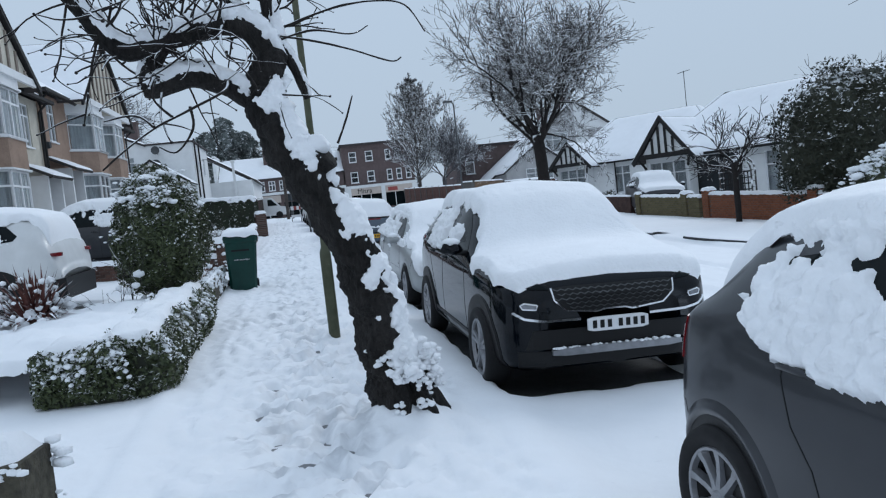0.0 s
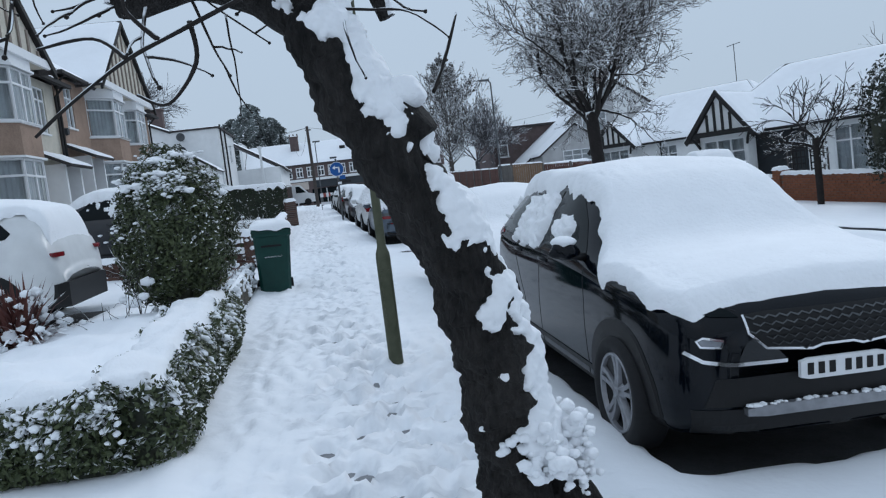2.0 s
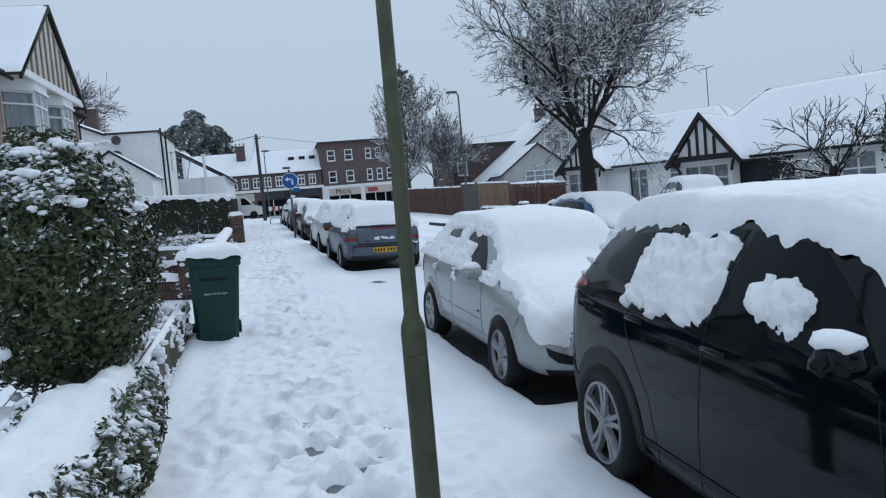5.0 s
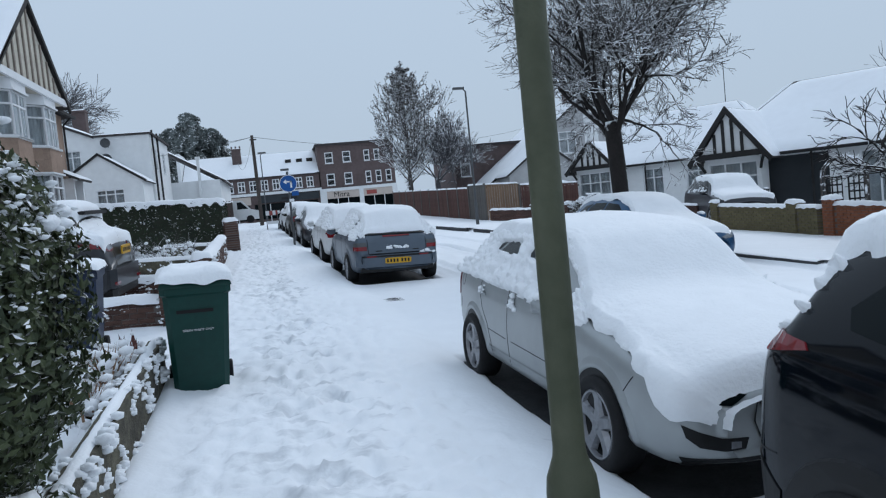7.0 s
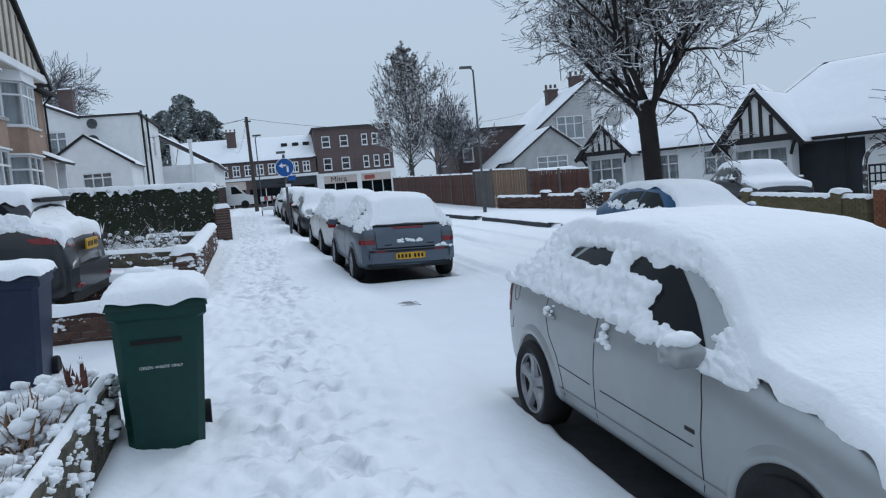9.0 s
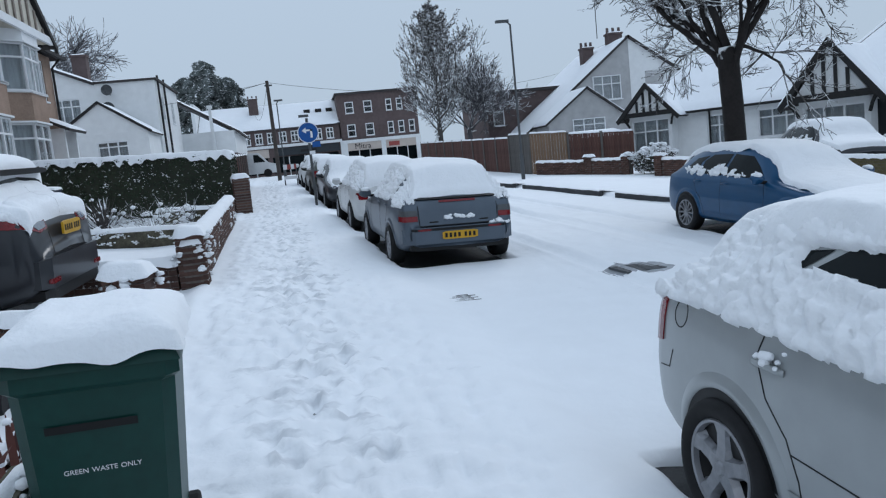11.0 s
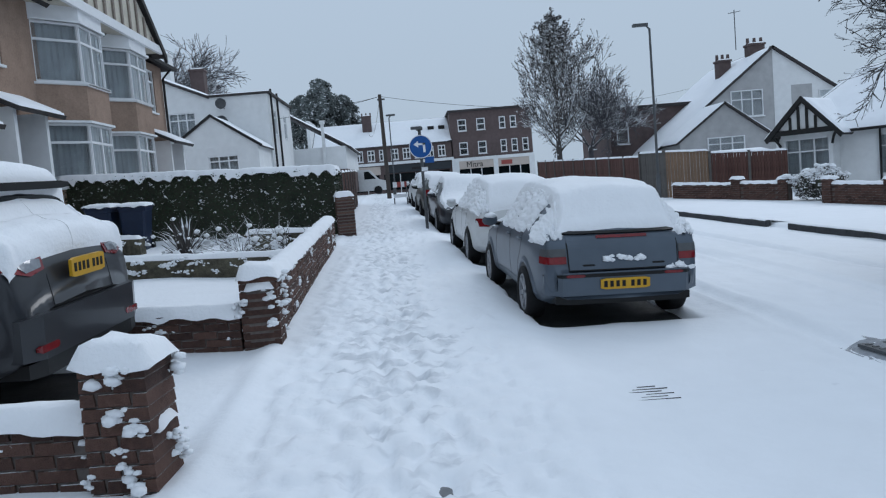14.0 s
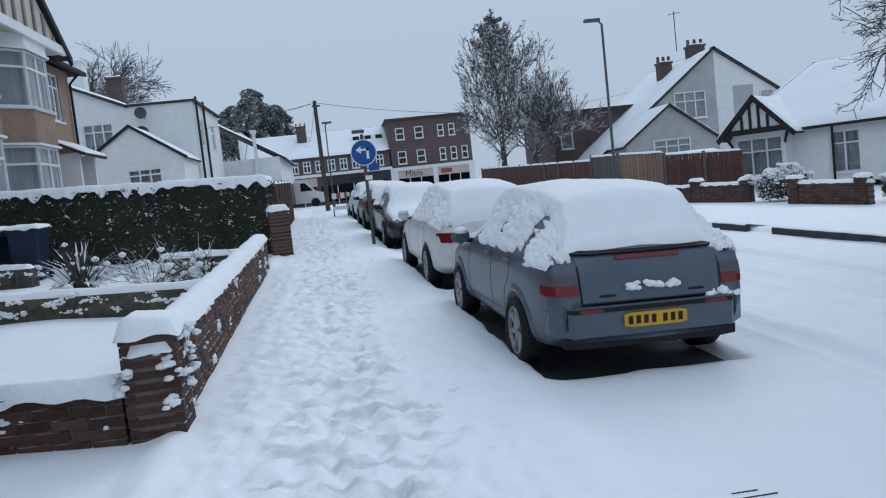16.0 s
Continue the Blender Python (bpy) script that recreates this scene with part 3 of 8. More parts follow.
def car_patch(rows, length, half, side, f0, f1, a0, a1, lift, nu=8, nv=4, bulge=None):
    """A piece laid on the shell. bulge(f, a): height of snow there; where it is under 0 there is none."""
    pts, hs = [], []
    for i in range(nu + 1):
        row, hr = [], []
        for j in range(nv + 1):
            f, a = f0 + (f1 - f0) * i / nu, a0 + (a1 - a0) * j / nv
            h = lift if bulge is None else bulge(f, a)
            p, n = car_surface(rows, length, half, f, a), car_normal(rows, length, half, f, a)
            if n.x < 0 and a < 2.5:
                n = -n
            if n.z < 0 and a > 0.5:
                n = -n
            p = p + n * max(h, -0.012)
            row.append((p.x * side, p.y, p.z))
            hr.append(h)
        pts.append(row)
        hs.append(hr)
    keep = [[max(hs[i][j], hs[i + 1][j], hs[i][j + 1], hs[i + 1][j + 1]) > 0 for j in range(nv)] for i in range(nu)]
    return pts, keep


def wheel_shape(r, spokes, twin=False, wide=0.055):
    tyre = Mesh().lathe([(-0.03, r * 0.66), (0.008, r * 0.72), (0.02, r * 0.82), (0.022, r * 0.90), (0.010, r * 0.96), (-0.01, r * 0.985), (-0.03, r), (-0.17, r), (-0.2, r * 0.92), (-0.2, r * 0.6)], seg=40)
    rim = Mesh().lathe([(-0.10, 0.001), (-0.10, r * 0.52), (-0.09, r * 0.60), (-0.005, r * 0.645), (0.006, r * 0.68), (0.0, r * 0.71)], seg=40)
    star = Mesh()
    star.lathe([(-0.02, r * 0.625), (0.006, r * 0.645), (0.010, r * 0.685), (-0.002, r * 0.71)], seg=40)
    for k in range(spokes):
        for off in ((-0.10, 0.10) if twin else (0.0,)):
            m = Matrix.Rotation(2 * math.pi * k / spokes, 4, "Y")
            w0, w1, w2 = (wide * 0.5, wide * 0.42, wide * 0.5) if twin else (wide * 0.62, wide * 0.5, wide * 0.72)
            rows_s = []
            for q, wd, y in ((0.03, w0, 0.002), (r * 0.30, w1, -0.006), (r * 0.50, w1, -0.004), (r * 0.655, w2, 0.006)):
                cx = math.sin(off) * q * (1.5 if twin else 0)
                rows_s.append([(cx - wd * 1.15, y - 0.035, q), (cx - wd * 0.7, y, q), (cx + wd * 0.7, y, q), (cx + wd * 1.15, y - 0.035, q)])
            star.grid([[m @ Vector(p) for p in row] for row in rows_s])
    star.lathe([(0.012, 0.001), (0.012, 0.028), (0.002, 0.036), (-0.03, 0.075)], seg=20)
    for k in range(5):
        a = 2 * math.pi * (k + 0.5) / 5
        star.lathe([(0.0, 0.001), (0.0, 0.010), (-0.03, 0.011)], Matrix.Translation((0.05 * math.cos(a), -0.004, 0.05 * math.sin(a))), 8)
    return tyre, rim, star


SHELL = {}


def inside(poly, x, y):
    odd = False
    for (x0, y0), (x1, y1) in zip(poly, poly[1:] + poly[:1]):
        if (y0 > y) != (y1 > y) and x < x0 + (x1 - x0) * (y - y0) / (y1 - y0):
            odd = not odd
    return odd


def onto(base, view, u, z, lift):
    """The shell of a car met from the front, the rear or a side (1, -1) at u across and z up, lifted off it."""
    rows, length, half, tree = SHELL[base.name]
    if view == "front":
        o, d = Vector((u, 4, z)), Vector((0, -1, 0))
    elif view == "rear":
        o, d = Vector((u, -4, z)), Vector((0, 1, 0))
    else:
        o, d = Vector((3 * view, u, z)), Vector((-view, 0, 0))
    p, n, _, _ = tree.ray_cast(o, d)
    if p is None:
        p, n, _, _ = tree.find_nearest(o + d * (o.length - 0.3))
    if n.dot(d) > 0:
        n = -n
    return p + (n * 0.7 - d * 0.3) * lift


def press(base, name, mat, poly, view="front", lift=0.005, depth=0.02, label="", grain=0.04, smooth=False, parent=None):
    """A panel, lamp or pane with the outline poly, bent to the shell of a car, proud by lift and with an edge of that depth."""
    rim = []
    for (x0, y0), (x1, y1) in zip(poly, poly[1:] + poly[:1]):
        n = max(1, math.ceil(math.hypot(x1 - x0, y1 - y0) / grain))
        rim += [Vector((x0 + (x1 - x0) * i / n, y0 + (y1 - y0) * i / n)) for i in range(n)]
    xs, ys = [p[0] for p in poly], [p[1] for p in poly]
    core = [Vector((min(xs) + (i + 0.5) * grain, min(ys) + (j + 0.5) * grain)) for i in range(int((max(xs) - min(xs)) / grain) + 1) for j in range(int((max(ys) - min(ys)) / grain) + 1)]
    core = [c for c in core if inside(poly, c.x, c.y) and min((c - q).length for q in rim) > grain * 0.35]
    flat, _, tris, _, _, _ = geometry.delaunay_2d_cdt(rim + core, [], [list(range(len(rim)))], 1, 1e-5)
    tris = [tuple(t) for t in tris]
    s = Mesh()
    s.v = [tuple(onto(base, view, p.x, p.y, lift)) for p in flat]
    s.f = list(tris)
    if depth:
        m = len(s.v)
        s.v += [tuple(onto(base, view, p.x, p.y, -depth)) for p in flat]
        count = {}
        for t in tris:
            for e in zip(t, t[1:] + t[:1]):
                count[frozenset(e)] = count.get(frozenset(e), []) + [e]
        for e in count.values():
            if len(e) == 1:
                i, j = e[0]
                s.f.append((j, i, m + i, m + j))
    return part(name, s, mat, parent or base, label, smooth)


def seam(base, pts, view, width=0.006, mat=None, lift=0.002, name="seam", label=""):
    """A thin line drawn over the shell."""
    dense = []
    for (x0, y0), (x1, y1) in zip(pts, pts[1:]):
        n = max(1, int(math.hypot(x1 - x0, y1 - y0) / 0.03))
        dense += [(x0 + (x1 - x0) * i / n, y0 + (y1 - y0) * i / n) for i in range(n)]
    dense.append(pts[-1])
    rows_s = []
    for i, (x, y) in enumerate(dense):
        ax, ay = dense[max(0, i - 1)]
        bx, by = dense[min(len(dense) - 1, i + 1)]
        l = math.hypot(bx - ax, by - ay) or 1
        nx, ny = -(by - ay) / l * width / 2, (bx - ax) / l * width / 2
        rows_s.append([onto(base, view, x + nx * k, y + ny * k, h) for k, h in ((1.3, -0.004), (1, lift), (-1, lift), (-1.3, -0.004))])
    return part(name, Mesh().grid(rows_s), mat or TRIM, base, label)


def car(key, label, rows, mat, r=0.32, axles=(0.19, 0.80), spokes=5, twin=False, wide=0.055, roof=0.10, panes=(), seams=(), handles=(), cling=None, seed=1, trim_arch=False, alloy=None, snow_from=0.02, snow_to=0.95, drape=2.15, lift=0.0, mirror=(0.33, 0.07), mirrors=(1, -1), bonnet=0.35, nose_snow=False, category="car"):
    """panes and seams: outlines seen from the side, as (share of the length from the nose, height). cling(f, a): where snow sticks to the sides."""
    cx, cy, turn, length, half = PARKED[key]
    base = thing("car", on_ground(cx, cy, turn, -0.03 + lift), label, category, "parked cars")
    body = Mesh()
    fs = sorted(set(lines([(0, 0.06, 14), (0.06, 0.9, 56), (0.9, 1, 18)])))
    avals = [-4, -3] + [-2.6 + 0.2 * i for i in range(27)] + [3]
    pts = []
    for f in fs:
        right = [car_surface(rows, length, half, f, a) for a in avals]
        pts.append([tuple(p) for p in right] + [(-p.x, p.y, p.z) for p in right[-2::-1]])
    body.grid(pts)
    body.f.append(tuple(range(len(pts[0]))))
    n = len(body.v)
    body.f.append(tuple(range(n - 1, n - 1 - len(pts[0]), -1)))
    part("body", body, mat, base, smooth=True)
    SHELL[base.name] = (rows, length, half, BVHTree.FromPolygons(body.v, body.f))
    for side in (1, -1):
        for outline in panes:
            press(base, "side_window", CAR_GLASS, [(length * (0.5 - f), z) for f, z in outline], side, 0.004, 0.0, smooth=True, grain=0.07)
        for outline in seams:
            seam(base, [(length * (0.5 - f), z) for f, z in outline], side, name="door_seam")
        for f, z in handles:
            y = length * (0.5 - f)
            grip = Mesh()
            for q in range(9):
                t = q / 8
                o = onto(base, side, y + 0.10 - 0.2 * t, z + 0.01 * math.sin(math.pi * t), 0.0)
                out = 0.006 + 0.030 * math.sin(math.pi * t) ** 0.6
                grip.v += [(o.x + side * out * g, o.y, o.z + h) for g, h in ((0.2, -0.014), (1, -0.010), (1, 0.010), (0.2, 0.014))]
                if q:
                    k = 4 * q
                    grip.f += [(k - 4 + e, k + e, k + (e + 1) % 4, k - 4 + (e + 1) % 4) for e in range(4)]
            part("door_handle", grip, mat, base, smooth=True)
    # windscreen and rear window
    ks = [q[0] for q in rows][-13:]
    for f0, f1, nm in ((0.30, 0.41, "windscreen"), (ks[8] + 0.012, ks[9] - 0.006, "rear_window")):
        g = Mesh()
        for side in (1, -1):
            p, k = car_patch(rows, length, half, side, f0, f1, 1.35, 3, 0.006, 5, 5)
            g.grid(p)
        part(nm, g, CAR_GLASS, base, smooth=True)
    for side in (1, -1):
        p, k = car_patch(rows, length, half, side, axles[0] + 0.09, axles[1] - 0.09, -2.9, -1.75, 0.004, 10, 3)
        part("sill", Mesh().grid(p), TRIM if trim_arch else mat, base, smooth=True)
    # wheels; a black patch on the shell stands for each arch's shaded hollow
    tyre, rim, star = wheel_shape(r, spokes, twin, wide)
    for f in axles:
        for side in (1, -1):
            x = car_surface(rows, length, half, f, -1).x
            y = length * (0.5 - f)
            m = pose(side * (x + 0.006), y, r - 0.01, 0, 0, -90 * side)
            arch = Mesh()
            rim_r = r + (0.10 if trim_arch else 0.045)
            polar = []
            for rad in (0.05, r * 0.6, r + 0.03, rim_r, rim_r + 0.012):
                row = []
                for q in range(25):
                    t = math.pi * (-0.12 + 1.24 * q / 24)
                    yy, zz = y + rad * math.cos(t), max(0.235, r - 0.01 + rad * math.sin(t))
                    row.append((side * (shell_x(rows, length, half, 0.5 - yy / length, zz) + (0.006 if rad < rim_r + 0.01 else -0.01) + (0.008 if trim_arch and rad > r else 0)), yy, zz))
                polar.append(row)
            arch.grid(polar)
            part("shaded_wheel_arch", arch, TRIM, base)
            if not trim_arch:
                ring = Mesh()
                edge = []
                for q in range(33):
                    t = math.pi * (-0.10 + 1.20 * q / 32)
                    row = []
                    for rad, out in ((rim_r - 0.006, 0.004), (rim_r + 0.002, 0.018), (rim_r + 0.03, 0.016), (rim_r + 0.075, -0.003)):
                        yy, zz = y + rad * math.cos(t), max(0.235, r - 0.01 + rad * math.sin(t))
                        row.append((side * (shell_x(rows, length, half, 0.5 - yy / length, zz) + out), yy, zz))
                    edge.append(row)
                part("arch_lip", ring.grid(edge), mat, base, smooth=True)
            w = part("wheel", tyre, BLACK, base, smooth=True)
            w.matrix_basis = m @ pose(0, 0.012, 0)
            part("rim", rim, TRIM, w, smooth=True)
            part("spokes", star, alloy or ALLOY, w, "alloy wheel spokes", smooth=False)
    # door mirrors
    for side in mirrors:
        p = car_surface(rows, length, half, mirror[0], 0.05)
        mm, foot = Mesh(), Mesh()
        lump(mm, (0, 0, 0), 0.11, seed, 0.68, 3)
        mm.v = [(side * (p.x + 0.12) + v[0] * 0.95, p.y - 0.02 + max(v[1], -0.045) * 0.75, p.z + mirror[1] + v[2]) for v in mm.v]
        door_mirror = part("door_mirror", mm, mat, base, smooth=True)
        foot.tube([(side * (p.x - 0.03), p.y, p.z + mirror[1] - 0.06), (side * (p.x + 0.09), p.y - 0.02, p.z + mirror[1] - 0.04)], [0.03, 0.025], 8)
        part("mirror_foot", foot, TRIM, door_mirror, smooth=True)
        cap_snow = Mesh()
        lump(cap_snow, (side * (p.x + 0.12), p.y - 0.02, p.z + mirror[1] + 0.06), 0.085, seed + 1, 0.5, 2)
        part("mirror_snow", cap_snow, SNOW_FINE, door_mirror, smooth=True)
    # snow lying on the bonnet, screens and roof
    lying = Mesh()
    if roof > 0:
        def depth(f, c):
            e = min(1 - abs(c) + 0.05 * noise.noise((f * 22, c * 2, seed)), (f - snow_from) * 9, (snow_to - f) * 9)
            thick = roof * (0.75 + 0.25 * noise.noise((f * 6, c * 1.5, seed + 3)))
            return thick * math.sqrt(max(0, min(1, e * 5.5))) - 0.008 + 0.006 * noise.noise((f * 50, c * 12, seed))
        nu, nv = 130, 60
        rowsp, keep = [], []
        for i in range(nu + 1):
            f = snow_from - 0.01 + (snow_to - snow_from + 0.02) * i / nu
            row = []
            for j in range(nv + 1):
                c = -1 + 2 * j / nv
                over = drape + bonnet * (1 - step(0.24, 0.36, f)) + (1.0 if nose_snow else 0.0) * (1 - step(0.03, 0.15, f)) + bonnet * (1 - step(0.26, 0.34, f)) * (0.6 * noise.noise((f * 20, math.copysign(1, c), seed + 5)) + 0.22 * noise.noise((f * 46, math.copysign(2, c), seed + 6)))
                a = 3 - abs(c) ** 0.85 * (over + 0.24 * noise.noise((f * 13, c, seed + 8)) + 0.12 * noise.noise((f * 45, c, seed + 9)) + 0.04 * noise.noise((f * 100, c, seed + 10)))
                p = car_surface(rows, length, half, f, a)
                h = depth(f, c)
                nn = car_normal(rows, length, half, f, a)
                if nn.z < 0:
                    nn = -nn
                nn = (nn + Vector((0, 0, 0.8))).normalized()
                row.append((math.copysign(p.x + max(nn.x, 0) * max(h, -0.02), c), p.y + nn.y * max(h, -0.02), p.z + nn.z * max(h, -0.02)))
            rowsp.append(row)
        lying.grid(rowsp)
        part("snow_cap", lying, SNOW_FINE, base, "thick smooth layer of fresh snow", smooth=True)
    # crusts sticking to the sides
    if cling:
        crust = Mesh()
        for side in (1, -1):
            def bank_up(f, a, side=side):
                q = Vector((f * length, a * 0.42, seed + side))
                n1, n2, n3 = noise.noise(q * 3.0), noise.noise(q * 9 + Vector((0, 0, 5))), noise.noise(q * 24 + Vector((0, 0, 9)))
                c = cling(f, a) + 0.45 * n1 + 0.40 * n2 + 0.22 * n3
                if c < 0:
                    return -0.02
                return 0.046 * math.sqrt(min(1, c * 2.2)) * (0.85 + 0.35 * n1 + 0.55 * n2) + 0.022 * n3 + 0.055 * abs(noise.noise(q * 12 + Vector((3, 1, 0)))) + 0.03 * abs(noise.noise(q * 26)) + 0.008 * noise.noise(q * 48) - 0.014
            p, k = car_patch(rows, length, half, side, 0.24, 0.97, -0.75, 1.3, 0, 230, 70, bank_up)
            crust.grid(p, k)
        part("snow_crust", crust, SNOW_FINE, base, "ragged crust of snow clinging to the side", smooth=True)
    return base


def bump_at(f, a, f0, f1, a0, a1, soft_f=0.05, soft_a=0.25):
    """1 within a stretch of a car's side, falling to 0 round it."""
    return step(f0 - soft_f, f0 + soft_f, f) * (1 - step(f1 - soft_f, f1 + soft_f, f)) * step(a0 - soft_a, a0 + soft_a, a) * (1 - step(a1 - soft_a, a1 + soft_a, a))


def face_piece(base, name, mat, x0, x1, y0, y1, z0, z1, label="", curve=0.0, n=10):
    """A piece across a nose or tail, bent with the bumper: y falls off by curve towards the sides."""
    s = Mesh()
    sign = 1 if y1 > 0 else -1

    def back(x):
        if not curve:
            return 0.0
        rows, length, half, _ = SHELL[base.name]
        ks = rows[:4] if sign > 0 else rows[:-5:-1]
        ws = [(k[4] * half / 0.87 + 0.02) for k in ks]
        fs = [k[0] if sign > 0 else 1 - k[0] for k in ks]
        return -sign * length * float(np.interp(abs(x), ws, fs))

    for i in range(n + 1):
        a = x0 + (x1 - x0) * i / n
        c = back(a)
        r = 0.012 if i in (0, n) else 0.0
        s.v += [(a, y0 + c, z0 + r), (a, y1 + c, z0 + r), (a, y1 + c, z1 - r), (a, y0 + c, z1 - r)]
        if i:
            k = 4 * i
            s.f += [(k - 4 + q, k + q, k + (q + 1) % 4, k - 4 + (q + 1) % 4) for q in range(4)]
    s.f += [(0, 1, 2, 3), (4 * n + 3, 4 * n + 2, 4 * n + 1, 4 * n)]
    return part(name, s, mat, base, label)


def plate(base, y, z, mat, sign, w=0.52, h=0.112, x=0.0):
    p = face_piece(base, "number_plate", mat, x - w / 2, x + w / 2, y - 0.012, y + 0.012, z - h / 2, z + h / 2)
    for k in range(7):
        xx = x - 0.21 + k * 0.064 + (0.03 if k > 3 else 0)
        part("plate_bar", Mesh().box(xx - 0.018, xx + 0.018, y + sign * 0.012, y + sign * 0.015, z - 0.032, z + 0.032), TRIM, p)
    return p

HATCH_PANES = ([(.345, .975), (.40, 1.15), (.46, 1.305), (.565, 1.34), (.57, .995)], [(.585, .995), (.58, 1.34), (.70, 1.325), (.735, 1.22), (.73, 1.02)], [(.748, 1.03), (.752, 1.20), (.72, 1.31), (.80, 1.26), (.835, 1.12)])
HATCH_SEAMS = ([(.335, .93), (.325, .75), (.325, .35), (.335, .26)], [(.578, 1.34), (.575, .99), (.578, .70), (.578, .28)], [(.745, 1.0), (.752, .88), (.735, .72), (.705, .60), (.69, .45), (.685, .28)])
SUV_PANES = ([(.335, 1.13), (.40, 1.36), (.455, 1.52), (.56, 1.56), (.565, 1.15)], [(.58, 1.15), (.575, 1.56), (.71, 1.545), (.745, 1.40), (.74, 1.17)], [(.762, 1.20), (.755, 1.42), (.735, 1.53), (.83, 1.48), (.872, 1.32), (.86, 1.25)])
SUV_SEAMS = ([(.325, 1.08), (.312, .85), (.305, .40), (.315, .30)], [(.572, 1.56), (.57, 1.1), (.572, .70), (.575, .30)], [(.752, 1.15), (.757, .98), (.725, .82), (.69, .66), (.675, .45), (.67, .30)])
SALOON_PANES = ([(.345, .95), (.40, 1.12), (.46, 1.26), (.54, 1.29), (.545, .96)], [(.56, .96), (.555, 1.29), (.64, 1.28), (.72, 1.14), (.73, .98)])


def cling_near(f, a):
    return -0.75 + 1.25 * bump_at(f, a, .30, .80, -.22, .52, .05, .2) + 0.8 * bump_at(f, a, .66, .84, .40, 1.0, .04) + 0.55 * bump_at(f, a, .78, .88, -.08, .30, .03, .15) + 1.0 * bump_at(f, a, .30, .90, .95, 1.3, .05, .12) - 1.4 * bump_at(f, a, .30, .665, .55, .90, .03, .12)


def cling_suv(f, a):
    return -0.8 + 0.95 * bump_at(f, a, .42, .52, .08, .55, .03) + 1.25 * bump_at(f, a, .57, .77, -.10, .85, .03) + 0.5 * bump_at(f, a, .24, .33, .05, .5, .03) + 0.7 * bump_at(f, a, .90, .97, .0, .9, .02)


def cling_silver(f, a):
    return -0.75 + 1.55 * bump_at(f, a, .26, .97, -.04, 1.3, .03, .16) - 1.5 * bump_at(f, a, .34, .465, .20, .86, .03, .12) - 1.3 * bump_at(f, a, .47, .57, .58, .86, .03, .10) - 1.5 * bump_at(f, a, .60, .75, .60, .86, .02, .08)


def cling_steel(f, a):
    return -0.75 + 1.35 * bump_at(f, a, .44, .82, -.05, 1.2, .05, .2) + 1.3 * bump_at(f, a, .86, .98, -.25, 1.2, .03) - 0.9 * bump_at(f, a, .60, .64, .2, .9, .015)


def cling_some(f, a):
    return -0.75 + 0.75 * bump_at(f, a, .36, .86, -.05, .5, .05)


def cling_estate(f, a):
    return -0.75 + 1.4 * bump_at(f, a, .55, .98, .0, .55, .05, .12) + 0.7 * bump_at(f, a, .35, .66, .3, 1.2, .05)


TALL_PANES = tuple([(f, z * 1.12) for f, z in q] for q in HATCH_PANES)
TALL_SEAMS = tuple([(f, z * 1.12) for f, z in q] for q in HATCH_SEAMS)
near_grey = car("near_grey", "dark grey hatchback with snow stuck on its rear quarter", ROUND, GREY_PAINT, r=0.33, axles=(0.19, 0.86), spokes=9, wide=0.04, panes=TALL_PANES, seams=TALL_SEAMS, handles=((.55, 1.0), (.735, 1.02)), cling=cling_near, seed=3, roof=0.13, snow_to=0.95, drape=2.1)
black_suv = car("black_suv", "black SUV with bonnet and roof under thick snow", SUV, BLACK_PAINT, r=0.36, axles=(0.175, 0.820), spokes=5, twin=True, wide=0.05, panes=SUV_PANES, seams=SUV_SEAMS, handles=((.55, 1.02), (.735, 1.04)), cling=cling_suv, seed=7, trim_arch=True, roof=0.13, snow_from=0.022, bonnet=0.75, mirror=(0.335, 0.10), mirrors=(1,))
silver = car("silver", "silver five-door hatchback covered with snow", HATCH, SILVER_PAINT, r=0.315, spokes=5, wide=0.085, panes=HATCH_PANES, seams=HATCH_SEAMS + ([(.34, .52), (.56, .53)], [(.59, .53), (.70, .545)]), handles=((.555, .82), (.735, .85)), cling=cling_silver, seed=12, roof=0.13, snow_from=0.005, bonnet=0.5, nose_snow=True, mirrors=(1,))
steel = car("steel", "steel-grey hatchback with snow-covered roof and bare tailgate", TAIL, STEEL_PAINT, r=0.30, spokes=7, wide=0.05, panes=HATCH_PANES, seams=HATCH_SEAMS, handles=((.55, .87), (.73, .88)), cling=cling_steel, seed=21, roof=0.13, snow_to=0.955)
white_car = car("white", "white hatchback buried in snow", HATCH, WHITE_CAR, r=0.32, spokes=7, panes=HATCH_PANES, seams=HATCH_SEAMS, handles=((.55, .87), (.73, .89)), cling=cling_steel, seed=26, roof=0.13, snow_to=0.97)
saloon = car("saloon", "grey saloon with snow on bonnet and roof", SALOON, GREY_PAINT, r=0.32, spokes=7, panes=SALOON_PANES, cling=cling_some, seed=31, roof=0.10)
olive = car("olive", "dark hatchback dusted with snow", HATCH, OLIVE_PAINT, r=0.32, panes=HATCH_PANES, cling=cling_some, seed=36, roof=0.08)
far_white = car("far_white", "white car under snow further along the kerb", HATCH, WHITE_CAR, panes=HATCH_PANES, cling=cling_some, seed=41, roof=0.08)
blue = car("blue", "bright blue hatchback with snow on roof and mirrors", HATCH, BLUE_PAINT, r=0.33, spokes=12, wide=0.03, panes=HATCH_PANES, seams=HATCH_SEAMS, handles=((.55, .87), (.73, .89)), cling=cling_some, seed=46, roof=0.12, drape=1.9)
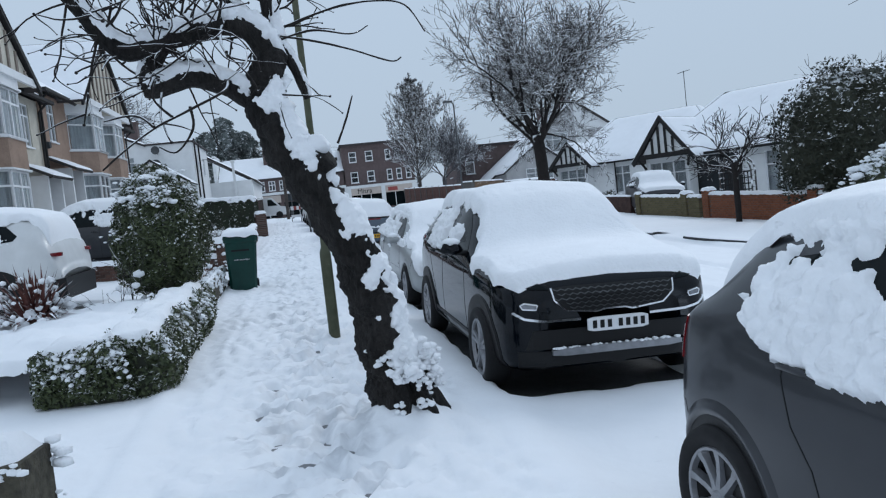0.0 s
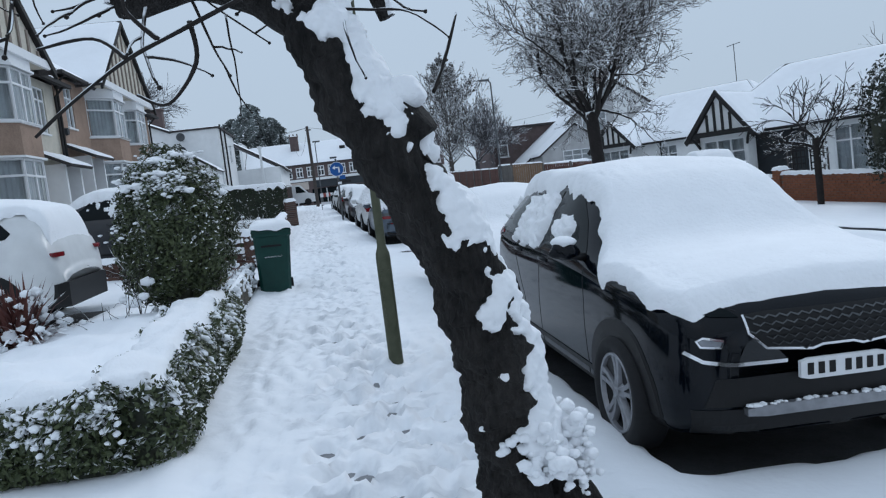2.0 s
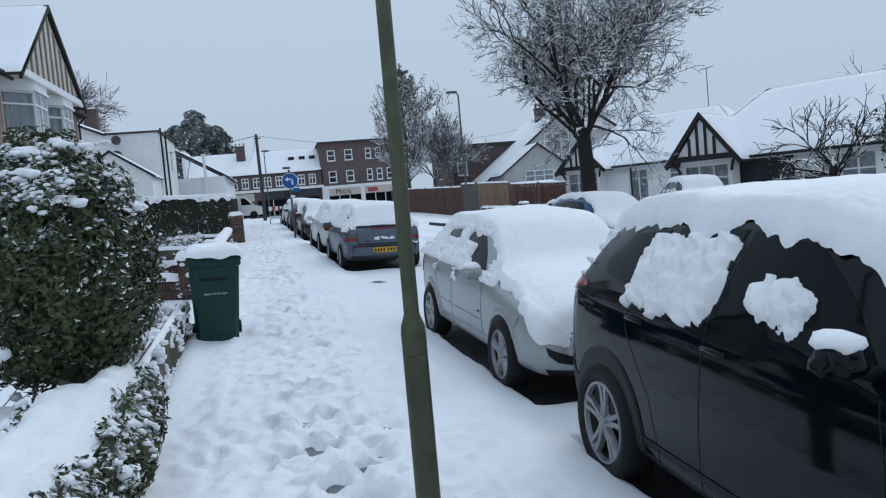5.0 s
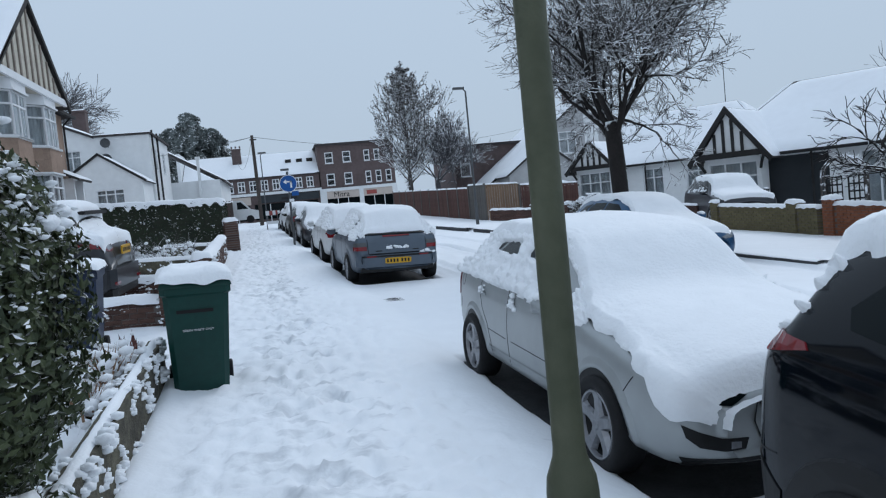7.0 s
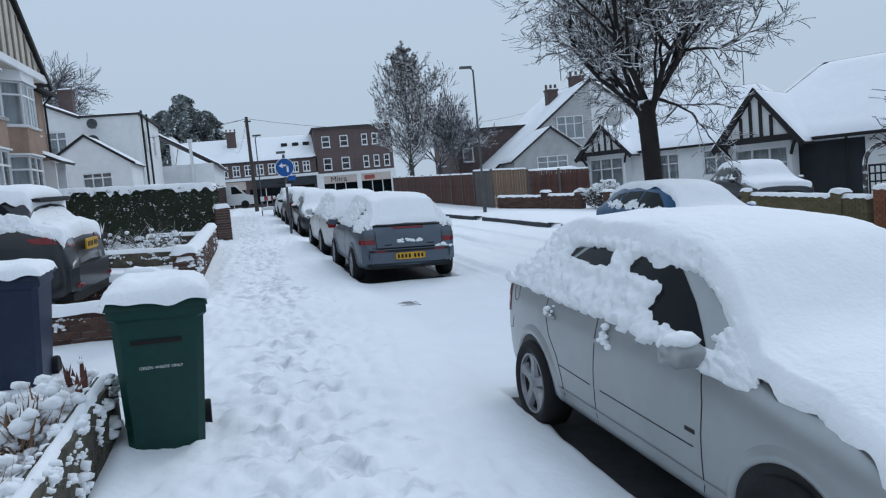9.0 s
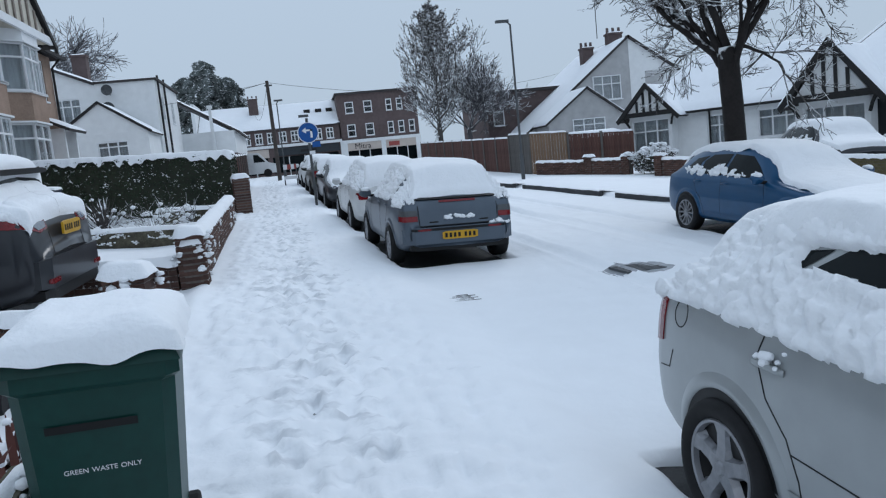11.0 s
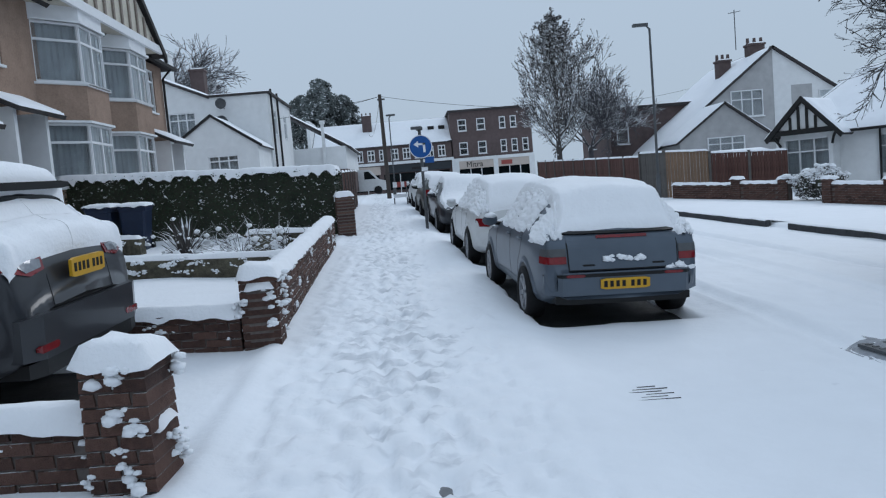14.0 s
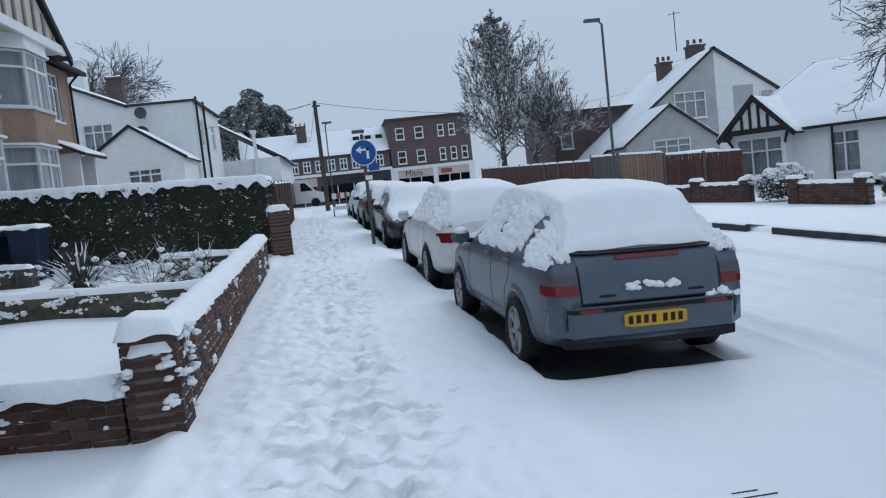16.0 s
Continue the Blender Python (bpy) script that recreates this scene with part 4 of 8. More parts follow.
suv_drive = car("suv_drive", "dark grey SUV with snow lying on roof and rear shelf", SHELF, GREY_PAINT, r=0.37, axles=(0.19, 0.81), panes=SUV_PANES, seams=SUV_SEAMS, handles=((.55, 1.02), (.735, 1.04)), cling=cling_estate, seed=51, trim_arch=True, roof=0.16, snow_to=0.897, lift=0.10)
ledge_snow = Mesh()
for side in (1, -1):
    p, k = car_patch(SHELF, 4.45, 0.97, side, .900, .985, 0.25, 3, 0, 30, 44, lambda f, a: 0.085 * math.sqrt(max(0, min(1, (f - .902) * 60, (.983 - f) * 60, (a - .3 - 0.3 * noise.noise((f * 40, a, 3))) * 3))) * (0.9 + 0.4 * noise.noise((f * 40, a * 2, 7))) - 0.004)
    ledge_snow.grid(p, k)
part("shelf_snow", ledge_snow, SNOW_FINE, suv_drive, "thick snow on the rear shelf", smooth=True)
white_drive = car("white_drive", "white SUV under snow in a front drive", SUV, WHITE_CAR, r=0.36, panes=SUV_PANES, seams=SUV_SEAMS, cling=cling_some, seed=56, trim_arch=True, roof=0.13, snow_to=0.97)
dark_drive = car("dark_drive", "dark SUV half covered with snow in a drive", SUV, GREY_PAINT, r=0.36, panes=SUV_PANES, cling=cling_some, seed=61, roof=0.13)


# ---- lamp post ----
def lamp_post(x, y, height, r0, collar, mat, label, arm=(0, 0), head=True):
    base = thing("street_lamp", on_ground(x, y, lean=False), label, "street lamp")
    s = Mesh()
    prof = [(0.0, r0), (collar - 0.06, r0), (collar - 0.02, r0 * 0.94), (collar + 0.03, r0 * 0.66), (collar + 0.05, r0 * 0.62), (height, r0 * 0.5)]
    s.lathe([(z, r) for z, r in prof], Matrix(((1, 0, 0, 0), (0, 0, 1, 0), (0, 1, 0, 0), (0, 0, 0, 1))), 20)
    part("column", s, mat, base, smooth=True)
    if head:
        part("arm", Mesh().tube([(0, 0, height - 0.02), (arm[0] * 0.5, arm[1] * 0.5, height + 0.1), (arm[0], arm[1], height + 0.12)], 0.03), mat, base)
        part("lantern", Mesh().box(-0.25, 0.25, -0.10, 0.10, -0.045, 0.045, pose(arm[0] - 0.1, arm[1], height + 0.13)), GREY_METAL, base)
    else:
        part("access_door", Mesh().box(-0.04, 0.04, -r0 - 0.004, -r0 + 0.02, 0.35, 0.85), mat, base)
    return base


lamp_post(0.69, 9.87, 7.5, 0.064, 1.02, POST_GREEN, "green-brown painted steel lamp post with a thicker base", head=False)
lamp_post(8.72, 40.6, 6.0, 0.075, 1.0, GREY_METAL, "slim grey steel street lamp with flat lantern", arm=(-0.22, 0))


# ---- the leaning tree by the kerb ----
def catmull(pts, n):
    pts = [Vector(p) for p in pts]
    out = []
    for i in range(len(pts) - 1):
        a, b, c, d = pts[max(i - 1, 0)], pts[i], pts[i + 1], pts[min(i + 2, len(pts) - 1)]
        for k in range(n):
            t = k / n
            out.append(0.5 * ((2 * b) + (c - a) * t + (2 * a - 5 * b + 4 * c - d) * t * t + (3 * b - a - 3 * c + d) * t ** 3))
    return out + [pts[-1]]


def limb(shape, pts, r0, r1, n=6, sides=10, knots=0.35):
    path = catmull(pts, n)
    m = len(path) - 1
    radii = [r0 + (r1 - r0) * (i / m) ** 0.8 for i in range(m + 1)]
    shape.tube(path, radii, sides, knots)
    return path, radii


def snow_on_limb(shape, path, radii, thick, seed, cover=0.0, facing=Vector((0, 0, 1)), sides=20, fine=9.0):
    """Snow lying along the side of a limb that faces up (or as given)."""
    rows, hs = [], []
    side = None
    dense_path, dense_r = [], []
    for i in range(len(path) - 1):
        for k in range(3):
            dense_path.append(path[i].lerp(path[i + 1], k / 3))
            dense_r.append(radii[i] + (radii[i + 1] - radii[i]) * k / 3)
    for i, p in enumerate(dense_path):
        d = (dense_path[min(i + 1, len(dense_path) - 1)] - dense_path[max(i - 1, 0)]).normalized()
        u = (facing - d * facing.dot(d)).normalized()
        w = d.cross(u)
        row, hr = [], []
        for k in range(sides + 1):
            a = math.pi * (-0.62 + 1.24 * k / sides)
            q = u * math.cos(a) + w * math.sin(a)
            e = math.cos(a) * 1.3 - 0.6 + cover + (1.25 if sides > 40 else 0.7) * noise.noise((p + q * 0.2) * fine * 0.55 + Vector((seed, 0, 0))) + 0.6 * noise.noise((p + q * 0.2) * fine * 1.3) + 0.4 * noise.noise((p + q * 0.2) * fine * 3.5)
            h = thick * (math.sqrt(min(1.0, e * 1.5)) + 0.45 * noise.noise((p + q * 0.2) * fine * 2.2) + 0.2 * noise.noise((p + q * 0.2) * fine * 5)) if e > 0 else -0.012
            row.append(p + q * (dense_r[i] * 1.02 + h))
            hr.append(e)
        rows.append(row)
        hs.append(hr)
    keep = [[max(hs[i][j], hs[i + 1][j], hs[i][j + 1], hs[i + 1][j + 1]) > 0 for j in range(sides)] for i in range(len(rows) - 1)]
    shape.grid(rows, keep)


TRUNK = [(1.015, 6.56, 0.22), (0.970, 6.54, 0.5), (0.925, 6.52, 0.80), (0.885, 6.50, 1.13), (0.75, 6.44, 1.55), (0.54, 6.37, 1.96), (0.41, 6.35, 2.21), (0.328, 6.39, 2.49), (0.36, 6.44, 2.72), (0.38, 6.46, 2.85)]
LIMB_A = [(0.38, 6.5, 2.40), (0.38, 6.48, 2.46), (0.23, 6.45, 2.54), (0.05, 6.42, 2.65), (-0.14, 6.40, 2.71), (-0.34, 6.38, 2.66), (-0.43, 6.38, 2.66)]
LIMB_A2 = [(-0.40, 6.38, 2.64), (-0.36, 6.36, 2.81), (-0.25, 6.34, 2.93), (-0.05, 6.3, 2.99), (0.12, 6.3, 3.03)]
LIMB_B = [(0.38, 6.47, 2.78), (0.29, 6.42, 2.98), (0.10, 6.38, 3.04), (-0.10, 6.34, 2.98), (-0.29, 6.3, 2.93), (-0.47, 6.26, 2.86), (-0.60, 6.2, 2.95), (-0.69, 6.15, 3.08), (-0.77, 6.1, 3.2), (-0.95, 6.05, 3.4)]
LIMB_C = [(0.38, 6.5, 2.75), (0.42, 6.5, 2.9), (0.41, 6.5, 3.10), (0.37, 6.5, 3.4), (0.30, 6.55, 3.8)]
LIMB_D = [(0.29, 6.45, 2.98), (0.2, 6.5, 3.15), (0.10, 6.52, 3.3), (-0.05, 6.55, 3.6)]
LIMB_E = [(0.46, 6.46, 2.90), (0.51, 6.46, 2.79), (0.56, 6.47, 2.66), (0.60, 6.47, 2.52)]
LIMB_F = [(0.53, 6.37, 1.98), (0.62, 6.34, 2.06), (0.68, 6.31, 2.11)]
tree = thing("tree", Matrix.Translation((0.06, 0, 0)), "leaning old street tree with black bark, plastered with snow", "tree")
wood, cake = Mesh(), Mesh()
for pts, r0, r1, thick, cover, sides in ((TRUNK, 0.190, 0.105, 0.05, 0, 84), (LIMB_A, 0.085, 0.06, 0.045, 0.25, 12), (LIMB_A2, 0.06, 0.045, 0.03, 0.1, 10), (LIMB_B, 0.09, 0.035, 0.045, 0.2, 12),
                                         (LIMB_C, 0.075, 0.03, 0.03, 0.15, 10), (LIMB_D, 0.05, 0.02, 0.03, 0.1, 8), (LIMB_E, 0.04, 0.03, 0.02, -0.2, 8), (LIMB_F, 0.09, 0.10, 0.06, 0.5, 12)):
    path, radii = limb(wood, pts, r0, r1, 26 if pts is TRUNK else 7, sides)
    if pts is TRUNK:
        snow_on_limb(cake, path[:-30], radii[:-30], 0.048, 4, -0.22, Vector((0.80, -0.50, 0.3)), 80, 7.0)
    else:
        snow_on_limb(cake, path, radii, thick, 9, cover)
for k in range(7):
    a = 2 * math.pi * k / 7
    limb(wood, [(1.03 + 0.1 * math.cos(a), 6.56 + 0.1 * math.sin(a), 0.55), (1.05 + 0.2 * math.cos(a), 6.56 + 0.2 * math.sin(a), 0.3), (1.06 + 0.32 * math.cos(a), 6.56 + 0.32 * math.sin(a), 0.12)], 0.08, 0.05, 4, 8)
random.seed(5)
for k in range(26):
    a = random.uniform(-1.9, 0.9)
    h = random.uniform(0.0, 0.42)
    rr = 0.22 + 0.1 * (0.42 - h) + random.uniform(-0.02, 0.04)
    splat(cake, (1.04 - 0.2 * h + rr * math.cos(a), 6.56 + rr * math.sin(a), 0.3 + h), random.uniform(0.02, 0.048), random, 0.75, 10, (1.1, 1.1, 1.1), 2)
for k, (px, py, pz, r) in enumerate(((0.53, 6.31, 2.13, 0.11), (0.62, 6.30, 2.18, 0.09), (0.47, 6.31, 2.27, 0.10), (0.41, 6.33, 2.44, 0.09), (0.57, 6.29, 2.06, 0.08))):
    lump(cake, (px, py, pz), r, 60 + k, 0.7, 3)
part("trunk", wood, BARK, tree, "black ridged bark", smooth=True)
part("snow", cake, SNOW_FINE, tree, "snow plastered along trunk and limbs", smooth=True)


def curl(shape, start, way, length, r, bend, rng, depth=0, knob=True):
    """A crooked twig with knobbed tip; twigs branch once or twice."""
    p, d = Vector(start), Vector(way).normalized()
    axis = Vector((rng.gauss(0, 1), rng.gauss(0, 1), rng.gauss(0, 1))).normalized()
    pts = [p.copy()]
    n = 9
    for i in range(n):
        d = (d + axis.cross(d) * bend / n + Vector((rng.gauss(0, 0.08), rng.gauss(0, 0.08), rng.gauss(0, 0.08)))).normalized()
        p = p + d * length / n
        pts.append(p.copy())
        if depth and i in (3, 5, 7) and rng.random() < 0.75:
            curl(shape, p, d + Vector((rng.gauss(0, 0.7), rng.gauss(0, 0.7), rng.gauss(0.15, 0.6))), length * rng.uniform(0.35, 0.7), r * 0.7, bend * rng.uniform(-1.2, 1.2), rng, depth - 1)
    shape.tube(pts, [r * (1 - 0.55 * i / n) for i in range(n + 1)], 5)
    if knob:
        lump(shape, pts[-1], r * 1.1, 1, 1.0, 1)


twigs = Mesh()
rng = random.Random(14)
for pts in ([(0.47, 6.42, 2.94), (0.68, 6.4, 2.89), (0.93, 6.38, 2.81), (1.18, 6.36, 2.71), (1.26, 6.36, 2.73)], [(0.5, 6.42, 3.0), (0.84, 6.4, 3.1), (1.12, 6.4, 3.13), (1.33, 6.4, 3.09), (1.45, 6.4, 2.90)],
            [(0.47, 6.42, 2.92), (0.69, 6.4, 2.96), (0.94, 6.4, 2.92), (1.06, 6.4, 2.97)], [(0.77, 6.5, 2.20), (0.85, 6.5, 2.37), (0.91, 6.5, 2.53)],
            [(0.1, 6.35, 2.66), (0.1, 5.95, 2.52), (-0.1, 5.9, 2.42), (-0.31, 5.9, 2.33), (-0.5, 5.9, 2.21), (-0.63, 5.9, 2.11)], [(-0.10, 5.92, 2.44), (-0.11, 6.0, 2.32), (-0.22, 6.0, 2.19), (-0.32, 6.0, 2.23)],
            [(-0.31, 5.9, 2.33), (-0.42, 5.95, 2.42), (-0.6, 5.95, 2.40)], [(-0.2, 5.9, 2.38), (-0.3, 5.92, 2.50), (-0.28, 5.95, 2.62)]):
    limb(twigs, pts, 0.010, 0.005, 6, 6, 0.2)
for src, count, spread in ((LIMB_B, 52, 1.0), (LIMB_A, 14, 0.8), (LIMB_A2, 22, 0.9), (LIMB_C, 18, 0.9), (LIMB_D, 20, 0.9)):
    path = catmull(src, 6)
    for k in range(count):
        p = path[rng.randrange(len(path) // 3, len(path))]
        curl(twigs, p, (rng.gauss(-0.15, 0.8), rng.gauss(-0.2, 0.6), rng.gauss(0.35, 0.7)), rng.uniform(0.25, 0.75) * spread, rng.uniform(0.006, 0.012), rng.uniform(-2.2, 2.2), rng, 1)
part("twig_growth", twigs, TWIG, tree, "thin crooked bare twigs with knobbed tips", smooth=True)


# ---- frosted trees ----
def leaves(shape, place, count, size, rng):
    """Small bent leaves; place() gives a point and an outward way."""
    for k in range(count):
        p, n = place()
        a = Vector((rng.gauss(0, 1), rng.gauss(0, 1), rng.gauss(0, 1)))
        n = (n + a * 0.55).normalized()
        s = n.orthogonal().normalized()
        s = (Matrix.Rotation(rng.uniform(0, 6.28), 3, n) @ s)
        t = n.cross(s)
        l, w = size * rng.uniform(0.6, 1.3), size * rng.uniform(0.35, 0.6)
        shape.add([p - s * l * 0.5, p + t * w * 0.5 + n * w * 0.15, p + s * l * 0.5, p - t * w * 0.5 + n * w * 0.15], [(0, 1, 2), (0, 2, 3)])


def grow(shape, twig, p, d, r, length, level, rng, up, spread=0.55, kids=4, buds=0.0, least=0.006):
    pts, q = [p.copy()], p.copy()
    n = 5 if level > 1 else 3
    for i in range(n):
        d = (d + Vector((rng.gauss(0, 0.15), rng.gauss(0, 0.15), rng.gauss(0, 0.12) + up * 0.06))).normalized()
        q = q + d * length / n
        pts.append(q.copy())
    thick = level >= 4
    (shape if thick else twig).tube(pts, [max(least, r * (1 - 0.5 * i / n)) for i in range(n + 1)], 7 if thick else (4 if level >= 2 else 3))
    if level == 0:
        if buds:
            leaves(twig, lambda: (pts[rng.randrange(1, n + 1)] + Vector((rng.gauss(0, 0.03), rng.gauss(0, 0.03), rng.gauss(0, 0.03))), Vector((0, 0, 1))), 3, buds, rng)
        return
    for k in range(kids):
        t = rng.uniform(0.25, 1.0) if k else 1.0
        s = pts[min(n, max(1, int(t * n + 0.5)))]
        a = Vector((rng.gauss(0, 1), rng.gauss(0, 1), rng.gauss(0, 0.8))).normalized()
        nd = (d + a * spread * (1.0 if k else 0.55) + Vector((0, 0, up * 0.15))).normalized()
        grow(shape, twig, s, nd, r * (0.52 if k else 0.68), length * rng.uniform(0.52, 0.78), level - 1, rng, up, spread, kids, buds, least)


def tree_at(x, y, height, r, levels, label, mat, seed, fork=0.3, up=0.8, spread=0.6, limbs=5, first=0.42, lean=(0, 0), tilt=0.75, far_mat=None, leader=False, kids=4, buds=0.0, least=0.008):
    rng = random.Random(seed)
    base = thing("tree", on_ground(x, y, lean=False, h=-0.1), label, "tree")
    w, tw = Mesh(), Mesh()
    if leader:
        w.tube([(0, 0, 0), (0, 0, height * 0.3), (0.05, 0, height * 0.6), (0, 0, height * 0.97)], [r, r * 0.8, r * 0.5, 0.02], 8)
    else:
        w.tube(catmull([(0, 0, 0), (0, 0, 0.25), (lean[0] * 0.4, lean[1] * 0.4, height * fork * 0.5), (lean[0], lean[1], height * fork)], 3), [r * 1.4, r * 1.15, r * 1.05] + [r] * 7, 10, 0.12)
    for k in range(limbs):
        a = 2.4 * k + rng.uniform(-0.4, 0.4)
        lo = rng.uniform(0.75, 1.0)
        reach = height * first * rng.uniform(0.75, 1.05)
        at = Vector((lean[0] * lo, lean[1] * lo, height * fork * lo))
        rr = r * 0.42
        if leader:
            t = (k + 0.5) / limbs
            at = Vector((0, 0, height * (fork + (0.93 - fork) * t)))
            reach, rr = height * first * (1.02 - t) * rng.uniform(0.8, 1.1) + 0.3, r * 0.4 * (1.1 - t)
        d = Vector((math.cos(a) * tilt, math.sin(a) * tilt, rng.uniform(0.7, 1.3)))
        grow(w, tw, at, d.normalized(), rr, reach, levels, rng, up, spread, kids, buds, least)
    part("trunk", w, mat, base, smooth=True)
    part("crown", tw, far_mat or mat, base, "fine twigs rimed with snow")
    return base


tree_at(8.45, 25.4, 9.9, 0.20, 5, "large street tree with every twig rimed with snow", TWIG, 3, fork=0.34, up=0.30, spread=0.86, limbs=9, first=0.24, lean=(-0.1, 0), tilt=0.80, far_mat=FROST_TWIG, kids=4, buds=0.045, least=0.0075)
tree_at(9.3, 60.0, 10.6, 0.19, 4, "slim pointed street tree rimed with snow", FROST_TWIG, 8, fork=0.2, up=0.9, spread=0.7, limbs=40, first=0.24, tilt=0.9, leader=True, kids=3, buds=0.15, least=0.014)
tree_at(11.6, 61.5, 9.2, 0.17, 4, "rounded bare tree behind the fence", HAZED_TWIG, 9, fork=0.28, up=0.5, spread=0.75, limbs=7, first=0.26, tilt=0.8, kids=5, least=0.014)
tree_at(-23.6, 82.0, 22.0, 0.4, 4, "tall bare tree behind the houses", HAZED_TWIG, 12, fork=0.30, up=0.12, spread=0.85, limbs=10, first=0.235, tilt=0.85, kids=6, least=0.022)
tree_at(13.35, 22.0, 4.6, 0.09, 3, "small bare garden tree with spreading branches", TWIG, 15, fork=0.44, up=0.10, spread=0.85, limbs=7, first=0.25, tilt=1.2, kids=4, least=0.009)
tree_at(30.0, 34.0, 8.6, 0.3, 4, "bare tree behind the bungalow roofs", HAZED_TWIG, 18, fork=0.25, up=0.3, spread=0.75, limbs=6, first=0.30, tilt=0.9)


# ---- leafy things ----
def blob_place(c, r, rng, seed, rough=0.25, low=-0.9):
    def place():
        while True:
            d = Vector((rng.gauss(0, 1), rng.gauss(0, 1), rng.gauss(0, 1))).normalized()
            if d.z > low:
                break
        k = (1 + rough * noise.noise(d * 1.8 + Vector((seed, 0, 0))) + 0.12 * noise.noise(d * 5 + Vector((seed, 3, 0)))) * rng.uniform(0.80, 1.02)
        return Vector((c[0] + d.x * r[0] * k, c[1] + d.y * r[1] * k, c[2] + d.z * r[2] * k)), d
    return place


def bush(name, x, y, r, h, label, mat, count, size, seed, caps=14, category="bush", lift=0.0, cap_r=0.14, low=-0.9):
    rng = random.Random(seed)
    base = thing(name, on_ground(x, y, lean=False, h=lift), label, category)
    c, rad = (0, 0, h * 0.5), (r[0], r[1], h * 0.52)
    core, foliage, white = Mesh(), Mesh(), Mesh()
    lump(core, c, 1.0, seed, 1.0, 3)
    core.v = [((v[0] - c[0]) * rad[0] * 0.80 + c[0], (v[1] - c[1]) * rad[1] * 0.80 + c[1], (v[2] - c[2]) * rad[2] * 0.80 + c[2]) for v in core.v]
    place = blob_place(c, rad, rng, seed, low=low)
    leaves(foliage, place, count, size, rng)
    for k in range(caps):
        while True:
            p, d = place()
            if d.z > (0.45 if k < caps * 0.4 else rng.uniform(-0.25, 0.55)):
                break
        big = k < caps * 0.12
        splat(white, (p.x, p.y, p.z), cap_r * (rng.uniform(0.45, 0.8) if big else rng.uniform(0.15, 0.42)), rng, 0.5, 9 if big else 9, (1.2, 1.2, 0.4) if big else (1.5, 1.5, 0.8), 2 if big else 1)
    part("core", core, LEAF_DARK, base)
    part("foliage", foliage, mat, base)
    part("snow", white, SNOW_FINE, base, "clods of snow caught on the leaves", smooth=True)
    return base


bush("bush", -1.40, 11.6, (0.56, 0.70), 1.72, "tall rounded evergreen shrub with snow lodged on it", LEAF, 24000, 0.055, 4, 190, lift=0.36, cap_r=0.095)
bush("bush", 15.9, 20.3, (2.1, 2.0), 4.35, "dense dark broadleaf evergreen flecked with snow", LEAF_DARK, 12000, 0.14, 6, 90, lift=0.0, cap_r=0.13)
bush("bush", 14.9, 17.6, (0.95, 0.8), 1.5, "rounded green shrub capped with snow", LEAF, 4000, 0.07, 8, 40, lift=0.35, cap_r=0.3)
bush("bush", 13.4, 38.8, (0.85, 0.7), 1.05, "low garden shrub covered with snow", FROST_TWIG, 2200, 0.10, 10, 46, cap_r=0.2)
bush("bush", 14.9, 35.6, (0.55, 0.5), 0.9, "small dark shrub with snow on it", LEAF_DARK, 1800, 0.08, 11, 24, cap_r=0.15)


def box_place(x0, x1, y0, y1, z0, z1, rng):
    def place():
        a = rng.random() * ((x1 - x0) * (z1 - z0) * 2 + (y1 - y0) * (z1 - z0) * 2 + (x1 - x0) * (y1 - y0))
        j = rng.uniform(-0.04, 0.03)
        x, y, z = rng.uniform(x0, x1), rng.uniform(y0, y1), rng.uniform(z0, z1)
        s = (x1 - x0) * (z1 - z0)
        if a < s:
            return Vector((x, y0 - j, z)), Vector((0, -1, 0.3))
        if a < 2 * s:
            return Vector((x, y1 + j, z)), Vector((0, 1, 0.3))
        a -= 2 * s
        s = (y1 - y0) * (z1 - z0)
        if a < s:
            return Vector((x0 - j, y, z)), Vector((-1, 0, 0.3))
        if a < 2 * s:
            return Vector((x1 + j, y, z)), Vector((1, 0, 0.3))
        return Vector((x, y, z1 + j)), Vector((0, 0, 1))
    return place


def snow_slab(shape, x0, x1, y0, y1, z, thick, seed, m=None, step_x=0.12, edge=0.10, ragged=0.06, bed=0.02):
    """A blanket of snow on a flat top, rounded and ragged at its rim."""
    nx, ny = max(4, int((x1 - x0) / step_x)), max(4, int((y1 - y0) / step_x))
    pts = []
    for i in range(nx + 1):
        row = []
        for j in range(ny + 1):
            x, y = x0 + (x1 - x0) * i / nx, y0 + (y1 - y0) * j / ny
            e = min(i / nx * (x1 - x0), (1 - i / nx) * (x1 - x0), j / ny * (y1 - y0), (1 - j / ny) * (y1 - y0))
            k = math.sqrt(min(1, e / edge))
            h = k * thick * (0.85 + 0.3 * noise.noise((x * 2.2, y * 2.2, seed)) + 0.12 * noise.noise((x * 9, y * 9, seed))) - (1 - k) * bed
            if e <= 1e-6:
                h = -bed - ragged * max(0, noise.noise((x * 6, y * 6, seed + 2)) + 0.3)
            q = Vector((x + 0.3 * ragged * noise.noise((y * 7, seed, 1)) * (1 - k), y + 0.3 * ragged * noise.noise((x * 7, seed, 4)) * (1 - k), z + h))
            row.append(m @ q if m is not None else q)
        pts.append(row)
    shape.grid(pts)


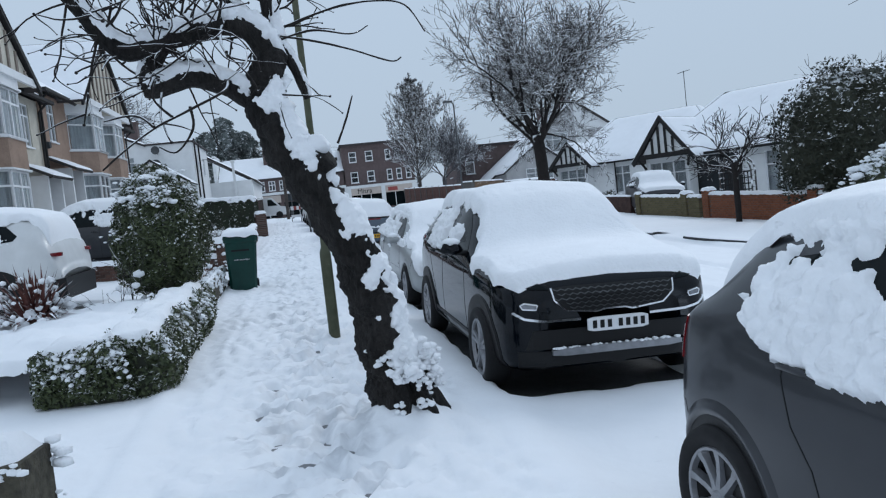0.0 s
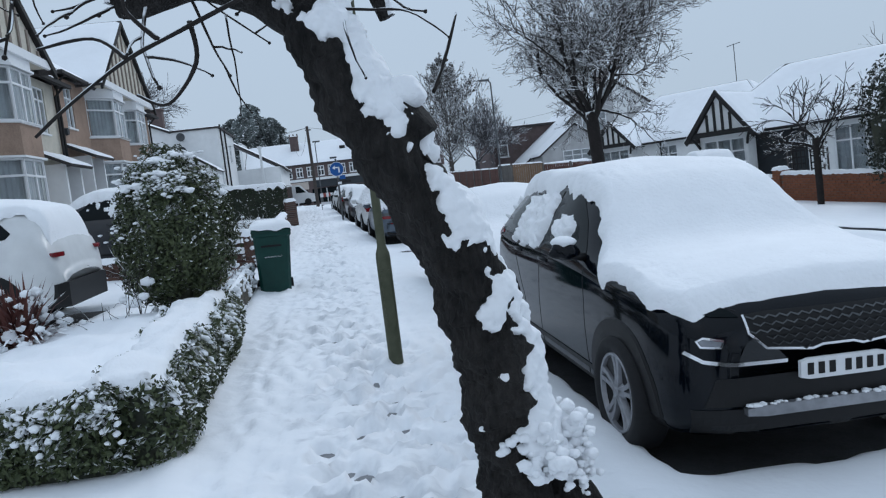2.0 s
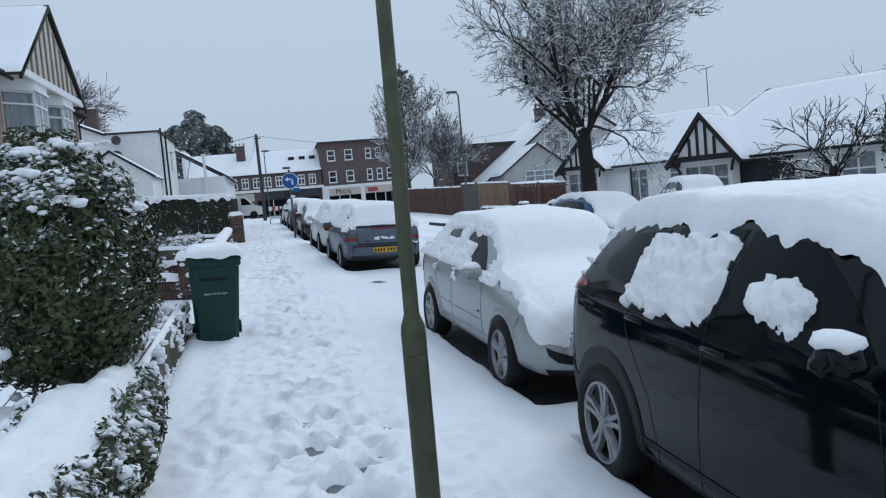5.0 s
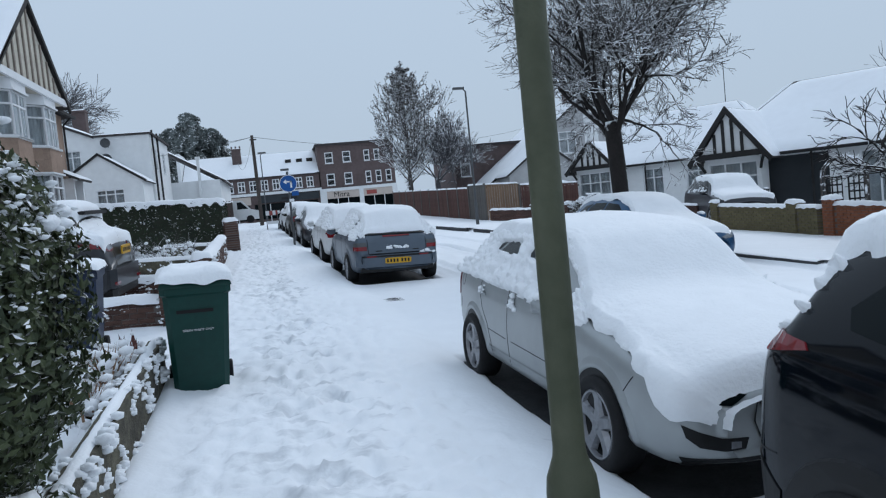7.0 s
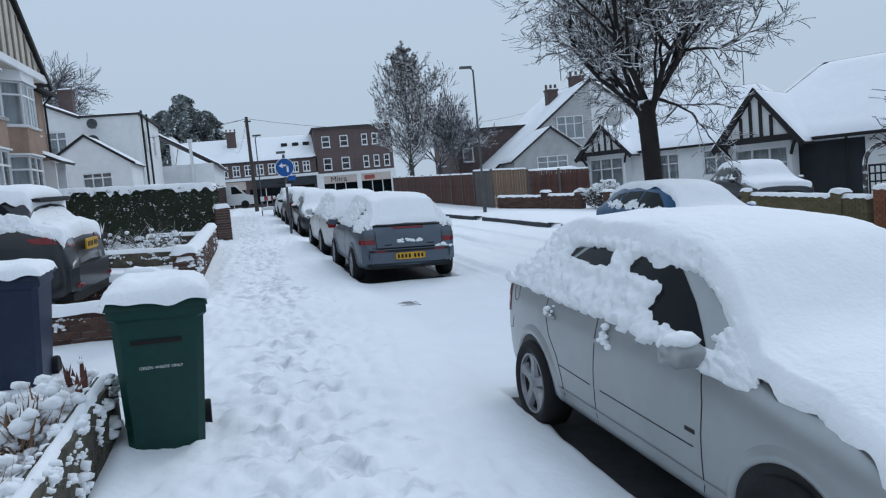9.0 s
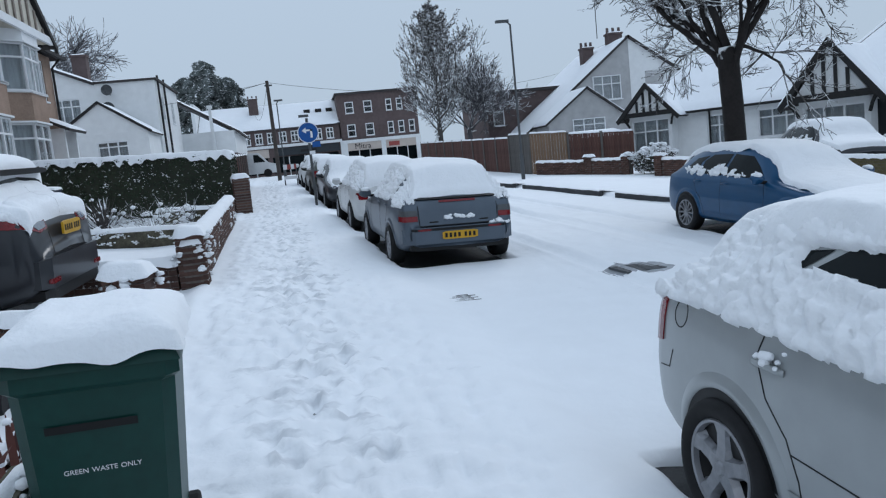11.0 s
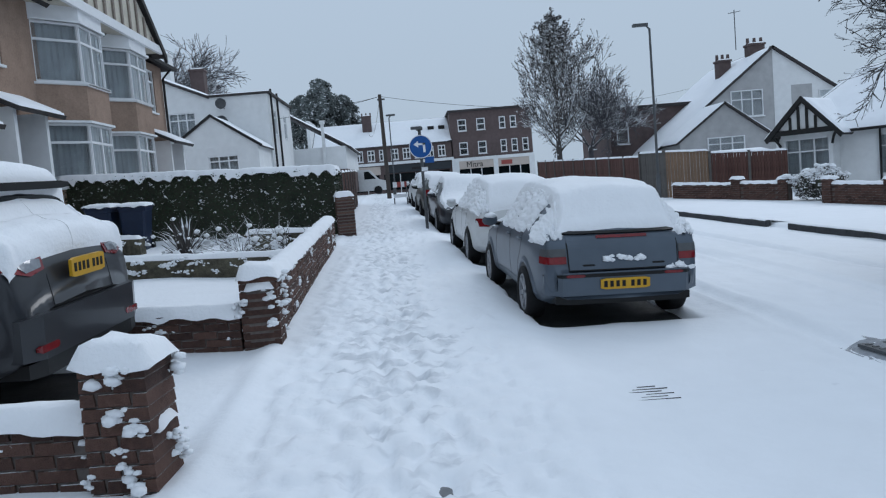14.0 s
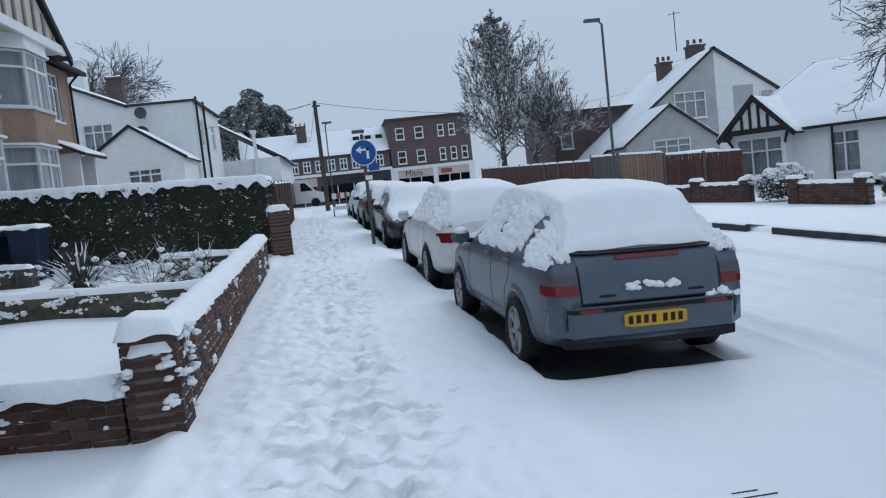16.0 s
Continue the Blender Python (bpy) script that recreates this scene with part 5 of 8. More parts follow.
def hedge(x, y, turn, length, width, h, label, mat, count, size, seed, h0=0.0, thick=0.12, clods=40, top_snow=True, slope=0.0, loose=0.0):
    rng = random.Random(seed)
    base = thing("hedge", on_ground(x, y, turn, h0, lean=False), label, "hedge")
    core, foliage, white = Mesh(), Mesh(), Mesh()
    core.box(0.05, length - 0.05, -width / 2 + 0.05, width / 2 - 0.05, -0.1, h - 0.05)
    leaves(foliage, box_place(0, length, -width / 2, width / 2, 0.0, h, rng), count, size, rng)
    if top_snow:
        inset = 0.03 if h < 0.7 else -0.04
        snow_slab(white, inset, length - inset, -width / 2 + inset, width / 2 - inset, h, thick, seed, step_x=0.06, ragged=0.2)
    for k in range(clods):
        splat(white, (rng.uniform(0, length), rng.choice((-1, 1)) * width / 2, h * rng.uniform(0.15, 1.0) ** 0.5), rng.uniform(0.01, 0.03) + 0.012 * (h < 0.7), rng, 0.7, 4, (1.2, 0.3, 0.8))
    if loose:
        # grown out of shape: bulging flanks, a humped and slumping blanket of snow
        for s in (core, foliage, white):
            moved = []
            for x_, y_, z_ in s.v:
                q = Vector((x_ * 1.6, z_ * 2.2 + seed, (1 if y_ > 0 else -1) * 3.0))
                belly = 1 + loose * (noise.noise(q) + 0.5 * noise.noise(q * 2.7)) + 0.22 * math.sin(math.pi * min(1, max(0, z_ / h)))
                lift_ = loose * 0.30 * (noise.noise((x_ * 2.4, y_ * 2.4, seed)) + 0.6 * noise.noise((x_ * 6, y_ * 6, seed + 2)))
                moved.append((x_, y_ * belly, z_ + lift_ * max(0, z_ / h)))
            s.v = moved
    if slope:
        for s in (core, foliage, white):
            s.v = [(v[0], v[1], v[2] + slope * v[0]) for v in s.v]
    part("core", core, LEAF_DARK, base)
    part("foliage", foliage, mat, base)
    part("snow", white, SNOW_FINE, base, "snow along the clipped top", smooth=True)
    return base


hedge(-1.10, 7.98, 90.8, 3.4, 0.56, 0.50, "low ivy-clad hedge heaped with snow", LEAF, 15000, 0.05, 21, thick=0.11, clods=130, slope=0.035, loose=0.30)
hedge(-1.85, 8.10, 2, 0.72, 0.42, 0.44, "short ivy hedge at the garden corner under snow", LEAF, 5200, 0.05, 22, thick=0.11, clods=50, loose=0.30)
hedge(-1.72, 34.3, 178, 7.3, 1.1, 1.62, "tall clipped evergreen hedge topped with snow", HEDGE_LEAF, 15000, 0.075, 23, thick=0.14, clods=160, slope=0.042)

# garden snow raised behind the low hedge
bank = Mesh()
snow_slab(bank, -4.9, -0.98, 8.15, 11.3, 0, 0.17, 3, step_x=0.05, edge=0.35, ragged=0.12)
bank.v = [(x, y, z + plane(x, y) + 0.36 + 0.05 * noise.noise((x * 1.7, y * 1.7, 3)) + 0.03 * noise.noise((x * 5, y * 5, 4)) - 0.14 * step(-1.8, -3.2, x)) for x, y, z in bank.v]
tagged(part("snow_bank", bank, SNOW, smooth=True), "deep snow over a small front garden", "snow", kind="stuff")

# ---- spiky and twiggy garden plants ----
def sprays(name, x, y, h, count, label, mat, seed, spread=0.6, width=0.03, lift=0.2, clods=20, blade=True):
    rng = random.Random(seed)
    base = thing(name, on_ground(x, y, lean=False, h=lift), label, "plant")
    s, white = Mesh(), Mesh()
    for k in range(count):
        a, el = rng.uniform(0, 6.28), rng.uniform(0.1, 1.4)
        d = Vector((math.cos(a) * math.cos(el), math.sin(a) * math.cos(el), math.sin(el)))
        n = rng.uniform(0.6, 1.0) * h
        o = Vector((rng.gauss(0, 0.06), rng.gauss(0, 0.06), 0))
        if blade:
            t = d.cross(Vector((0, 0, 1))).normalized() * width
            mid_p, tip = o + d * n * 0.6, o + d * n + Vector((0, 0, -0.25 * n * math.cos(el)))
            s.add([o - t, o + t, mid_p + t, mid_p - t, tip], [(0, 1, 2, 3), (3, 2, 4)])
        else:
            curl(s, o, d, n, width * 0.25, rng.uniform(-0.8, 0.8), rng, 1, False)
        if k < clods:
            q = o + d * n * rng.uniform(0.3, 0.9)
            lump(white, q, rng.uniform(0.03, 0.08), seed + k, 0.7, 1)
    part("leaves", s, mat, base)
    part("snow", white, SNOW_FINE, base, smooth=True)
    return base


sprays("spiky_plant", -2.72, 10.6, 0.80, 260, "spiky dark red cordyline weighed down by snow", RED_LEAF, 31, clods=90, lift=0.33, width=0.016)
sprays("garden_plant", -3.9, 28.2, 0.9, 130, "bushy grey-green plant dusted with snow", FROST_TWIG, 32, clods=30, width=0.02)
sprays("garden_plant", -3.0, 28.4, 0.8, 26, "twiggy shrub holding snow", FROST_TWIG, 33, clods=40, width=0.03, blade=False)
sprays("garden_plant", -2.3, 28.8, 0.6, 22, "low twiggy shrub heaped with snow", FROST_TWIG, 34, clods=60, width=0.03, blade=False)
sprays("garden_plant", -1.40, 13.7, 0.42, 130, "withered russet plant with snow on it", RUSSET, 35, clods=60, width=0.009, lift=0.22)
sprays("garden_plant", -1.44, 14.6, 0.46, 150, "withered russet plant leaning over the wall", RUSSET, 38, clods=70, width=0.009, lift=0.20)
sprays("garden_plant", -1.60, 15.3, 0.40, 60, "dead stems under lumps of snow", RUSSET, 39, clods=60, width=0.008, lift=0.20)
sprays("garden_plant", -1.6, 16.3, 0.4, 50, "dead flower heads capped with snow", RED_LEAF, 36, clods=24, width=0.02, lift=0.05)
sprays("rose_stems", -1.75, 11.0, 0.8, 12, "thin bare rose stems beside the shrub", TWIG, 37, clods=6, width=0.02, lift=0.35, blade=False)

# ---- low walls ----
BRICK_ME = {}


def brick_mesh(mat, l, d, h):
    key = (mat.name, l, d, h)
    if key not in BRICK_ME:
        e = 0.006
        s = Mesh()
        s.add([(x * (l / 2 - (e if z else 0)), y * (d / 2), z * h) for z in (0, 1) for x, y in ((-1, -1), (1, -1), (1, 1), (-1, 1))],
              [(3, 2, 1, 0), (4, 5, 6, 7), (0, 1, 5, 4), (1, 2, 6, 5), (2, 3, 7, 6), (3, 0, 4, 7)])
        me = bpy.data.meshes.new("brick")
        me.from_pydata(s.v, [], s.f)
        me.materials.append(mat)
        BRICK_ME[key] = me
    return BRICK_ME[key]


def brick_wall(x0, y0, x1, y1, h, thick, label, mat, seed, piers=(), pier_h=0.15, pier_w=0.34, h0=-0.1, snow_t=0.10, bricks=True, name="garden_wall", cover=0.0):
    """A low brick wall from one point to another, following the ground, with piers at distances along it."""
    rng = random.Random(seed)
    length = math.hypot(x1 - x0, y1 - y0)
    turn = math.degrees(math.atan2(y1 - y0, x1 - x0))
    za, zb = plane(x0, y0), plane(x1, y1)
    m = Matrix.Translation((x0, y0, za)) @ pose(0, 0, 0, 0, 0, turn)
    g = (zb - za) / length
    base = thing(name, m, label, "wall", kind="structure")
    core, white = Mesh(), Mesh()
    core.box(0.01, length - 0.01, -thick / 2 + 0.012, thick / 2 - 0.012, h0, h - 0.01)
    bl, bh = 0.225, 0.075
    blocks = [(0, length, thick, h)] + [(p - pier_w / 2, p + pier_w / 2, pier_w, h + pier_h) for p in piers]
    for a, b, d, top in blocks[1:]:
        core.box(a + 0.012, b - 0.012, -d / 2 + 0.012, d / 2 - 0.012, h0, top - 0.01)
    core.v = [(x, y, z + g * x) for x, y, z in core.v]
    part("mortar", core, MORTAR if bricks else mat, base)
    if bricks:
        for bi, (a, b, d, top) in enumerate(blocks):
            rows_n = int((top - h0) / bh)
            for r in range(rows_n):
                n = max(1, int(round((b - a) / bl)))
                l = (b - a) / n
                off = 0.5 * l if r % 2 and n > 1 else 0
                for i in range(n + (1 if off else 0)):
                    c0, c1 = max(a, a + i * l - off), min(b, a + (i + 1) * l - off)
                    if bi == 0 and any(p - pier_w / 2 < (c0 + c1) / 2 < p + pier_w / 2 for p in piers):
                        continue
                    w = c1 - c0
                    me = brick_mesh(mat, round(w - 0.011, 3), round(d + rng.choice((0, 0.004, 0.008)), 3), bh - 0.011)
                    ob = new("brick", me)
                    ob.parent = base
                    ob.location = ((c0 + c1) / 2, 0, top - (rows_n - r) * bh + g * (c0 + c1) / 2)
    rim = 0.03 if bricks else -0.02
    snow_slab(white, -rim, length + rim, -thick / 2 - rim, thick / 2 + rim, h, snow_t, seed, step_x=0.06, edge=0.08, ragged=0.05)
    for a, b, d, top in blocks[1:]:
        snow_slab(white, a - rim, b + rim, -d / 2 - rim, d / 2 + rim, top, snow_t * 1.15, seed + 1, step_x=0.05, edge=0.08, ragged=0.05)
    for k in range(int((0.9 if bricks else 2.0) * cover * length)):
        splat(white, (rng.uniform(0, length), rng.choice((-1, 1)) * (thick / 2 - 0.01), h * rng.random() ** 0.6), rng.uniform(0.018, 0.055) * (1 if bricks else 1.1), rng, 0.6, 9, (1.3, 0.18, 0.5))
    for a, b, d, top in blocks[1:]:
        for k in range(int(2.2 * cover)):
            sx, sy = rng.choice(((rng.uniform(a, b), -d / 2), (rng.uniform(a, b), d / 2), (a, rng.uniform(-d / 2, d / 2)), (b, rng.uniform(-d / 2, d / 2))))
            splat(white, (sx, sy, top * rng.uniform(0.1, 0.95)), rng.uniform(0.022, 0.055), rng, 0.6, 9, (0.7, 0.7, 0.55))
    white.v = [(x, y, z + g * x) for x, y, z in white.v]
    part("snow", white, SNOW_FINE, base, "snow lying along the coping", smooth=True)
    return base


brick_wall(-1.37, 21.9, -1.66, 30.6, 0.60, 0.24, "low weathered red brick garden wall capped with snow", BRICK, 41, piers=(0.17,), pier_h=0.10, cover=9)
brick_wall(-1.55, 22.02, -5.2, 22.25, 0.34, 0.22, "very low brick wall beside a drive under snow", BRICK, 42, cover=9)
brick_wall(-1.30, 19.0, -4.8, 19.2, 0.36, 0.22, "low brick wall with end pier, thick with snow", BRICK, 43, piers=(0.17,), pier_h=0.34, pier_w=0.36, cover=8)
brick_wall(-1.02, 11.3, -1.20, 15.6, 0.42, 0.15, "low crumbling stone wall beside the pavement", STONE, 44, bricks=False, cover=13, snow_t=0.035)
brick_wall(-1.5, 33.1, -1.62, 33.9, 1.0, 0.42, "brick gate pier with snow on top", BRICK, 45, bricks=True, cover=6)
brick_wall(-1.75, 27.0, -7.6, 27.3, 0.30, 0.25, "row of rough stones edging a garden bed under snow", STONE, 46, bricks=False, cover=12)
brick_wall(-1.75, 29.6, -3.2, 29.7, 0.45, 0.3, "low stacked stone wall heaped with snow", STONE, 47, bricks=False, cover=12)
brick_wall(-5.6, 30.9, -8.6, 31.1, 0.35, 0.3, "low stone edging by the house bins under snow", STONE, 48, bricks=False, cover=8)
brick_wall(-0.66, 4.62, -1.35, 4.66, 0.66, 0.34, "rough mossy gate pier with a cap of snow", STONE, 49, bricks=False, cover=14)
# far side
brick_wall(13.70, 29.7, 13.95, 25.2, 0.74, 0.22, "yellow brick front wall with snow on top", YELLOW_BRICK, 51, piers=(0.2, 3.6), pier_h=0.12, snow_t=0.08)
brick_wall(14.05, 25.1, 14.5, 19.6, 0.82, 0.22, "orange brick front wall with snow on top", ORANGE_BRICK, 52, piers=(0.2, 5.2), pier_h=0.14, snow_t=0.09)
brick_wall(14.5, 19.4, 16.6, 14.4, 0.82, 0.22, "orange brick front wall along the pavement", ORANGE_BRICK, 53, bricks=False, piers=(), snow_t=0.09)
brick_wall(10.15, 43.1, 11.5, 41.0, 0.55, 0.22, "low brick wall on the corner plot under snow", BRICK, 54, piers=(), snow_t=0.08)
brick_wall(11.5, 41.0, 12.7, 39.3, 0.60, 0.22, "low brick wall with piers on the corner plot", BRICK, 55, piers=(0.2, 1.9), pier_h=0.15, snow_t=0.08)
brick_wall(12.9, 37.6, 13.7, 35.2, 0.62, 0.22, "short brick wall with piers before the bungalow", BRICK, 56, piers=(0.2, 2.3), pier_h=0.15, snow_t=0.08)
brick_wall(13.9, 34.0, 14.15, 31.3, 0.7, 0.22, "brick front wall with snow on top", BRICK, 57, bricks=False, piers=(), snow_t=0.08)


# ---- fences ----
def fence(pts, h, label, mats, seed, panel=1.8):
    rng = random.Random(seed)
    for i in range(len(pts) - 1):
        (xa, ya), (xb, yb) = pts[i], pts[i + 1]
        length = math.hypot(xb - xa, yb - ya)
        m = Matrix.Translation((xa, ya, plane(xa, ya))) @ pose(0, 0, 0, 0, 0, math.degrees(math.atan2(yb - ya, xb - xa)))
        g = (plane(xb, yb) - plane(xa, ya)) / length
        base = thing("fence", m, label, "fence", "garden fences", "structure")
        n = max(1, round(length / panel))
        slat = Mesh().box(-0.055, 0.055, -0.012, 0.012, 0, h)
        me = {}
        for k in range(n):
            x = length * k / n
            mat = mats[k % len(mats)]
            post = part("post", Mesh().box(-0.05, 0.05, -0.05, 0.05, -0.1, h + 0.05), FENCE_GREY, base)
            post.location = (x, 0, g * x)
            w = length / n
            boards = int(w / 0.125)
            for q in range(boards):
                if mat.name not in me:
                    ob = part("board", slat, mat, base)
                    me[mat.name] = ob.data
                else:
                    ob = new("board", me[mat.name])
                    ob.parent = base
                xx = x + (q + 0.5) * w / boards
                ob.location = (xx, rng.uniform(-0.008, 0.008), g * xx - rng.uniform(0, 0.01))
            white = Mesh()
            snow_slab(white, x, x + w, -0.05, 0.05, h, 0.06, seed + k, step_x=0.1, edge=0.05, ragged=0.02)
            white.v = [(a, b, c + g * a) for a, b, c in white.v]
            part("snow", white, SNOW_FINE, base, smooth=True)


fence([(8.3, 62.0), (9.9, 46.3)], 1.65, "dark red-brown close-boarded garden fence edged with snow", [FENCE], 61)
fence([(9.9, 46.3), (10.1, 43.9)], 1.8, "weathered grey board fence edged with snow", [FENCE_GREY], 62)
fence([(10.1, 43.9), (11.9, 43.9)], 1.8, "pale tan board fence beside the street lamp", [FENCE_TAN], 63)
fence([(11.9, 43.9), (15.2, 44.2)], 1.7, "dark red-brown board fence with snow on top", [FENCE], 64)
fence([(-1.85, 35.2), (-2.3, 48.5)], 1.55, "dark timber fence along the pavement", [FENCE], 65)


# ---- houses ----
def wall_mesh(w, h, openings, thick=0.25, poly=None):
    """A wall in its own plane (x along, z up, outside towards -y), with openings (x0, x1, z0, z1) cut through it."""
    s = Mesh()
    xs = sorted({0, w, *[o[0] for o in openings], *[o[1] for o in openings]})
    zs = sorted({0, h, *[o[2] for o in openings], *[o[3] for o in openings]})
    nx, nz = len(xs), len(zs)
    s.v = [(x, y, z) for y in (0, thick) for z in zs for x in xs]

    def solid(i, j):
        if not (0 <= i < nx - 1 and 0 <= j < nz - 1):
            return False
        cx, cz = (xs[i] + xs[i + 1]) / 2, (zs[j] + zs[j + 1]) / 2
        return not any(o[0] < cx < o[1] and o[2] < cz < o[3] for o in openings)

    b = nx * nz
    for i in range(nx - 1):
        for j in range(nz - 1):
            if not solid(i, j):
                continue
            p = j * nx + i
            s.f += [(p, p + 1, p + nx + 1, p + nx), (b + p, b + p + nx, b + p + nx + 1, b + p + 1)]
            for other, e in (((i - 1, j), (p, p + nx)), ((i + 1, j), (p + nx + 1, p + 1)), ((i, j - 1), (p + 1, p)), ((i, j + 1), (p + nx, p + nx + 1))):
                if not solid(*other):
                    s.f.append((e[0], e[1], b + e[1], b + e[0]))
    return s


def window(parent, m, w, h, cols=2, transom=0.3, frame_mat=None, curtain=True, sill=True, bar=0.06, name="window"):
    """A window unit, its lower left corner at m, outside towards -y."""
    fm = frame_mat or WHITE_PAINT
    cuts = []
    for i in range(cols):
        xa, xb = (w - bar) * i / cols + bar, (w - bar) * (i + 1) / cols
        if transom:
            zm = h * (1 - transom)
            cuts += [(xa, xb, bar, zm - bar / 2), (xa, xb, zm + bar / 2, h - bar)]
        else:
            cuts.append((xa, xb, bar, h - bar))
    f = wall_mesh(w, h, cuts, 0.08)
    f.v = [(x, y + 0.04, z) for x, y, z in f.v]
    win = part(name, f, fm, parent)
    win.matrix_basis = m
    g = part("pane", Mesh().box(0.01, w - 0.01, 0.075, 0.085, 0.01, h - 0.01), GLASS, win)
    g.visible_shadow = False
    if curtain:
        c = Mesh()
        n = 24
        c.grid([[(0.01 + (w - 0.02) * i / n, 0.20 + 0.015 * math.sin(i * 2.1), z) for i in range(n + 1)] for z in (0.0, h)])
        part("curtain", c, CURTAIN, win)
    else:
        # without a curtain, a dark sheet stands for the shade of the room
        part("room_shade", Mesh().box(0.0, w, 0.24, 0.26, 0, h), ROOM_SHADE, win)
    if sill:
        part("sill", Mesh().box(-0.05, w + 0.05, -0.06, 0.06, -0.06, -0.002), fm, win)
    return win


def roof_snow(shape, quad, thick, seed, n=24):
    """Snow over a roof plane given by four corners, in order."""
    a, b, c, d = [Vector(p) for p in quad]
    nrm = (b - a).cross(d - a).normalized()
    if nrm.z < 0:
        nrm = -nrm
    pts = []
    for i in range(n + 1):
        row = []
        for j in range(n + 1):
            u, v = i / n, j / n
            p = a.lerp(b, u).lerp(d.lerp(c, u), v)
            e = min(u, 1 - u, v, 1 - v)
            h = thick * (math.sqrt(min(1, e * 12)) * (0.9 + 0.2 * noise.noise(p * 0.9 + Vector((seed, 0, 0))))) - 0.01
            row.append(p + nrm * h)
        pts.append(row)
    shape.grid(pts)


def slab_roof(parent, quad, thick, seed, snow_t=0.14, name="roof"):
    a, b, c, d = [Vector(p) for p in quad]
    nrm = (b - a).cross(d - a).normalized()
    if nrm.z < 0:
        nrm = -nrm
    s = Mesh().add([a, b, c, d] + [q - nrm * thick for q in (a, b, c, d)], [(0, 1, 2, 3), (7, 6, 5, 4), (0, 4, 5, 1), (1, 5, 6, 2), (2, 6, 7, 3), (3, 7, 4, 0)])
    r = part(name, s, SLATE, parent)
    if snow_t:
        w = Mesh()
        roof_snow(w, quad, snow_t, seed)
        part("roof_snow", w, SNOW, r, smooth=True)
    return r


def chimney(parent, m, w=0.9, d=0.6, h=1.4, pots=2, mat=None):
    s = Mesh().box(-w / 2, w / 2, -d / 2, d / 2, 0, h).box(-w / 2 - 0.06, w / 2 + 0.06, -d / 2 - 0.06, d / 2 + 0.06, h, h + 0.12)
    c = part("chimney", s, mat or BRICK_FAR, parent)
    c.matrix_basis = m
    for k in range(pots):
        x = (k - (pots - 1) / 2) * w * 0.45
        part("chimney_pot", Mesh().lathe([(h + 0.1, 0.11), (h + 0.5, 0.09), (h + 0.5, 0.01)], Matrix(((1, 0, 0, x), (0, 0, 1, 0), (0, 1, 0, 0), (0, 0, 0, 1))), 10), BRICK_FAR, c)
    w_ = Mesh()
    snow_slab(w_, -w / 2 - 0.06, w / 2 + 0.06, -d / 2 - 0.06, d / 2 + 0.06, h + 0.12, 0.1, 3, step_x=0.15)
    part("snow", w_, SNOW_FINE, c, smooth=True)
    return c


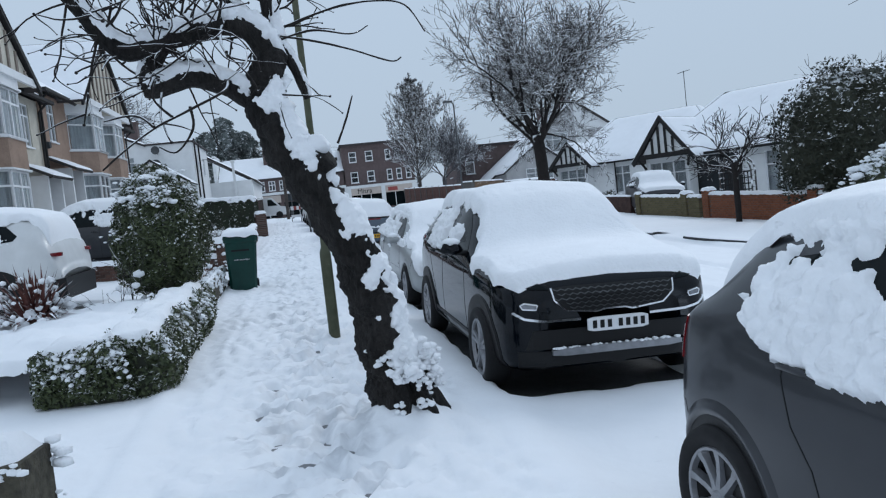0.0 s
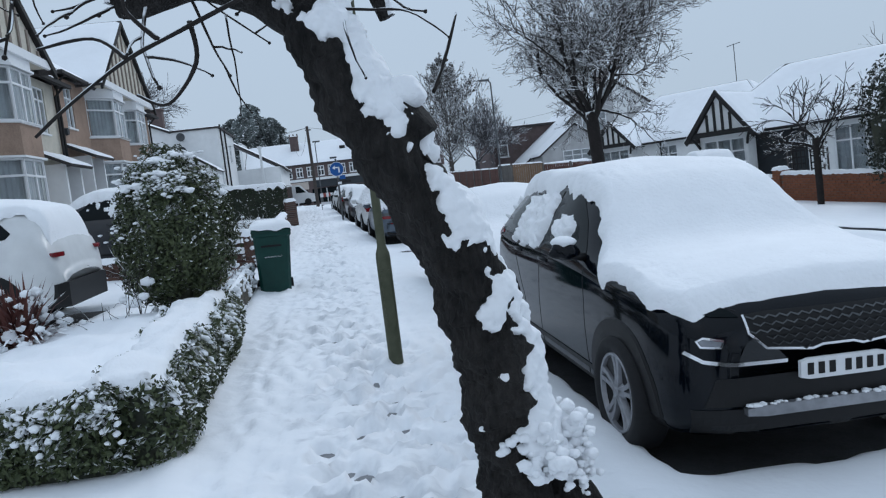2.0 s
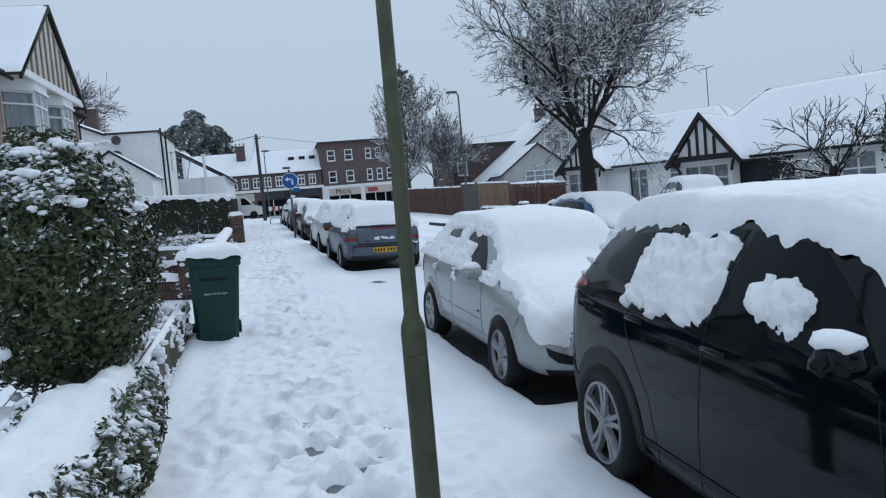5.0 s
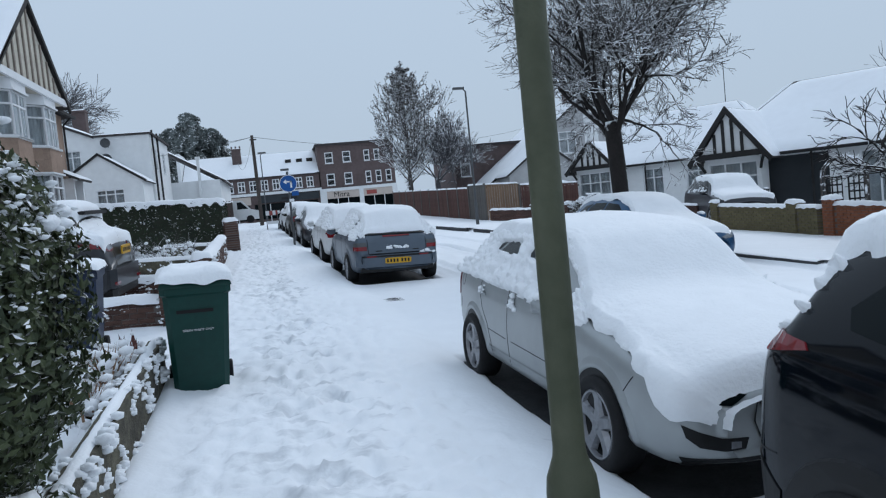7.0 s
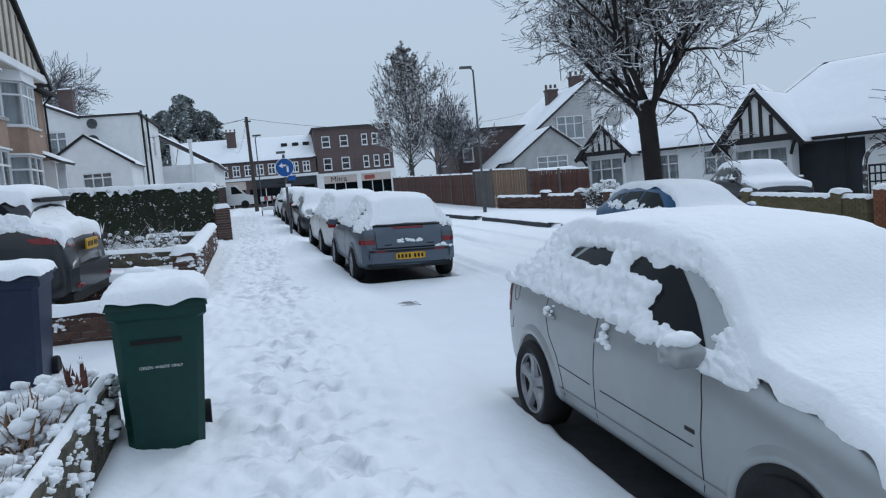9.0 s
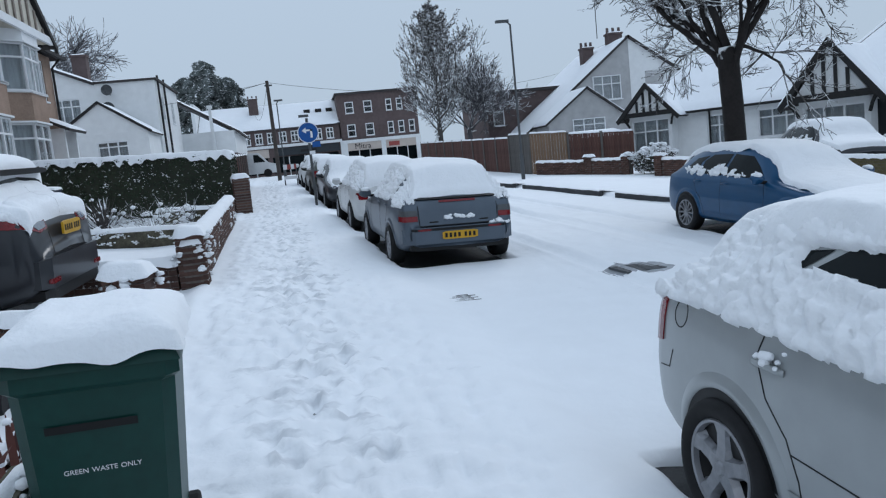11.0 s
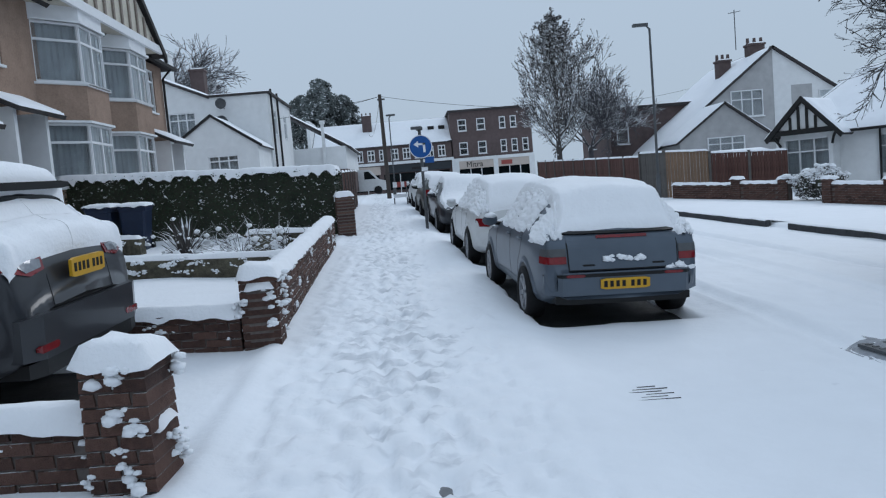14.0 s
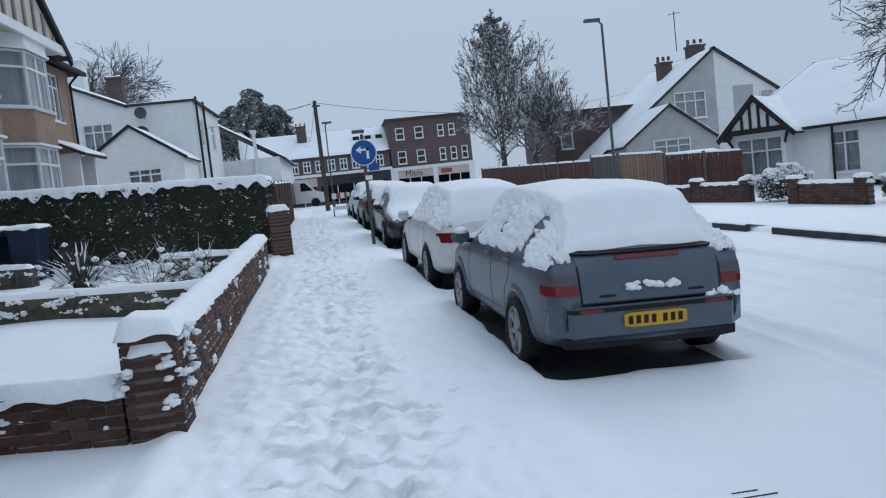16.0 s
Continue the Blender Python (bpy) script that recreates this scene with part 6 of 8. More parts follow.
def semi_pair(y0, width, x_face, z0, wall_mat, label, seed, porch=True):
    """A pair of houses facing the street (+x), bays in the middle under a half-timbered gable. Local x runs along the front."""
    m = Matrix.Translation((x_face, y0, z0)) @ pose(0, 0, 0, 0, 0, 90)
    house = thing("house", m, label, "house")
    w, eave, depth = width, 5.25, 8.0
    c = w / 2
    ops = [(0.9, 1.75, 3.5, 5.0), (w - 1.75, w - 0.9, 3.5, 5.0), (0.6, 2.0, 0.0, 2.2), (w - 2.0, w - 0.6, 0.0, 2.2)]
    part("front_wall", wall_mesh(w, eave, ops), wall_mat, house)
    sides = Mesh().box(0, 0.25, 0.25, depth, 0, eave).box(w - 0.25, w, 0.25, depth, 0, eave).box(0.25, w - 0.25, depth - 0.25, depth, 0, eave)
    part("plinth", Mesh().box(0, w, 0.01, depth, -1.3, -0.002).box(c - 3.2, c + 3.2, -0.83, 0.0, -1.3, -0.002), wall_mat, house)
    part("side_walls", sides, wall_mat, house)
    for o in ops[:2]:
        window(house, pose(o[0], 0, o[2]), o[1] - o[0], o[3] - o[2], 2, 0.28)
    for o in ops[2:]:
        d = part("front_door", Mesh().box(o[0] + 0.2, o[1] - 0.2, 0.12, 0.18, 0, 2.15), WHITE_PAINT, house, "white panelled front door")
        part("door_panes", Mesh().box(o[0] + 0.36, o[0] + 0.62, 0.11, 0.12, 0.3, 1.95).box(o[1] - 0.62, o[1] - 0.36, 0.11, 0.12, 0.3, 1.95), CAR_GLASS, d)
        for px in (o[0] - 0.05, o[1] - 0.08):
            part("porch_side", Mesh().box(px, px + 0.13, -0.7, -0.002, -0.6, 2.4), WHITE_PAINT, house)
        slab_roof(house, [(o[0] - 0.35, -1.0, 2.35), (o[1] + 0.35, -1.0, 2.35), (o[1] + 0.35, 0.0, 2.85), (o[0] - 0.35, 0.0, 2.85)], 0.1, seed, 0.08, "porch_roof")
    # bays: three facets each, windows above and below
    for side in (-1, 1):
        xa, xb = (c - 3.25, c - 0.15) if side < 0 else (c + 0.15, c + 3.25)
        bd = 0.85
        plan = [(xa, 0.0), (xa + 0.85, -bd), (xb - 0.85, -bd), (xb, 0.0)]
        for z_a, z_b, nm in ((0.0, 0.75, "bay_apron"), (2.35, 3.35, "bay_band"), (4.85, 5.25, "bay_head")):
            s = Mesh()
            s.add([(x, y, z_a) for x, y in plan] + [(x, y, z_b) for x, y in plan], [(0, 1, 5, 4), (1, 2, 6, 5), (2, 3, 7, 6), (3, 0, 4, 7), (4, 5, 6, 7), (3, 2, 1, 0)])
            part(nm, s, TAN if nm != "bay_head" else WHITE_PAINT, house)
        for z_a, z_b in ((0.75, 2.35), (3.35, 4.85)):
            for (p, q) in zip(plan, plan[1:]):
                l = math.hypot(q[0] - p[0], q[1] - p[1])
                window(house, Matrix.Translation((p[0], p[1], z_a)) @ pose(0, 0, 0, 0, 0, math.degrees(math.atan2(q[1] - p[1], q[0] - p[0]))), l, z_b - z_a, 2 if l > 1.3 else 1, 0.3)
            ledge = Mesh()
            big = [(x + (0.05 if x > (xa + xb) / 2 else -0.05), y - 0.06) for x, y in plan]
            for z in (z_a - 0.04, z_b):
                ledge.add([(x, y, z) for x, y in big] + [(x, y, z + 0.06) for x, y in big], [(0, 1, 5, 4), (1, 2, 6, 5), (2, 3, 7, 6), (4, 5, 6, 7), (3, 2, 1, 0)])
            part("bay_ledge", ledge, WHITE_PAINT, house)
    # gable over the bays
    gz0, gh, gw = 5.25, 2.95, 3.75
    gable = Mesh().prism([(c - gw, gz0), (c + gw, gz0), (c, gz0 + gh)], -0.85, 0.1)
    part("gable", gable, CREAM, house, "pale rendered gable")
    for k in range(-5, 6):
        x = c + k * 0.62
        hh = gh * (1 - abs(x - c) / gw) - 0.12
        if hh > 0.2:
            part("timber", Mesh().box(x - 0.06, x + 0.06, -0.90, -0.84, gz0 + 0.2, gz0 + hh), PALE_TIMBER, house)
    part("fascia", Mesh().box(c - gw, c + gw, -0.95, -0.85, gz0 - 0.05, gz0 + 0.2), WHITE_PAINT, house)
    barge = Mesh()
    for s in (-1, 1):
        barge.add([(c + s * (gw + 0.35), -1.0, gz0 - 0.27), (c + s * (gw + 0.35), -0.9, gz0 - 0.27), (c, -0.9, gz0 + gh + 0.08), (c, -1.0, gz0 + gh + 0.08),
                   (c + s * (gw + 0.35), -1.0, gz0 - 0.07), (c + s * (gw + 0.35), -0.9, gz0 - 0.07), (c, -0.9, gz0 + gh + 0.28), (c, -1.0, gz0 + gh + 0.28)],
                  [(0, 1, 2, 3), (4, 5, 6, 7), (0, 1, 5, 4), (0, 3, 7, 4), (1, 2, 6, 5)])
    part("bargeboard", barge, TIMBER, house)
    for s in (-1, 1):
        slab_roof(house, [(c + s * (gw + 0.38), -1.0, gz0 - 0.05), (c, -1.0, gz0 + gh + 0.3), (c, 4.0, gz0 + gh + 0.3), (c + s * (gw + 0.38), 1.2, gz0 - 0.05)], 0.1, seed + s, 0.12, "gable_roof")
    # main roof, hipped
    rg = eave + 3.0
    slab_roof(house, [(-0.35, -0.4, eave), (w + 0.35, -0.4, eave), (w - 3.2, depth / 2, rg), (3.2, depth / 2, rg)], 0.12, seed, 0.14)
    slab_roof(house, [(-0.35, depth + 0.3, eave), (w + 0.35, depth + 0.3, eave), (w - 3.2, depth / 2, rg), (3.2, depth / 2, rg)], 0.12, seed + 2, 0.14)
    for x, xi in ((-0.35, 3.2), (w + 0.35, w - 3.2)):
        slab_roof(house, [(x, -0.4, eave), (x, depth + 0.3, eave), (xi, depth / 2, rg), (xi, depth / 2 - 0.01, rg)], 0.12, seed + 3, 0.14)
    part("gutter", Mesh().box(-0.4, c - gw, -0.5, -0.38, eave - 0.1, eave + 0.02).box(c + gw, w + 0.4, -0.5, -0.38, eave - 0.1, eave + 0.02), TIMBER, house)
    part("drainpipe", Mesh().tube([(0.08, -0.42, eave - 0.05), (0.08, -0.08, eave - 0.4), (0.08, -0.08, 0)], 0.045, 8).tube([(w - 0.08, -0.42, eave - 0.05), (w - 0.08, -0.08, eave - 0.4), (w - 0.08, -0.08, 0)], 0.045, 8), TIMBER, house)
    part("burglar_alarm", Mesh().lathe([(-0.1, 0.02), (-0.1, 0.12), (0, 0.14)], pose(0.55, 0, 3.3), 10), DARK_SIGN, house)
    chimney(house, pose(1.2, depth / 2, rg - 1.6), h=2.2)
    chimney(house, pose(w - 1.2, depth / 2, rg - 1.6), h=2.2)
    return house


semi_pair(30.6, 12.8, -8.75, 2.25, TAN, "tan pebbledashed semi-detached houses with white bays and snowy roof", 71)
semi_pair(17.6, 12.9, -8.75, 1.80, CREAM, "cream pebbledashed semi-detached houses with white bays and snowy roof", 72)


# ---- the white house across the side street ----
def white_house():
    z0 = 2.55
    base = thing("house", pose(-7.1, 55.0, z0), "white rendered corner house with flat-roofed side and snowy gable", "house")
    # local: x towards -x of the street is negative; front faces -y
    ops = [(0.3 + 0.0, 1.75, 3.35, 4.75), ]
    front = wall_mesh(5.6, 5.5, [(0.35, 1.75, 3.35, 4.75)])
    f = part("front_wall", front, RENDER_WHITE, base)
    f.location = (-5.5, 0, 0)
    window(base, pose(-5.15, 0, 3.35), 1.4, 1.4, 3, 0.28)
    side = wall_mesh(7.0, 5.5, [(0.9, 1.9, 3.4, 4.7), (4.2, 5.2, 3.4, 4.7), (2.6, 3.2, 3.4, 4.6)])
    s = part("side_wall", side, RENDER_WHITE, base)
    s.matrix_basis = pose(0.1, 0.25, 0, 0, 0, 90)
    for x in (0.9, 4.2):
        window(base, pose(0.1, 0.25, 0, 0, 0, 90) @ pose(x, 0, 3.4), 1.0, 1.3, 2, 0.28)
    window(base, pose(0.1, 0.25, 0, 0, 0, 90) @ pose(2.6, 0, 3.4), 0.6, 1.2, 1, 0)
    part("back_walls", Mesh().box(-5.5, 0.1, 7.0, 7.25, 0, 5.5).box(-5.5, -5.25, 0.25, 7.0, 0, 5.5), RENDER_WHITE, base)
    slab_roof(base, [(-3.0, -0.1, 5.55), (0.25, -0.1, 5.55), (0.25, 7.3, 5.55), (-3.0, 7.3, 5.55)], 0.12, 3, 0.12, "flat_roof")
    slab_roof(base, [(-9.2, -0.15, 8.3), (-2.9, -0.15, 5.5), (-2.9, 7.3, 5.5), (-9.2, 7.3, 8.3)], 0.14, 4, 0.14)
    part("gable_wall", Mesh().prism([(-9.2, 0), (-5.5, 0), (-5.5, 5.5), (-2.95, 5.4), (-9.2, 8.2)], 0.02, 0.25), RENDER_WHITE, base)
    for x in (0.22,):
        for y in (0.35, 2.2):
            part("drainpipe", Mesh().tube([(x, y, 5.7), (x, y, 1.0)], 0.06, 8), TIMBER, base)
    # gabled single-storey front part
    part("extension_side", Mesh().box(-4.3, -4.05, -3.0, 0, 0, 2.6), RENDER_WHITE, base)
    part("extension_side", Mesh().box(-0.25, 0.0, -3.0, 0, 0, 2.6), RENDER_WHITE, base)
    e = part("extension_front", wall_mesh(4.3, 2.55, [(1.85, 3.3, 1.25, 2.15)]), RENDER_WHITE, base)
    e.location = (-4.3, -3.25, 0)
    window(base, pose(-2.45, -3.25, 1.25), 1.45, 0.9, 3, 0.3)
    part("extension_gable", Mesh().prism([(-4.3, 2.55), (0, 2.55), (-2.15, 4.05)], -3.25, -3.0), RENDER_WHITE, base)
    part("gable_edge", Mesh().tube([(-4.5, -3.32, 2.5), (-2.15, -3.32, 4.12), (0.2, -3.32, 2.5)], 0.06, 6), TIMBER, base)
    slab_roof(base, [(-4.5, -3.35, 2.5), (-2.15, -3.35, 4.12), (-2.15, 0, 4.12), (-4.5, 0, 2.5)], 0.08, 5, 0.1, "extension_roof")
    slab_roof(base, [(0.2, -3.35, 2.5), (-2.15, -3.35, 4.12), (-2.15, 0, 4.12), (0.2, 0, 2.5)], 0.08, 6, 0.1, "extension_roof")
    # dishes
    for x, z, r in ((-2.35, 4.1, 0.33), (-2.3, 5.05, 0.28)):
        d = part("satellite_dish", Mesh().lathe([(0.0, 0.01), (-0.04, r * 0.6), (-0.12, r)], pose(x, -0.35, z, 10, 0, 20), 18), GREY_METAL, base)
        part("dish_arm", Mesh().tube([(x, -0.3, z), (x + 0.1, 0.0, z - 0.25)], 0.025, 6).tube([(x, -0.4, z - 0.3), (x + 0.05, -0.75, z - 0.1)], 0.015, 6), GREY_METAL, d)
    chimney(base, pose(-6.1, 3.0, 6.3), 1.0, 0.7, 2.0, 0, RENDER_WHITE)
    chimney(base, pose(-4.7, 5.0, 6.0), 0.8, 0.7, 1.7, 0)
    # rear wing with its own snowy roof and parapets
    part("rear_wing", Mesh().box(-0.2, 3.2, 9.0, 20.0, 0, 3.0), RENDER_WHITE, base)
    part("rear_wing_plinth", Mesh().box(-0.23, 3.23, 8.97, 20.03, 0, 1.5), BRICK_FAR, base, "brown brick lower wall")
    slab_roof(base, [(-1.5, 9.0, 6.0), (3.6, 9.0, 2.9), (3.6, 20.0, 2.9), (-1.5, 20.0, 6.0)], 0.12, 8, 0.14, "wing_roof")
    part("parapet", Mesh().box(1.75, 1.93, 8.7, 9.0, 0, 4.5).box(1.68, 2.0, 8.65, 9.05, 4.5, 4.7), RENDER_WHITE, base)
    return base


white_house()


# ---- shops closing the view ----
def shops():
    y, z0 = 110.0, 2.25
    base = thing("building", pose(-11.5, y, z0), "long parade of brick shops under a snow-covered roof", "building")
    w = 17.4
    ops = [(0.5 + k * 1.5, 1.45 + k * 1.5, 4.2, 5.6) for k in range(11)]
    part("upper_wall", wall_mesh(w, 6.0, ops + [(0.6, 7.8, 0.0, 2.4), (8.4, 16.8, 0.0, 2.5)], 0.3), BRICK_FAR, base)
    for o in ops:
        window(base, pose(o[0], 0, o[2]), o[1] - o[0], o[3] - o[2], 2, 0.4, curtain=False, bar=0.12)
    part("fascia", Mesh().box(0.4, 8.0, -0.15, 0.0, 2.45, 3.5), PINK_SIGN, base, "pale shop fascia")
    part("fascia", Mesh().box(9.0, 17.0, -0.15, 0.0, 2.55, 3.5), DARK_SIGN, base, "dark shop fascia")
    part("sign_bar", Mesh().box(5.0, 6.6, -0.2, -0.15, 2.75, 3.15), TIMBER, base)
    part("sign_bar", Mesh().box(12.0, 14.0, -0.2, -0.15, 2.8, 3.1), TIMBER, base)
    part("canopy", Mesh().box(0.2, w, -0.35, 0.02, 3.6, 3.95), RENDER_WHITE, base)
    for a, b in ((0.6, 7.8), (8.4, 16.8)):
        g = part("shop_window", Mesh().box(a, b, 0.15, 0.17, 0.4, 2.4), CAR_GLASS, base)
        for d in (2, 4, 5.6):
            part("mullion", Mesh().box(a + d, a + d + 0.1, 0.08, 0.16, 0, 2.4), WHITE_PAINT, g)
    part("back", Mesh().box(0, w, 0.3, 8.0, 0, 5.9), BRICK_FAR, base)
    slab_roof(base, [(-0.4, -0.4, 6.0), (w, -0.4, 6.0), (w, 6.0, 9.6), (-0.4, 6.0, 9.6)], 0.15, 9, 0.18)
    chimney(base, pose(6.6, 3.6, 7.6), 1.2, 0.8, 2.6, 3)
    for x in (13.4, 14.9, 16.3):
        part("roof_window", Mesh().box(x - 0.4, x + 0.4, 2.6, 3.4, 7.5, 8.3), TIMBER, base)
    part("parapet", Mesh().box(-0.8, -0.4, -0.3, 6.5, 5.5, 9.9), RENDER_WHITE, base)
    b = thing("building", pose(5.75, y, z0 + 0.1), "three-storey brown brick corner building with shops below", "building")
    ops = [(1.0, 2.1, 4.0, 5.6), (3.4, 4.5, 4.0, 5.6), (6.3, 7.1, 4.0, 5.6), (7.7, 8.5, 4.0, 5.6), (9.1, 9.9, 4.0, 5.6), (1.0, 2.1, 7.0, 8.5), (3.4, 4.5, 7.0, 8.5), (6.3, 7.1, 7.0, 8.5), (7.7, 8.5, 7.0, 8.5)]
    part("wall", wall_mesh(10.4, 9.6, ops + [(0.8, 5.2, 0.2, 2.2), (5.8, 9.8, 0.2, 2.2)], 0.3), BRICK_FAR, b)
    part("back", Mesh().box(0, 10.4, 0.3, 9.0, 0, 9.5), BRICK_FAR, b)
    for o in ops:
        window(b, pose(o[0], 0, o[2]), o[1] - o[0], o[3] - o[2], 1, 0.5, curtain=False, bar=0.12)
    part("ground_floor", Mesh().box(-0.1, 0.8, -0.2, -0.004, 0, 3.6).box(5.2, 5.8, -0.2, -0.004, 0, 3.6).box(9.8, 10.5, -0.2, -0.004, 0, 3.6).box(-0.1, 10.5, -0.3, -0.004, 3.2, 3.6), RENDER_WHITE, b, "pale rendered shop piers and cornice")
    part("fascia", Mesh().box(0.8, 5.2, -0.15, -0.004, 2.2, 3.2), PINK_SIGN, b, "pale shop fascia")
    part("fascia", Mesh().box(5.8, 9.8, -0.15, -0.004, 2.2, 3.2), PINK_SIGN, b, "pale shop fascia")
    part("sign_bar", Mesh().box(6.2, 7.6, -0.2, -0.15, 2.4, 2.95), RED_SIGN, b)
    for a, e in ((0.8, 5.2), (5.8, 9.8)):
        g = part("shop_window", Mesh().box(a, e, 0.15, 0.17, 0.2, 2.2), CAR_GLASS, b)
        for d in (1.4, 2.8):
            part("mullion", Mesh().box(a + d, a + d + 0.1, 0.08, 0.16, 0.2, 2.2), WHITE_PAINT, g)
    slab_roof(b, [(-0.2, -0.3, 9.7), (10.6, -0.3, 9.7), (10.6, 9.1, 9.7), (-0.2, 9.1, 9.7)], 0.25, 7, 0.1)
    curve = bpy.data.curves.new("shop_name", "FONT")
    curve.body, curve.size, curve.extrude = "Mitra", 1.0, 0.01
    t = new("shop_lettering", curve)
    t.data.materials.append(TIMBER)
    t.parent = b
    t.matrix_basis = pose(1.7, -0.17, 2.4, 90)


shops()


# ---- houses on the far side ----
def gable_house():
    z0 = 0.95
    base = thing("house", pose(22.6, 60.0, z0), "grey and white rendered house with a steep snowy roof", "house")
    # the gable end faces the street corner (-y)
    ops = [(-2.2, -0.3, 4.1, 5.7), (2.3, 3.4, 4.9, 5.5), (-2.0, 0.0, 1.2, 2.0)]
    part("gable_end", Mesh().prism([(-7.4, 2.4), (-7.4, 0), (5.4, 0), (5.4, 4.6), (0.1, 8.1)][::1], 0.02, 0.3), RENDER_GREY, base)
    part("white_half", Mesh().prism([(0.12, 0), (5.38, 0), (5.38, 4.58), (0.12, 8.05)], 0.0, 0.018), RENDER_WHITE, base)
    window(base, pose(-2.6, -0.11, 4.1), 2.0, 1.6, 3, 0.35, curtain=False)
    window(base, pose(2.9, -0.13, 4.9), 0.9, 0.5, 1, 0, curtain=False)
    window(base, pose(-2.0, -0.11, 1.6), 1.6, 0.8, 3, 0.4, curtain=False)
    part("grey_patch", Mesh().box(1.2, 2.5, -0.012, -0.002, 4.0, 5.8), RENDER_GREY, base)
    slab_roof(base, [(-7.8, -0.2, 2.2), (0.1, -0.2, 8.25), (0.1, 9.0, 8.25), (-7.8, 9.0, 2.2)], 0.15, 4, 0.16)
    slab_roof(base, [(5.8, -0.2, 4.35), (0.1, -0.2, 8.25), (0.1, 9.0, 8.25), (5.8, 9.0, 4.35)], 0.15, 5, 0.16)
    part("walls", Mesh().box(-7.3, 5.3, 0.32, 8.8, 0, 2.3), RENDER_GREY, base)
    # gabled front projection
    part("projection", Mesh().prism([(-6.8, 0), (-1.4, 0), (-1.4, 2.9), (-4.1, 4.75), (-6.8, 2.9)], -2.5, 0), RENDER_GREY, base)
    window(base, pose(-5.2, -2.63, 1.9), 2.2, 1.0, 3, 0.4, curtain=False)
    for s in (-1, 1):
        slab_roof(base, [(-4.1 + s * 3.0, -2.7, 2.7), (-4.1, -2.7, 4.9), (-4.1, 0.1, 4.9), (-4.1 + s * 3.0, 0.1, 2.7)], 0.12, 6 + s, 0.12, "projection_roof")
    chimney(base, pose(-1.45, 3.5, 6.6), 0.8, 0.7, 1.35, 3)
    chimney(base, pose(0.1, 2.2, 7.6), 0.95, 0.8, 1.05, 3)
    part("aerial", Mesh().tube([(-1.1, 2.2, 8.5), (-1.1, 2.2, 11.0)], 0.03, 6).tube([(-1.5, 2.2, 10.8), (-0.7, 2.2, 10.9)], 0.02, 6), GREY_METAL, base)
    # flat-roofed brick block
    part("brick_block", Mesh().box(-9.0, -2.0, 4.0, 12.0, 0, 5.6), BRICK_FAR, base, "red-brown brick extension with flat roof")
    slab_roof(base, [(-9.2, 3.8, 5.65), (-1.9, 3.8, 5.65), (-1.9, 12.2, 5.65), (-9.2, 12.2, 5.65)], 0.2, 9, 0.1, "flat_roof")
    window(base, pose(-8.6, 3.87, 3.2), 0.8, 1.4, 1, 0.3, curtain=False)
    window(base, pose(-9.02, 9.0, 3.2, 0, 0, -90), 1.2, 1.4, 1, 0.3, curtain=False)
    return base


gable_house()


